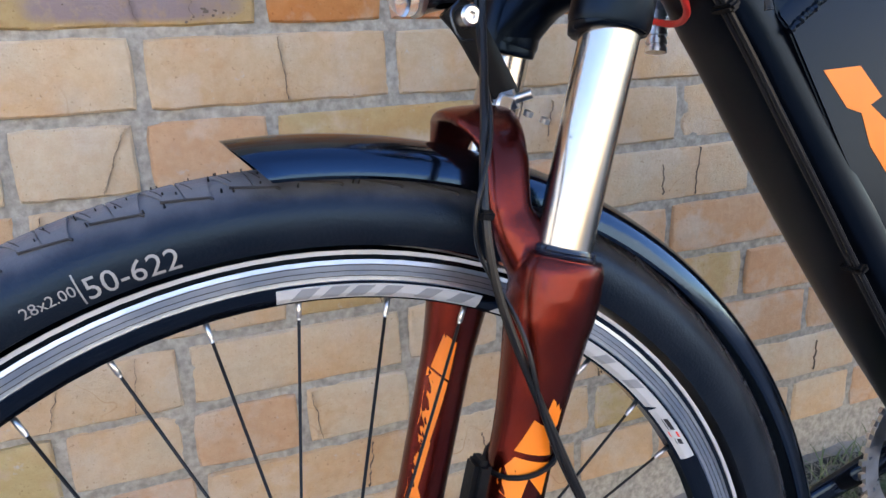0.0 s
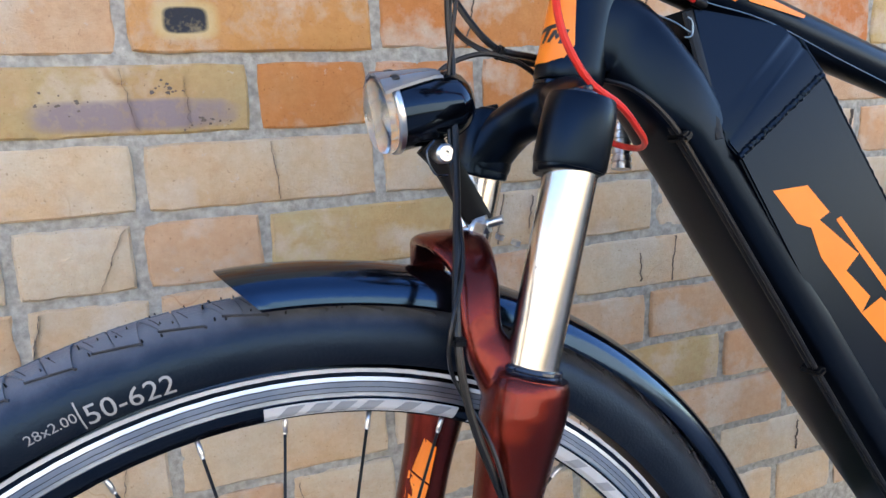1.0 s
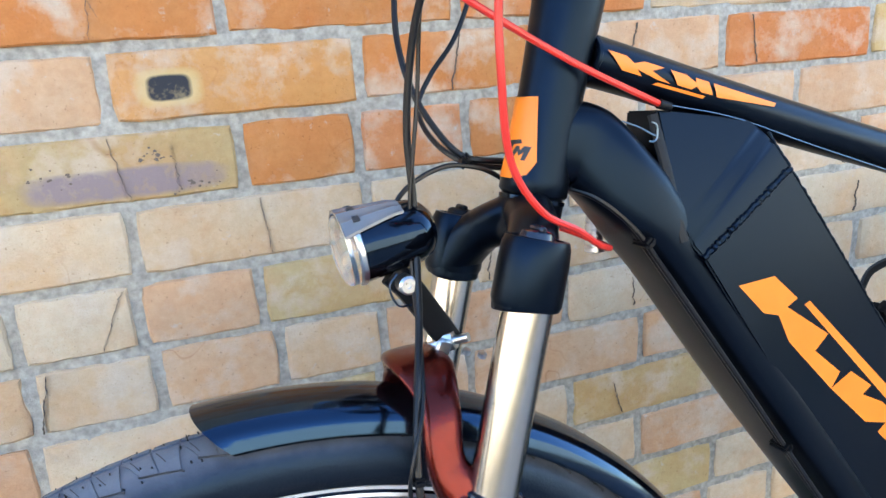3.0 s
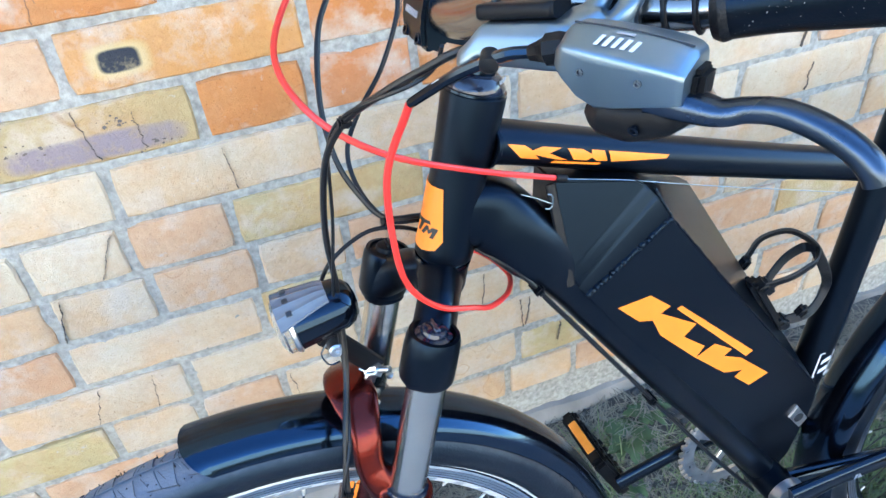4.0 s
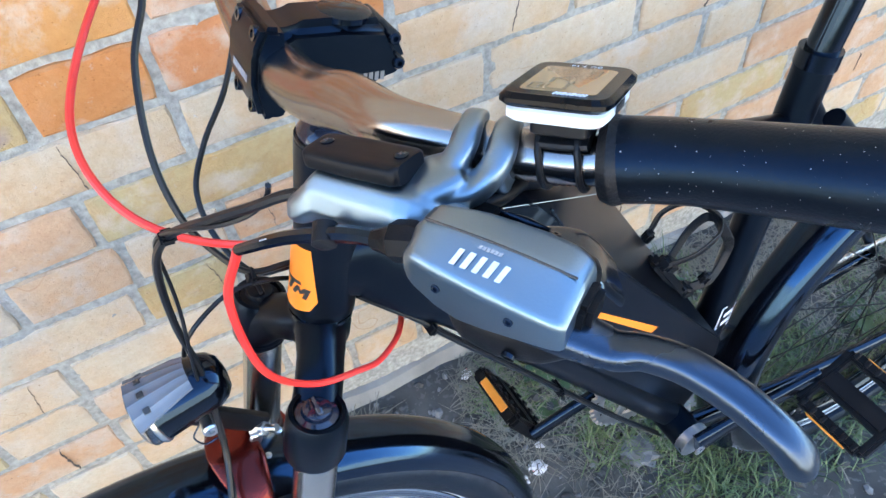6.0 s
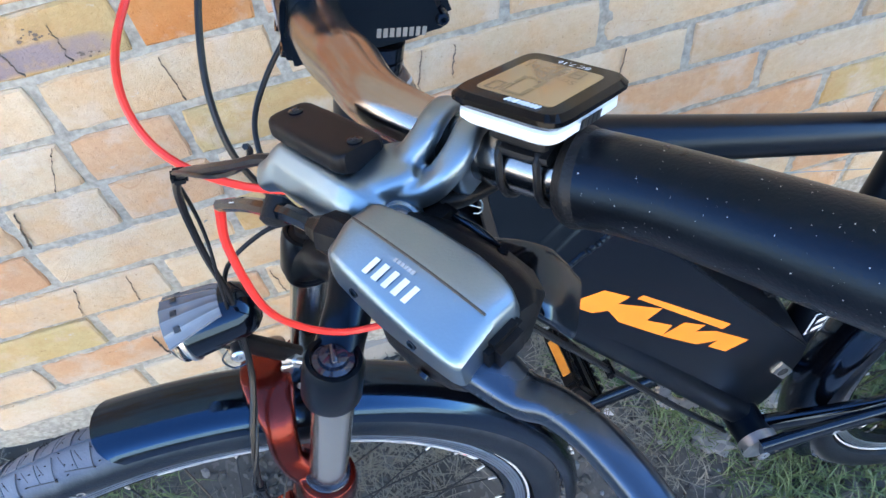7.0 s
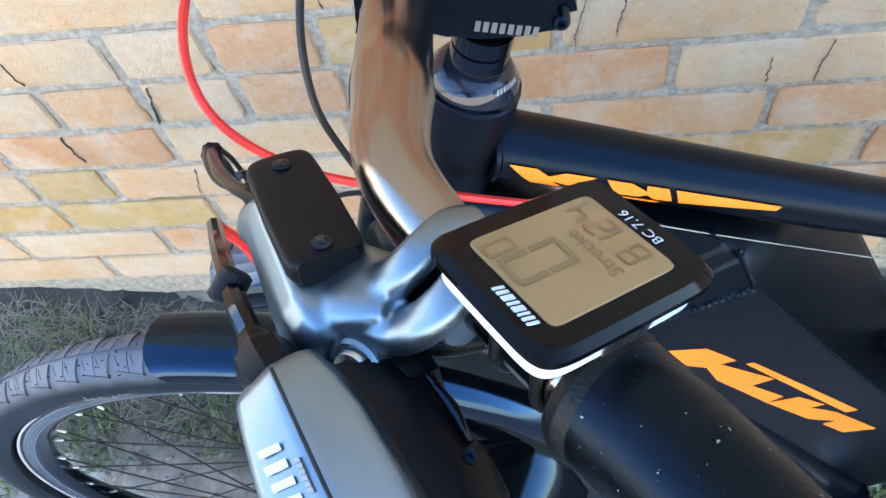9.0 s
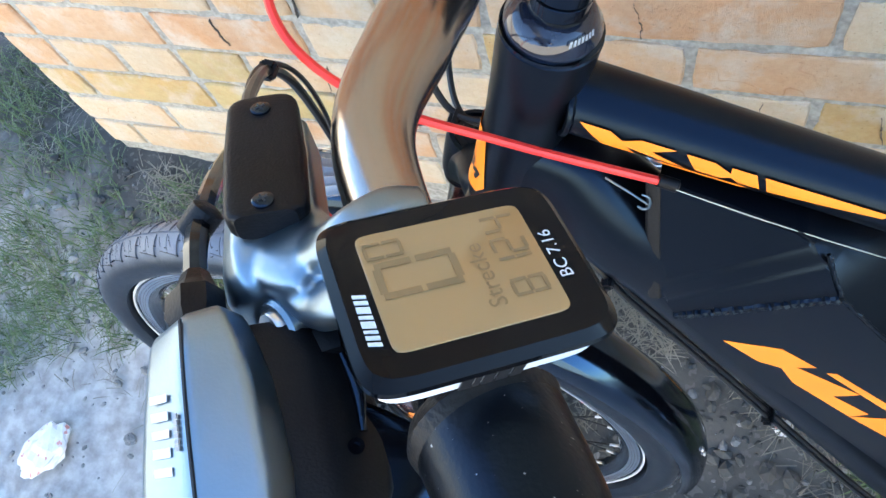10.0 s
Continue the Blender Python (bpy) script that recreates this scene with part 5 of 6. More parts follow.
        f1, y1 = np.interp(x, [0, 0.053], [0.0114, 0.0152]), np.interp(x, [0, 0.02, 0.053], [-0.0070, -0.0062, -0.0055])
        bulge = 0.0012 * math.sin(math.pi * min(1, max(0, x / 0.053)))
        f2, y2 = np.interp(x, [0, 0.011, 0.053], [0.0120, 0.0098, 0.0135]), np.interp(x, [-0.004, 0.004, 0.012, 0.025, 0.053], [-0.016, -0.0240, -0.0320, -0.0290, -0.0195])
        f4 = np.interp(x, [0, 0.018, 0.04, 0.053], [-0.0095, -0.0132, -0.0142, -0.0112])
        mid = Vector((0.002, -0.010))
        return [tuple(mid + (Vector(p) - mid) * k + Vector((0, drop))) for p in ((0.0, bulge), (f1 + bulge, y1), (f2, y2), (f4 + 0.002, y2 + 0.004), (f4 - 0.002, -0.0095), (f4, -0.0010))]

    pod = part("shifter", shell_of([(x, cut(x, k, d)) for x, k, d in ((-0.0035, 0.72, -0.002), (-0.0012, 0.90, -0.0006), (0.0012, 0.97, 0.0), (0.008, 1.0, 0.0), (0.016, 1.0, 0.0), (0.026, 1.0, 0.0), (0.036, 1.0, 0.0), (0.045, 1.0, 0.0), (0.0495, 0.98, -0.0003), (0.0520, 0.93, -0.0008), (0.0532, 0.84, -0.0014))]), ALLOY, bicycle, "grey alloy shifter pod with crisp edges")
    part("shifter_base", loft([at(x, f, y) for x, f, y in ((0.0105, 0.0015, -0.0335), (0.018, 0.0015, -0.0350), (0.030, 0.0010, -0.0340), (0.044, 0.0015, -0.0290), (0.0540, 0.0030, -0.0235))], [0.0040, 0.0085, 0.0105, 0.0095, 0.0055], [0.0040, 0.0085, 0.0095, 0.0085, 0.0050], updir, 24, 2.8), MATTE, pod, "black plastic oval cover under the shifter")
    part("cover_screw", lathe([(-0.001, 0.0024), (0.0004, 0.0024), (0.0004, 0.0012), (-0.0006, 0.0012)], at(0.036, 0.0125, -0.0340), fwd - updir * 0.35, 12), GLOSS, pod)
    part("shifter_rear", shell_of([(x, [(-0.0060 * k, -0.0080), (-0.0060 * k, -0.0300), (-0.0285 * k, -0.0330), (-0.0335 * k, -0.0230), (-0.0130 - 0.010 * k, -0.0120 - 0.004 * (1 - k))]) for x, k in ((0.001, 0.55), (0.004, 0.82), (0.012, 0.95), (0.030, 1.0), (0.042, 0.97), (0.0495, 0.84), (0.0525, 0.60))], 0.16), MATTE, pod, "black plastic shifter housing")
    part("rear_rib", loft([at(0.012, -0.0285, -0.0170), at(0.021, -0.0300, -0.0180), at(0.030, -0.0295, -0.0180)], [0.0008, 0.0016, 0.0008], 0.0012, updir, 10), GLOSS, pod, "raised rib on the shifter housing")
    part("housing_screw", lathe([(-0.001, 0.0018), (0.0006, 0.0018), (0.0006, 0.0008), (0, 0.0008)], at(0.033, -0.0275, -0.0165), updir - fwd * 0.5, 12), GLOSS, pod)
    part("end_block", block((0.0120, 0.0140, 0.0130), axes(at(0.0515, -0.0025, -0.0140), run, updir), 0.0022), MATTE, pod, "black plastic lever pivot block")
    low = (fwd * 0.0148 + updir * 0.0020).normalized()
    for x in (0.010, 0.036):
        part("pod_screw", lathe([(-0.001, 0.0016), (0.0006, 0.0016), (0.0006, 0.0009), (0, 0.0009)], at(x, cut(x)[1][0] * 0.62 + cut(x)[2][0] * 0.38 + 0.0002, cut(x)[1][1] * 0.62 + cut(x)[2][1] * 0.38), low, 12), ALLOYDARK, pod)
    part("thumb_paddle", loft([P(0.2540, 1.0490, 0.1970), P(0.2660, 1.0430, 0.1985), P(0.2770, 1.0350, 0.2035), P(0.2850, 1.0230, 0.2075)], [0.0085, 0.0105, 0.0135, 0.0118], [0.0024, 0.0020, 0.0018, 0.0018], (0, 0, 1), 24, 3.4), GLOSS, pod, "black thumb paddle")
    barrel = lathe([(0, 0.0060), (0.003, 0.0072), (0.010, 0.0072), (0.0112, 0.0058), (0.015, 0.0046), (0.019, 0.0036)], P(0.2230, 1.0585, 0.1850), V(-0.58, -0.25, -0.77), 8)
    part("barrel_adjuster", barrel, MATTE, pod, "black cable barrel adjuster")
    return body, pod, P, V, (start, run, fwd, updir)


master, pod, P, V, (pod0, pod_run, pod_fwd, pod_up) = control(1)
control(-1)
pan = (pod_fwd * 0.0125 - pod_up * 0.0062).normalized()
pan_n = pod_run.cross(pan).normalized()
pan_n = pan_n if pan_n.z > 0 else -pan_n
podface = lambda x, y: (pod0 + pod_run * (0.0135 + x) + pan * (0.0108 - y) + pod_up * (0.0012 * math.sin(math.pi * (0.0135 + x) / 0.053)) + pan_n * 0.0002, pan_n)
part("pod_print", bars([0.0018, 0.0020, 0.0018, 0.0020, 0.0018], 0.0056, podface, 0.34, None, 0.00015), PRINT, pod, "pale slanted marks")
part("pod_print", bars([0.0011] * 6, 0.0012, lambda x, y: podface(0.0065 + x, 0.0074 + y)), GREYPRINT, pod)
part("pod_seam", tube([pod0 + pod_run * x + pod_up * (0.0012 * math.sin(math.pi * max(0, x) / 0.053) - 0.0002) for x in (0.000, 0.008, 0.018, 0.028, 0.038, 0.046, 0.0505)], 0.00045, 6, 6), DARKDECAL, pod, "dark joint line along the shifter")

# cycle computer
corner = {"tl": L(0.2625, 1.0935, 0.1720), "bl": L(0.2830, 1.0940, 0.1980), "br": L(0.3130, 1.0830, 0.1740), "tr": L(0.2920, 1.0790, 0.1470)}
mid = sum(corner.values(), Vector()) / 4
acr = (corner["tl"] - corner["bl"] + corner["tr"] - corner["br"]).normalized()
upd = (corner["bl"] - corner["br"] + corner["tl"] - corner["tr"]).normalized()
CM = axes(mid, acr, acr.cross(upd))
CW, CH = 0.0338, 0.0412


def plate(w, h, z0, z1, r, soft, bm=None, dy=0.0):
    """A rounded rectangular plate in the computer's own axes."""
    bm = bm or bmesh.new()
    n = 56
    e = 2.0 / (8.0 if r > 0.002 else 16.0)
    ring = []
    for k in range(n):
        c, s = math.cos(2 * math.pi * k / n), math.sin(2 * math.pi * k / n)
        ring.append((math.copysign(abs(c) ** e, c), math.copysign(abs(s) ** e, s)))
    if r > 0.002:
        w, h = w * 1.02, h * 1.02
    layers = [(z0, soft), (z0 + soft, 0), (z1 - soft, 0), (z1, soft)]
    made = [[bm.verts.new(CM @ Vector(((w / 2 - i) * x, (h / 2 - i) * y + dy, z))) for x, y in ring] for z, i in layers]
    for a, b in zip(made, made[1:]):
        for k in range(n):
            bm.faces.new((a[k], a[(k + 1) % n], b[(k + 1) % n], b[k]))
    bm.faces.new(made[0])
    bm.faces.new(made[-1])
    return bm


gadget = part("bike_computer", plate(CW + 0.0022, CH + 0.0036, -0.0046, 0.0, 0.0050, 0.0016, None, -0.0007), PIANO, bicycle, "small glossy black cycle computer with a tan display")
part("white_base", plate(CW - 0.0014, CH - 0.0008, -0.0098, -0.0047, 0.0050, 0.0014, None, -0.0007), WHITE, gadget, "white plastic lower shell")
part("mount", plate(0.020, 0.024, -0.0160, -0.0093, 0.003, 0.0008), MATTE, gadget, "black handlebar mount")
scr_w, scr_h = 0.0250, 0.0312
part("screen", plate(scr_w, scr_h, -0.0010, 0.00025, 0.0008, 0.0001), LCD, gadget, "tan liquid crystal display")
on_face = lambda x, y, z=0.0003: (CM @ Vector((x, y, z)), (CM.to_3x3() @ Vector((0, 0, 1))).normalized())


def ink(text, size, x, y, material=LCDINK, name="display_text", z=0.0003):
    part(name, letters(text, size, lambda a, b: on_face(x + a, y + b, z), 0.0001), material, gadget)


def seven(digit, x, y, w, h):
    """A seven-segment digit."""
    on = {"0": "abcdef", "1": "bc", "2": "abged", "4": "fgbc", "8": "abcdefg", "3": "abgcd"}[digit]
    t = w * 0.17
    seg = {"a": (t, h - t, w - t, h), "g": (t, h / 2 - t / 2, w - t, h / 2 + t / 2), "d": (t, 0, w - t, t), "f": (0, h / 2 + t / 3, t, h - t / 3), "b": (w - t, h / 2 + t / 3, w, h - t / 3), "e": (0, t / 3, t, h / 2 - t / 3), "c": (w - t, t / 3, w, h / 2 - t / 3)}
    for k in on:
        x0, y0, x1, y1 = seg[k]
        part("segment", sheet_on([[(x + x0, y + y0), (x + x1, y + y0), (x + x1, y + y1), (x + x0, y + y1)]], on_face, 0.00015), LCDINK, gadget, flat=True)


for d, x, y, w, h in (("0", -0.0022, -0.0005, 0.0078, 0.0148), ("0", 0.0064, 0.0078, 0.0038, 0.0070), ("8", -0.0078, -0.0138, 0.0038, 0.0066), ("1", -0.0030, -0.0138, 0.0038, 0.0066), ("2", 0.0014, -0.0138, 0.0038, 0.0066), ("4", 0.0066, -0.0138, 0.0038, 0.0066)):
    seven(d, x, y, w, h)
ink("Strecke", 0.0046, -0.0088, -0.0054)
ink("BC 7.16", 0.0034, -0.0062, -0.0188, PRINT, "model_print", 0.0002)
part("maker_print", bars([0.0006, 0.0007, 0.0005, 0.0012, 0.0006, 0.0012, 0.0007, 0.0006], 0.0022, lambda x, y: on_face(-0.0104 + x, 0.0168 + y, 0.0001), 0.26), PRINT, gadget, "small white marks above the display")
part("shell_print", bars([0.0020, 0.0010, 0.0020, 0.0022, 0.0020], 0.0028, lambda x, y: (CM @ Vector((-CW / 2 + 0.0002, 0.006 - x, -0.0082 + y)), CM.to_3x3() @ Vector((-1, 0, 0)))), DARKDECAL, gadget)
for k in (-1, 1):
    c = L(0.2830 + 0.0042 * k, 1.0605 + 0.0010 * k, 0.1785 + 0.0052 * k)
    ax = Vector((0.0236, -0.0270, 0.006)).normalized()
    e1 = Vector((0, 0, 1)).cross(ax).normalized()
    e2 = ax.cross(e1)
    band_pts = [c + e1 * (0.0102 * math.cos(a)) + e2 * (0.0102 * math.sin(a) + (0.003 if math.sin(a) > 0.5 else 0)) for a in [2 * math.pi * i / 28 for i in range(29)]]
    part("rubber_band", tube(band_pts, 0.0013, 8, 1), RUBBER, gadget, "black rubber mounting band")
part("rubber_saddle", loft([L(0.2780, 1.0700, 0.1720), L(0.2830, 1.0708, 0.1785), L(0.2885, 1.0720, 0.1850)], 0.0080, 0.0022, (0, 0, 1), 14, 3.0), RUBBER, gadget)

# cables
def hose(name, pts, r, material, label, n=8):
    return part(name, tube([L(*p) for p in pts], r, n, 8), material, bicycle, label)


hose("shift_cable", [(0.195, 1.050, -0.150), (0.1600, 1.0420, -0.1100), (0.1234, 1.0130, -0.0416), (0.1302, 0.9870, 0.0112), (0.1689, 0.9543, 0.0277), (0.2350, 0.9185, 0.0190), (0.3080, 0.8860, 0.0080)], 0.0023, REDCABLE, "bright red shift cable housing")
part("cable_stop", lathe([(0, 0.0035), (0.010, 0.0035), (0.011, 0.0015)], L(0.305, 0.8872, 0.0082), (0.92, 0.03, -0.33), 12), MATTE, bicycle, "black cable stop")
hose("bare_wire", [(0.314, 0.8850, 0.0110), (0.366, 0.8710, 0.0150), (0.45, 0.8400, 0.0120), (0.62, 0.780, 0.0060)], 0.0004, ALLOY, "bare steel shift wire", 6)
hose("brake_cable", [(0.1721, 1.0166, 0.1070), (0.1598, 0.9654, 0.0814), (0.1590, 0.9079, 0.0730), (0.1680, 0.8640, 0.0590), (0.1896, 0.8330, 0.0505), (0.2170, 0.8170, 0.0430), (0.2360, 0.8040, 0.0330), (0.2610, 0.7930, 0.0082), (0.2720, 0.7900, -0.0209), (0.2560, 0.8000, -0.0480), (0.2150, 0.8140, -0.0600)], 0.0023, REDCABLE, "bright red cable housing looping round the fork crown")
hose("cable_sleeve", [(0.2130, 1.0545, 0.1715), (0.2040, 1.0505, 0.1580), (0.1890, 1.0370, 0.1340), (0.1725, 1.0170, 0.1075)], [0.0030, 0.0030, 0.0032, 0.0030, 0.0029, 0.0028, 0.0026], GLOSS, "glossy black cable end sleeve")
part("sleeve_collar", lathe([(-0.005, 0.0030), (-0.004, 0.0046), (0.004, 0.0046), (0.005, 0.0030)], L(0.2000, 1.0475, 0.1520), (-0.5, -0.85, -0.4), 16), RUBBER, bicycle, "black rubber collar on the cable sleeve")
part("sleeve_print", bars([0.0016, 0.0016, 0.0016], 0.0022, lambda x, y: (L(0.1830 - 0.45 * x, 1.0325 - 0.55 * x + y, 0.1275 - 0.70 * x), Vector((0, -1, 0.4)).normalized())), PRINT, bicycle)
HOSE = [(0.2030, 1.0445, 0.1230), (0.1950, 1.0405, 0.1150), (0.1850, 1.0325, 0.1045), (0.1680, 1.0170, 0.0830), (0.1463, 0.9896, 0.0483), (0.1325, 0.9522, 0.0234), (0.1245, 0.8941, 0.0090), (0.1235, 0.8425, 0.0080), (0.1150, 0.7800, 0.0240), (0.1010, 0.7420, 0.0520), (0.0910, 0.7000, 0.0690), (0.0930, 0.6580, 0.0750), (0.1060, 0.6110, 0.0800), (0.1240, 0.5590, 0.0840), (0.1460, 0.5000, 0.0860)]
hose("brake_hose", HOSE, 0.0024, CABLE, "black hydraulic brake hose")
core = curve_points([L(*p) for p in HOSE], 12)
twist = []
for i, p in enumerate(core):
    d = (core[min(i + 1, len(core) - 1)] - core[max(i - 1, 0)]).normalized()
    e1 = d.cross(Vector((1, 0.2, 0))).normalized()
    e2 = d.cross(e1)
    a = i * 0.17 + 0.8 * math.sin(i * 0.05)
    k = 0.0042 + 0.0016 * math.sin(i * 0.11)
    twist.append(p + e1 * (k * math.cos(a)) + e2 * (k * math.sin(a)))
part("sensor_wire", tube(twist[15::3], 0.0013, 6, 5), CABLE, bicycle, "thin black sensor wire twisted round the hose")
for p in ((0.0908, 0.6960, 0.0695), (0.1463, 0.9896, 0.0483)):
    part("zip_tie", block((0.008, 0.0085, 0.006), pose(L(*p).x, L(*p).y, L(*p).z, 10, 8, 0), 0.0015), MATTE, bicycle, "black zip tie")
hose("far_hose", [(0.193, 1.041, -0.1400), (0.1840, 1.0230, -0.1300), (0.1655, 0.9968, -0.1124), (0.1520, 0.9530, -0.0834), (0.1519, 0.9138, -0.0617), (0.1627, 0.8844, -0.0495), (0.1781, 0.8638, -0.0400), (0.2054, 0.8575, -0.0390), (0.240, 0.850, -0.042)], 0.0024, CABLE, "black brake hose from the far lever")
hose("far_cable", [(0.245, 1.020, -0.165), (0.2403, 0.9919, -0.1479), (0.2156, 0.9517, -0.1316), (0.1866, 0.9228, -0.1178), (0.1680, 0.8989, -0.0991), (0.1675, 0.8761, -0.0715), (0.1805, 0.8590, -0.0440), (0.205, 0.8530, -0.0400), (0.240, 0.846, -0.042)], 0.0021, CABLE, "black control cable")
hose("lamp_cable", [(0.1180, 0.8080, -0.0200), (0.1140, 0.8220, -0.0285), (0.1283, 0.8471, -0.0265), (0.1595, 0.8591, -0.0332), (0.1870, 0.8550, -0.0340), (0.208, 0.843, -0.0360)], 0.0018, CABLE, "thin black headlight cable")
part("zip_tie", block((0.006, 0.012, 0.010), pose(0.178, 0.038, 0.861, 20, 30, 0), 0.002), MATTE, bicycle, "black zip tie")
for k, w in enumerate((0.0225, 0.0175)):
    hose("frame_cable", [(0.232, 0.842 - 0.002 * k, -0.01), (0.252, 0.829, 0.010), (0.2735, 0.8072, w - 0.004), (0.294, 0.776, w - 0.001), (0.330, 0.722, w - 0.001), (0.372, 0.659, w - 0.001), (0.404, 0.610, w - 0.001), (0.487, 0.486, w), (0.560, 0.384, w)], 0.0021, CABLE, "black cable under the down tube")
for u, v in ((0.282, 0.7955), (0.402, 0.6125)):
    part("zip_tie", block((0.006, 0.020, 0.009), pose(u, -0.018, v, 0, 55, 0), 0.002), MATTE, bicycle)

# ---- wall ----
rng = random.Random(7)
WALL_X0, WALL_X1, WALL_TOP = -1.05, 3.2, 2.6
COURSE, BRICK_H = 0.077, 0.0665


def mortar_sheet():
    """The bed of mortar that shows between the bricks, uneven, with the wall's body behind it."""
    bm = bmesh.new()
    nx, nz = 520, 300
    front = []
    for j in range(nz + 1):
        row = []
        for i in range(nx + 1):
            x, z = WALL_X0 + 0.004 + (WALL_X1 - WALL_X0) * i / nx, -0.3 + (WALL_TOP + 0.3) * j / nz
            y = 0.0046 + 0.0030 * noise.noise((x * 14, z * 14, 0)) + 0.0030 * noise.noise((x * 38, z * 38, 3)) + 0.0016 * noise.noise((x * 95, z * 95, 6))
            row.append(bm.verts.new((x, max(y, -0.0016), z)))
        front.append(row)
    for a, b in zip(front, front[1:]):
        for i in range(nx):
            bm.faces.new((a[i], a[i + 1], b[i + 1], b[i]))
    back = [bm.verts.new((x, 0.38, z)) for x, z in ((WALL_X0 + 0.004, -0.3), (WALL_X1 + 0.004, -0.3), (WALL_X1 + 0.004, WALL_TOP), (WALL_X0 + 0.004, WALL_TOP))]
    bm.faces.new(back)
    bm.faces.new([r[0] for r in front] + [back[3], back[0]])
    bm.faces.new([r[-1] for r in front] + [back[2], back[1]])
    bm.faces.new(front[-1] + [back[2], back[3]])
    bm.faces.new(front[0] + [back[1], back[0]])
    return bm


wall = tagged(part("wall_brick", mortar_sheet(), MORTAR), "old wall of cream and orange bricks with grey mortar", "wall", kind="structure")


def brick_mesh(length, seed):
    """One brick: an uneven outline, worn edges, a front that is not quite flat."""
    r = random.Random(seed)
    bm = bmesh.new()
    a, b = length / 2, BRICK_H / 2
    nl, outline = (11 if length > 0.17 else 6), []
    for i in range(nl):
        outline.append((-a + 2 * a * i / nl, -b))
    for i in range(4):
        outline.append((a, -b + 2 * b * i / 4))
    for i in range(nl):
        outline.append((a - 2 * a * i / nl, b))
    for i in range(4):
        outline.append((-a, b - 2 * b * i / 4))
    off = Vector((seed * 3.7, seed * 1.3, 0))
    worn = []
    for x, z in outline:
        d = Vector((x, 0, z))
        jx = 0.0012 * noise.noise(d * 70 + off) + r.uniform(-0.0006, 0.0006)
        jz = 0.0011 * noise.noise(d * 70 - off) + r.uniform(-0.0006, 0.0006)
        if abs(abs(x) - a) < 0.001 and abs(abs(z) - b) < 0.001:
            jx, jz = jx - math.copysign(0.0014, x), jz - math.copysign(0.0012, z)
        worn.append((x + jx, z + jz))
    outline = worn
    k = len(outline)
    back = [bm.verts.new((x, 0.030, z)) for x, z in outline]
    edge = [bm.verts.new((x, 0.0030 + r.uniform(-0.001, 0.002), z)) for x, z in outline]
    shrink = [((abs(x) - 0.0026) / abs(x) if abs(x) > a * 0.9 else 1, (abs(z) - 0.0022) / abs(z) if abs(z) > b * 0.8 else 1) for x, z in outline]
    top = [bm.verts.new((x * p, 0.0006 + r.uniform(-0.0006, 0.0010), z * q)) for (x, z), (p, q) in zip(outline, shrink)]
    for p, q in ((back, edge), (edge, top)):
        for i in range(k):
            bm.faces.new((p[i], p[(i + 1) % k], q[(i + 1) % k], q[i]))
    mid = [bm.verts.new((v.co.x * 0.90, -0.0004 + r.uniform(-0.0005, 0.0005), v.co.z * 0.72)) for v in top]
    for i in range(k):
        bm.faces.new((top[i], top[(i + 1) % k], mid[(i + 1) % k], mid[i]))
    bm.faces.new(mid)
    bmesh.ops.recalc_face_normals(bm, faces=bm.faces)
    for f in bm.faces:
        f.smooth = True
    for e in bm.edges:
        if e.calc_face_angle(0) > radians(24):
            e.smooth = False
    return bm


KINDS = {"cream": CREAM, "peach": PEACH, "fiery": FIERY, "ochre": OCHRE, "spotted": SPOTTED, "violet": VIOLET}
stock = {}


def brick_data(long, kind, variant):
    key = (long, kind, variant)
    if key not in stock:
        me = bpy.data.meshes.new("brick")
        bm = brick_mesh(0.235 if long else 0.112, variant * 17 + long)
        bm.to_mesh(me)
        bm.free()
        me.materials.append(KINDS[kind])
        stock[key] = me
    return stock[key]


def joints(row):
    """Where the upright joints of a course stand."""
    start = -0.337 if row % 2 else -0.220
    xs = [start + 0.2475 * k for k in range(-4, 16)]
    r = random.Random(row * 31 + 5)
    xs = [x + r.uniform(-0.008, 0.008) if abs(x + 0.28) > 0.12 else x for x in xs]
    for i in range(len(xs) - 1):
        if (row == 4 and abs(xs[i] + 0.4675) < 0.02) or (row in (5, 8) and abs(xs[i] + 0.337) < 0.14) or (row > 1 and r.random() < 0.16) or (row < -3 and r.random() < 0.1):
            xs.append((xs[i] + xs[i + 1]) / 2 + r.uniform(-0.006, 0.006))
    return sorted(x for x in xs if WALL_X0 + 0.05 < x < WALL_X1 - 0.05)


def kind_of(row, x):
    """The colour of the brick at that place: orange courses high up on the left, cream below."""
    r = random.Random(int(row * 977 + round(x * 50) * 131))
    t = r.random()
    if row == 1 and -0.33 < x < -0.1:
        return "spotted"
    if row == 2 and -0.46 < x < -0.23:
        return "violet"
    if row == 3 and -0.45 < x < 0.2:
        return "cream"
    if row == 4 and -0.2 < x < 0.05:
        return "ochre"
    if row == 4 and x < -0.2:
        return "peach" if x > -0.34 else "cream"
    if row == 8 and x < -0.46:
        return "ochre"
    if row <= 2 and x < 0.2:
        return "fiery" if t < 0.86 else "peach"
    if row <= 2:
        return "peach" if t < 0.5 else ("cream" if t < 0.8 else ("fiery" if t < 0.9 else "ochre"))
    if x > 0.0 and row >= 6:
        return "peach" if t < 0.45 else ("ochre" if t < 0.60 else "cream")
    return "cream" if t < 0.74 else ("peach" if t < 0.94 else "ochre")


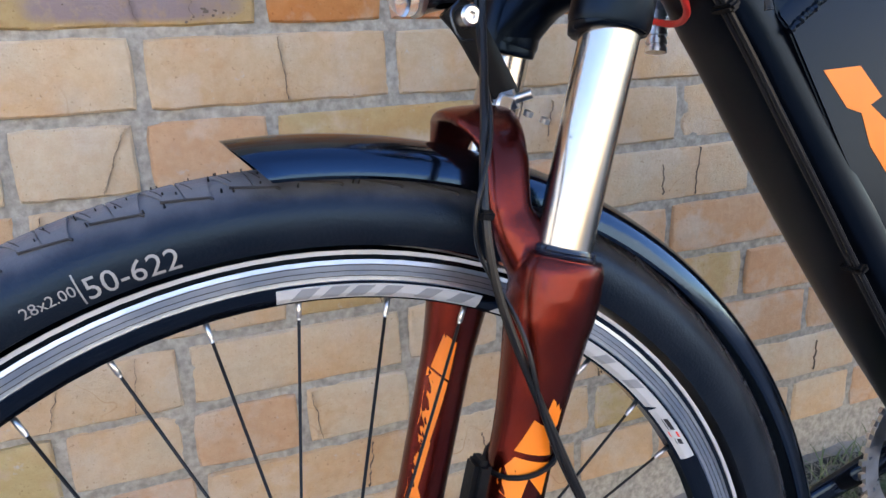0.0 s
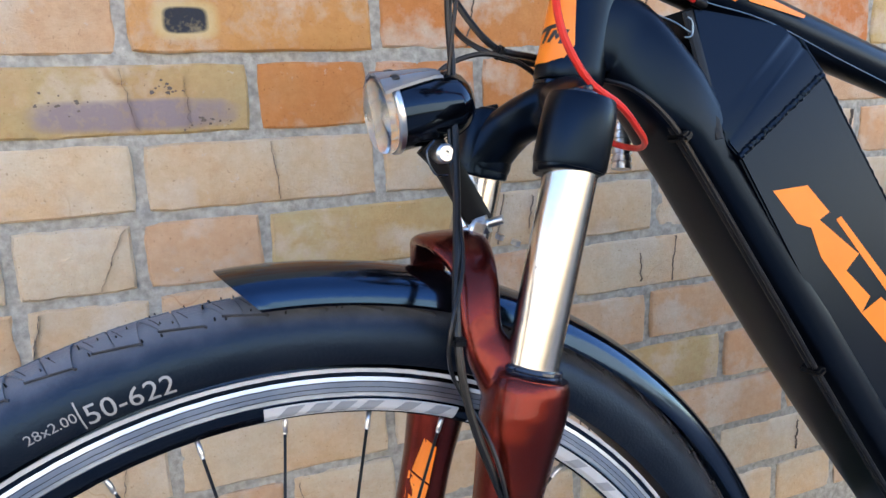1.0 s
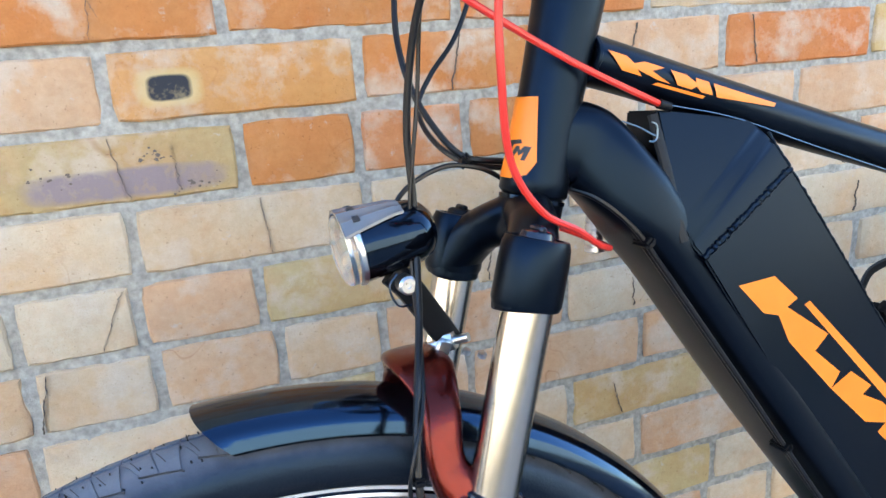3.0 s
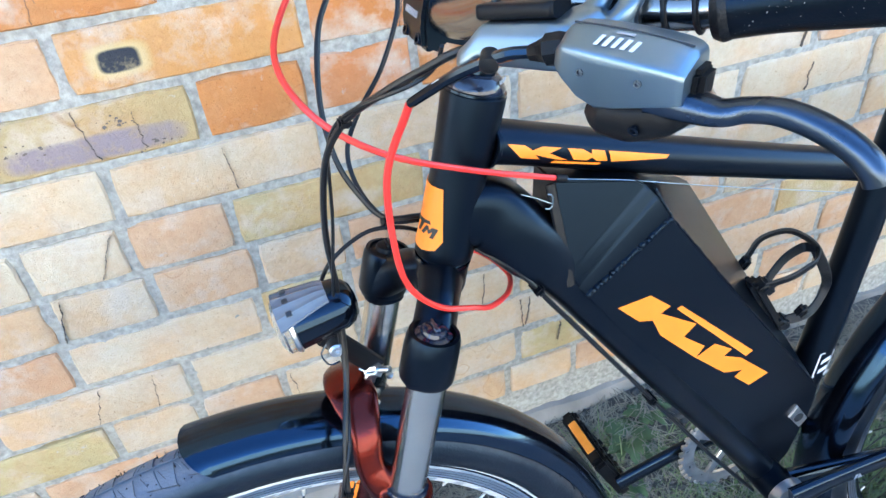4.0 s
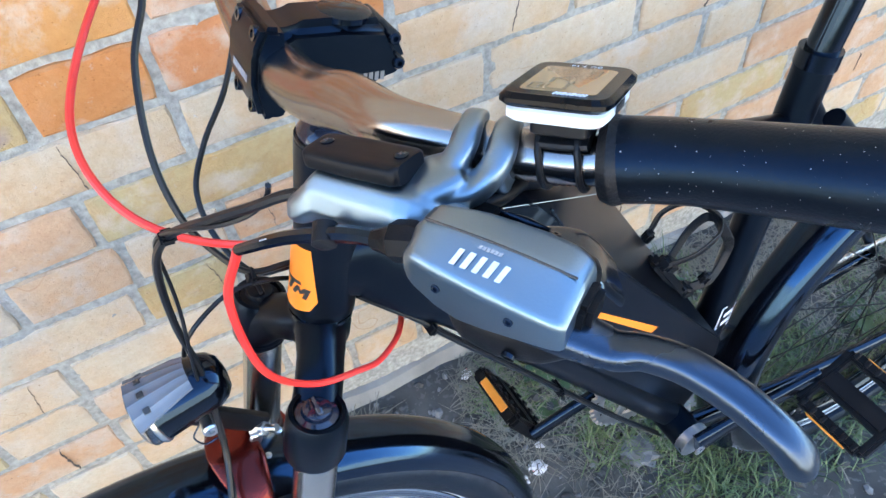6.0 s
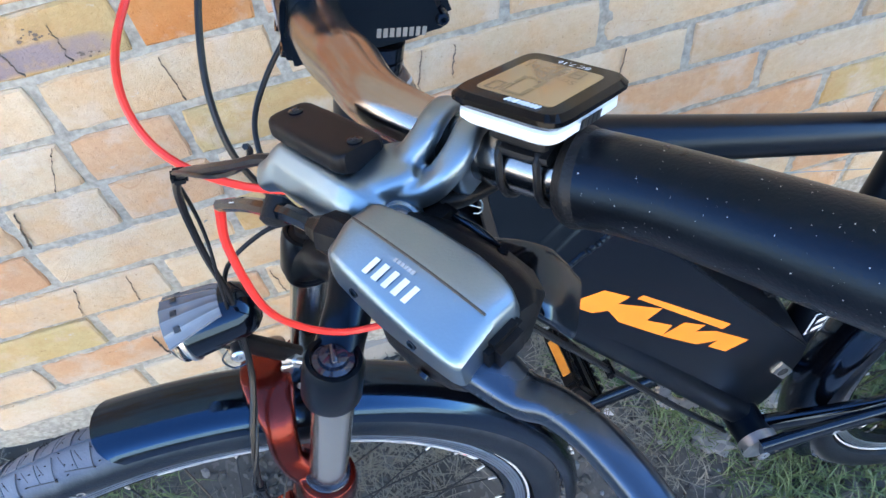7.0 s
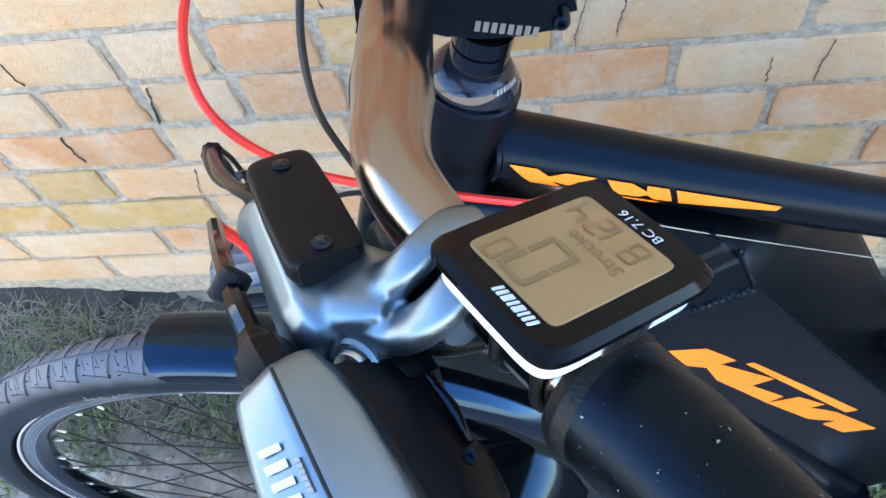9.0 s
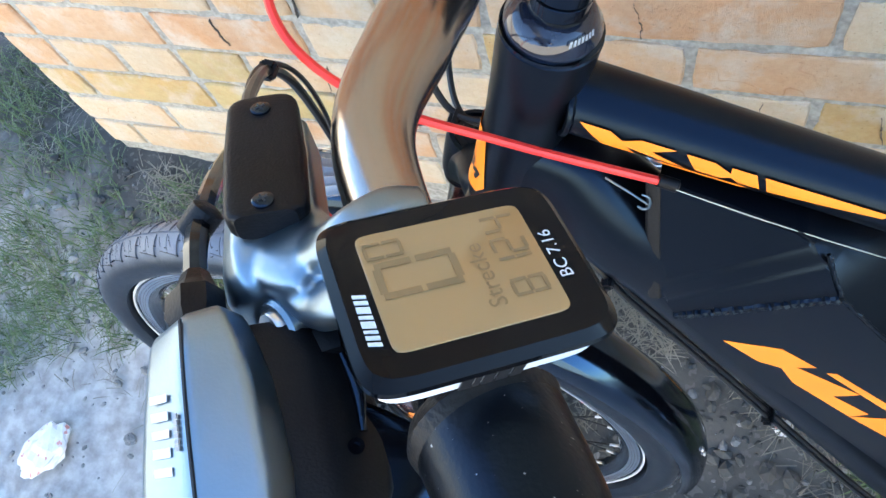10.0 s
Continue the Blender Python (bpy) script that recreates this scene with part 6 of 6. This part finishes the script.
far = bmesh.new()
placed = []
for row in range(-24, 11):
    z0 = 0.730 - COURSE * (row - 3)
    xs = [WALL_X0 - 0.006] + joints(row) + [WALL_X1]
    for a, b in zip(xs, xs[1:]):
        x, span = (a + b) / 2, b - a - 0.0110
        if span < 0.04:
            continue
        near_one = -1.1 < x < 1.75 and -3 <= row <= 10
        long = span > 0.17
        variant = rng.randrange(4)
        m = pose(x, rng.uniform(-0.0015, 0.002), z0 + BRICK_H / 2 + rng.uniform(-0.0015, 0.0015), rng.uniform(-0.6, 0.6), rng.uniform(-0.35, 0.35), rng.uniform(-0.5, 0.5)) @ Matrix.Diagonal((span / (0.235 if long else 0.112), 1, 1, 1))
        if near_one:
            placed.append((brick_data(long, kind_of(row, x), variant), m))
        else:
            data = brick_data(long, "peach", variant)
            old = len(far.verts)
            far.from_mesh(data)
            far.verts.ensure_lookup_table()
            bmesh.ops.transform(far, matrix=m, verts=far.verts[old:])
rest = part("brick_field", far, CREAM, wall, flat=True)
rest["kind"] = "stuff"

# unseen upper wall and building body, added to keep the sun off
sun_screen = bmesh.new()
block((10.0, 0.36, 0.7), pose(WALL_X0 + 5.01, 0.186, WALL_TOP + 0.35), 0, 1, sun_screen)
block((WALL_X0 + 10.01 - WALL_X1 - 0.006, 0.36, WALL_TOP + 0.3), pose((WALL_X0 + 10.01 + WALL_X1 + 0.006) / 2, 0.186, (WALL_TOP - 0.3) / 2), 0, 1, sun_screen)
block((10.0, 6.0, 3.6), pose(WALL_X0 + 5.01, 3.39, 1.5), 0, 1, sun_screen)
part("upper_wall", sun_screen, PEACH, wall, flat=True)

def bounce_wall(x0, y0, x1, y1, height):
    """A plain rendered wall out of view, added to throw warm sunlight back, thick, with a coping."""
    a, b = Vector((x0, y0, 0)), Vector((x1, y1, 0))
    mid, ln = (a + b) / 2, (b - a).length
    m = axes(mid + Vector((0, 0, height / 2 - 0.2)), b - a, (0, 0, 1))
    bm = block((ln, 0.3, height + 0.4), m, 0.01, 1)
    block((ln + 0.1, 0.4, 0.08), axes(mid + Vector((0, 0, height + 0.04)), b - a, (0, 0, 1)), 0.01, 1, bm)
    return tagged(part("wall_bounce", bm, RENDER, flat=True), "plain warm beige wall out of view, added to bounce sunlight", "wall", kind="structure")


RENDER = mat("beige_render", (0.54, 0.47, 0.38), (0.64, 0.57, 0.47), 0.9, scale=1.5, bump=0.6, fine=60)
# both walls are added out of view for warm bounce and bright reflections
bounce_wall(-11.0, -9.0, 13.0, -9.0, 3.6)
bounce_wall(-11.0, -8.8, -11.0, 6.0, 3.6)

CRACK = mat("brick_crack", (0.13, 0.10, 0.078), None, 0.95)


def crack(x, z, height, sway):
    """A thin jagged crack in a brick's face."""
    r = random.Random(int(x * 1000) + int(z * 777))
    bm = bmesh.new()
    n, pairs, drift = 26, [], 0.0
    for i in range(n + 1):
        t = i / n
        drift = 0.8 * drift + r.gauss(0, 0.0007)
        cx, cz = x + sway * t + drift, z + height * t
        h = 0.00006 + 0.00030 * math.sin(math.pi * min(1, t + 0.1)) * r.uniform(0.0, 1.3) ** 1.5
        pairs.append((bm.verts.new((cx - h, -0.0026, cz)), bm.verts.new((cx + h, -0.0026, cz)), bm.verts.new((cx - h, 0.004, cz)), bm.verts.new((cx + h, 0.004, cz))))
    for p, q in zip(pairs, pairs[1:]):
        bm.faces.new((p[0], p[1], q[1], q[0]))
        bm.faces.new((p[0], q[0], q[2], p[2]))
        bm.faces.new((p[1], p[3], q[3], q[1]))
    part("crack", bm, CRACK, wall)


def scar(x, z, size, seed):
    """A cluster of small dark pits in a brick's face."""
    r = random.Random(seed)
    bm = bmesh.new()
    for k in range(16):
        a, d = r.uniform(0, 6.28), abs(r.gauss(0, size))
        cx, cz, rad = x + 1.6 * d * math.cos(a), z + 0.6 * d * math.sin(a), r.uniform(0.0006, 0.0019) * (1.5 if k < 4 else 1)
        ring = [bm.verts.new((cx + rad * r.uniform(0.6, 1.2) * math.cos(i * 0.9), -0.0022 + 0.0004 * r.random(), cz + rad * r.uniform(0.5, 0.9) * math.sin(i * 0.9))) for i in range(7)]
        bm.faces.new(ring)
    part("burn_specks", bm, CRACK, wall)["kind"] = "stuff"


def course_z(row):
    return 0.730 - COURSE * (row - 3)


for x, row, sway in ((-0.203, 3, -0.004), (-0.333, 2, -0.010), (-0.342, 0, 0.004), (-0.385, 4, 0.028), (-0.454, 5, 0.01), (-0.119, 6, -0.006), (-0.39, 7, 0.006), (0.05, 4, 0.01), (0.17, 8, -0.004), (0.102, 7, 0.003), (-0.03, 5, -0.008), (-0.47, 7, 0.02), (0.31, 5, 0.006), (0.45, 1, -0.01), (0.62, 3, 0.008), (0.02, 1, 0.012), (-0.20, 8, -0.01)):
    crack(x, course_z(row) + 0.003, BRICK_H - 0.006, sway)

more = random.Random(12)
for row in range(-2, 11):
    xs = joints(row)
    for p, q in zip(xs, xs[1:]):
        if -0.75 < p < 1.1 and q - p > 0.15:
            for k in range(2):
                if more.random() < 0.2:
                    x = p + (q - p) * more.uniform(0.18, 0.82)
                    tall = BRICK_H * more.uniform(0.45, 0.95)
                    crack(x, course_z(row) + more.uniform(0.002, BRICK_H - tall), tall, more.uniform(-0.016, 0.016))
scar(-0.303, course_z(2) + 0.043, 0.008, 3)
scar(-0.40, course_z(2) + 0.030, 0.020, 4)
scar(-0.27, course_z(2) + 0.012, 0.012, 5)
footing = bmesh.new()
prev = None
for i in range(120):
    x = WALL_X0 + (WALL_X1 - WALL_X0) * i / 119
    t = 0.125 + 0.014 * noise.noise((x * 5, 0, 1)) + 0.006 * noise.noise((x * 22, 0, 1))
    y = -0.014 + 0.005 * noise.noise((x * 9, 4, 1))
    ring = [footing.verts.new(p) for p in ((x, y - 0.006, -0.2), (x, y, t - 0.02), (x, y + 0.008, t - 0.004), (x, 0.012, t), (x, 0.03, -0.2))]
    if prev:
        for k in range(5):
            footing.faces.new((prev[k], prev[(k + 1) % 5], ring[(k + 1) % 5], ring[k]))
    else:
        footing.faces.new(ring)
    prev = ring
footing.faces.new(prev)
tagged(part("wall_footing", footing, PLINTH), "rough grey cement footing along the wall", "footing", kind="structure")


# ---- ground ----
def smooth(t):
    t = max(0.0, min(1.0, t))
    return t * t * (3 - 2 * t)


def ground_z(x, y):
    """The yard: level under the bicycle, banked up against the wall."""
    bank = 0.095 + 0.07 * smooth((-0.4 - x) / 0.6) + 0.02 * smooth((x - 0.2) / 0.4)
    z = bank * smooth((y + 0.42) / 0.42)
    near = smooth((3.5 - math.hypot(x, y)) / 2.0)
    return z + near * (0.010 * noise.noise((x * 6, y * 6, 0)) + 0.005 * noise.noise((x * 19, y * 19, 2))) - 0.004


def ground_sheet():
    bm = bmesh.new()
    xs = [-300, -80, -25, -9, -4.5, -3] + [-2.2 + 0.022 * i for i in range(200)] + [2.6, 3.4, 5, 10, 25, 80, 300]
    ys = [-300, -80, -25, -9, -4, -2.4] + [-1.5 + 0.022 * i for i in range(120)] + [1.4, 2.4, 5, 12, 40, 120, 300]
    grid = [[bm.verts.new((x, y, ground_z(x, y))) for x in xs] for y in ys]
    for a, b in zip(grid, grid[1:]):
        for i in range(len(xs) - 1):
            bm.faces.new((a[i], a[i + 1], b[i + 1], b[i]))
    return bm


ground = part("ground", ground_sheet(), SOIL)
tagged(ground, "dusty grey trodden soil of the yard", "ground", kind="structure")


def strand(bm, x, y, length, width, yaw, rise, curl, lift=0.0):
    """One blade: a bent tapering strip."""
    n = 3
    d = Vector((math.cos(yaw), math.sin(yaw), 0))
    s = Vector((-d.y, d.x, 0)) * width
    p = Vector((x, y, ground_z(x, y) + lift))
    a = rise
    prev = (bm.verts.new(p - s), bm.verts.new(p + s))
    for k in range(n):
        p = p + (d * math.cos(a) + Vector((0, 0, math.sin(a)))) * (length / n)
        a -= curl / n
        if k == n - 1:
            tip = bm.verts.new(p)
            bm.faces.new((*prev, tip))
        else:
            q = 1 - (k + 1) / n * 0.6
            cur = (bm.verts.new(p - s * q), bm.verts.new(p + s * q))
            bm.faces.new((prev[0], prev[1], cur[1], cur[0]))
            prev = cur


def behind_wall(x, y):
    return x > WALL_X0 - 0.02 and y > -0.02


g = random.Random(21)
straw = bmesh.new()
count = 0
while count < 14500:
    if g.random() < 0.62:
        x, y = g.uniform(-0.25, 1.7), -0.03 - abs(g.gauss(0, 0.17))
    else:
        x, y = g.uniform(-2.0, -0.2), g.uniform(-0.45, 0.6) if g.random() < 0.5 else -0.03 - abs(g.gauss(0, 0.15))
    if behind_wall(x, y) or noise.noise((x * 5, y * 5, 9)) < -0.22:
        continue
    strand(straw, x, y, g.uniform(0.02, 0.075), g.uniform(0.0005, 0.0013), g.uniform(0, 6.28), g.uniform(-0.05, 0.55), g.uniform(0.2, 1.6), 0.002 + g.uniform(0, 0.008))
    count += 1
tagged(part("dry_grass", straw, STRAW, flat=True), "tangle of dry straw-coloured grass on the soil", "grass", kind="stuff")
turf = bmesh.new()
patches = [(0.42, -0.22, 0.10), (0.52, -0.30, 0.09), (0.66, -0.24, 0.12), (0.80, -0.36, 0.10), (0.95, -0.42, 0.10), (1.05, -0.28, 0.14), (0.60, -0.10, 0.10), (-1.15, -0.12, 0.14), (-1.22, -0.26, 0.10), (-1.02, -0.22, 0.10), (-1.35, 0.15, 0.16), (-0.85, -0.14, 0.10), (-0.55, -0.18, 0.10), (1.3, -0.2, 0.2), (0.25, -0.12, 0.06), (0.47, -0.36, 0.08), (0.58, -0.40, 0.09), (0.70, -0.42, 0.10), (0.62, -0.30, 0.08), (0.74, -0.28, 0.09), (0.36, -0.27, 0.05), (0.50, -0.46, 0.07), (-1.45, -0.05, 0.18), (-1.30, -0.30, 0.14), (-1.6, -0.25, 0.2), (-1.15, -0.34, 0.08), (-0.98, -0.30, 0.07), (-1.25, -0.44, 0.07), (-0.80, -0.24, 0.07), (-1.40, -0.42, 0.10)]
for px, py, pr in patches:
    for k in range(int(pr * 3000)):
        a, rr = g.uniform(0, 6.28), pr * math.sqrt(g.random())
        x, y = px + rr * math.cos(a), py + rr * math.sin(a)
        if behind_wall(x, y):
            continue
        strand(turf, x, y, g.uniform(0.025, 0.075), g.uniform(0.0008, 0.0017), g.uniform(0, 6.28), g.uniform(0.5, 1.35), g.uniform(0.4, 1.4))
tagged(part("green_grass", turf, GREEN, flat=True), "short green grass tufts on the yard", "grass", kind="stuff")


def weed(x, y, leaves, size, seed):
    """A low rosette of lobed leaves."""
    r = random.Random(seed)
    root = tagged(new("weed"), "low green weed with lobed leaves beside the wall", "plant", "weeds by the wall")
    root.location = (x, y, ground_z(x, y))
    for k in range(leaves):
        bm = bmesh.new()
        yaw, rise = 6.28 * k / leaves + r.uniform(-0.3, 0.3), r.uniform(0.25, 0.8)
        d, up = Vector((math.cos(yaw), math.sin(yaw), 0)), Vector((0, 0, 1))
        s = Vector((-d.y, d.x, 0))
        ln = size * r.uniform(0.7, 1.15)
        spine, rim_l, rim_r = [], [], []
        for i in range(9):
            t = i / 8
            p = d * (ln * t * math.cos(rise * (1 - 0.6 * t))) + up * (ln * (0.5 * t - 0.42 * t * t) * (1 + rise))
            wd = ln * 0.30 * math.sin(math.pi * min(1, t * 0.92 + 0.06)) * (1.0 if i % 2 else 0.62) + 0.0008
            spine.append(bm.verts.new(p))
            rim_l.append(bm.verts.new(p + s * wd + up * wd * 0.25))
            rim_r.append(bm.verts.new(p - s * wd + up * wd * 0.25))
        for i in range(8):
            bm.faces.new((spine[i], spine[i + 1], rim_l[i + 1], rim_l[i]))
            bm.faces.new((spine[i + 1], spine[i], rim_r[i], rim_r[i + 1]))
        part("leaf", bm, LEAF, root)


for i, (x, y, n, size) in enumerate(((0.33, -0.10, 13, 0.055), (0.39, -0.07, 11, 0.045), (0.30, -0.17, 10, 0.038), (0.36, -0.14, 10, 0.035), (0.62, -0.08, 9, 0.05), (0.95, -0.30, 9, 0.05))):
    weed(x, y, n, size, i)

def grit(number, sizes, spans, seed):
    """Loose stones and crumbs strewn over the soil."""
    r = random.Random(seed)
    base = bmesh.new()
    bmesh.ops.create_icosphere(base, subdivisions=1, radius=1.0)
    base.verts.ensure_lookup_table()
    shape, faces = [v.co.copy() for v in base.verts], [[v.index for v in f.verts] for f in base.faces]
    base.free()
    verts, polys = [], []
    for k in range(number):
        x0, x1, y0, y1 = r.choice(spans)
        x, y = r.uniform(x0, x1), r.uniform(y0, y1)
        rr = r.choice(sizes) * r.uniform(0.7, 1.25)
        turn, flat_by, n0 = r.uniform(0, 6.28), r.uniform(0.45, 0.8), len(verts)
        for p in shape:
            q = p * r.uniform(0.78, 1.22)
            verts.append((x + rr * 1.25 * (q.x * math.cos(turn) - q.y * 0.7 * math.sin(turn)), y + rr * 1.25 * (q.x * math.sin(turn) + q.y * 0.7 * math.cos(turn)), ground_z(x, y) + rr * (0.25 + q.z * flat_by)))
        polys += [[n0 + i for i in f] for f in faces]
    me = bpy.data.meshes.new("grit")
    me.from_pydata(verts, [], polys)
    bm = bmesh.new()
    bm.from_mesh(me)
    return bm


pebbles = grit(900, (0.002, 0.003, 0.004, 0.005, 0.008), [(-2.0, 1.6, -1.1, -0.02), (-0.1, 1.0, -0.5, -0.02), (-1.5, -0.5, -0.8, -0.1)], 31)
clods = grit(1500, (0.003, 0.004, 0.006, 0.009, 0.013), [(-0.2, 1.2, -0.5, -0.02), (0.1, 0.8, -0.45, -0.1), (-1.3, -0.2, -0.3, -0.02)], 32)
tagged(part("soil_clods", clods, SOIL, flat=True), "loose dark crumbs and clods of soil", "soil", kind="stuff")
tagged(part("pebbles", pebbles, PEBBLE, flat=True), "small grey pebbles and crumbs of mortar", "gravel", kind="stuff")


def scrap(name, x, y, size, material, label, category, seed, group=""):
    """A crumpled scrap lying on the soil."""
    r = random.Random(seed)
    bm = bmesh.new()
    bmesh.ops.create_icosphere(bm, subdivisions=3, radius=size)
    for v in bm.verts:
        k = 1 + 0.35 * noise.noise(v.co * (2.2 / size) + Vector((seed, 0, 0))) + 0.18 * noise.noise(v.co * (6 / size))
        v.co = Vector((v.co.x * 1.25 * k, v.co.y * k, v.co.z * 0.42 * k))
    bmesh.ops.transform(bm, matrix=pose(x, y, ground_z(x, y) + size * 0.25, r.uniform(-15, 15), r.uniform(-15, 15), r.uniform(0, 180)), verts=bm.verts)
    tagged(part(name, bm, material, flat=True), label, category, group)


scrap("crumpled_wrapper", -1.04, -0.585, 0.045, PAPER, "crumpled pale paper wrapper with red print on the soil", "litter", 3)
scrap("paper_scrap", 0.226, -0.246, 0.014, PAPER, "small white paper scrap on the soil", "litter", 5, "paper scraps")
scrap("paper_scrap", 0.256, -0.215, 0.010, PAPER, "small white paper scrap on the soil", "litter", 8, "paper scraps")
scrap("paper_scrap", 0.20, -0.05, 0.009, PAPER, "small white paper scrap on the soil", "litter", 9, "paper scraps")
scrap("stone", -0.872, -0.523, 0.011, PEBBLE, "small dark stone on the soil", "stone", 11)
scrap("stone", 0.40, -0.30, 0.030, PEBBLE, "flat grey stone half in the soil", "stone", 12)
scrap("stone", 0.52, -0.26, 0.028, PEBBLE, "flat grey stone half in the soil", "stone", 14)
tin = lathe([(0, 0.014), (0.030, 0.014), (0.030, 0.0132), (0.001, 0.0132)], (0.488, -0.315, 0.016), (0.2, 0.9, 0.25), 24)
tagged(part("tin_cap", tin, STEEL), "small bright metal cap lying in the grass", "litter")

# the bricks one by one, children of the wall
for data, m in placed:
    ob = new("brick", data)
    ob.parent = wall
    ob.matrix_local = m
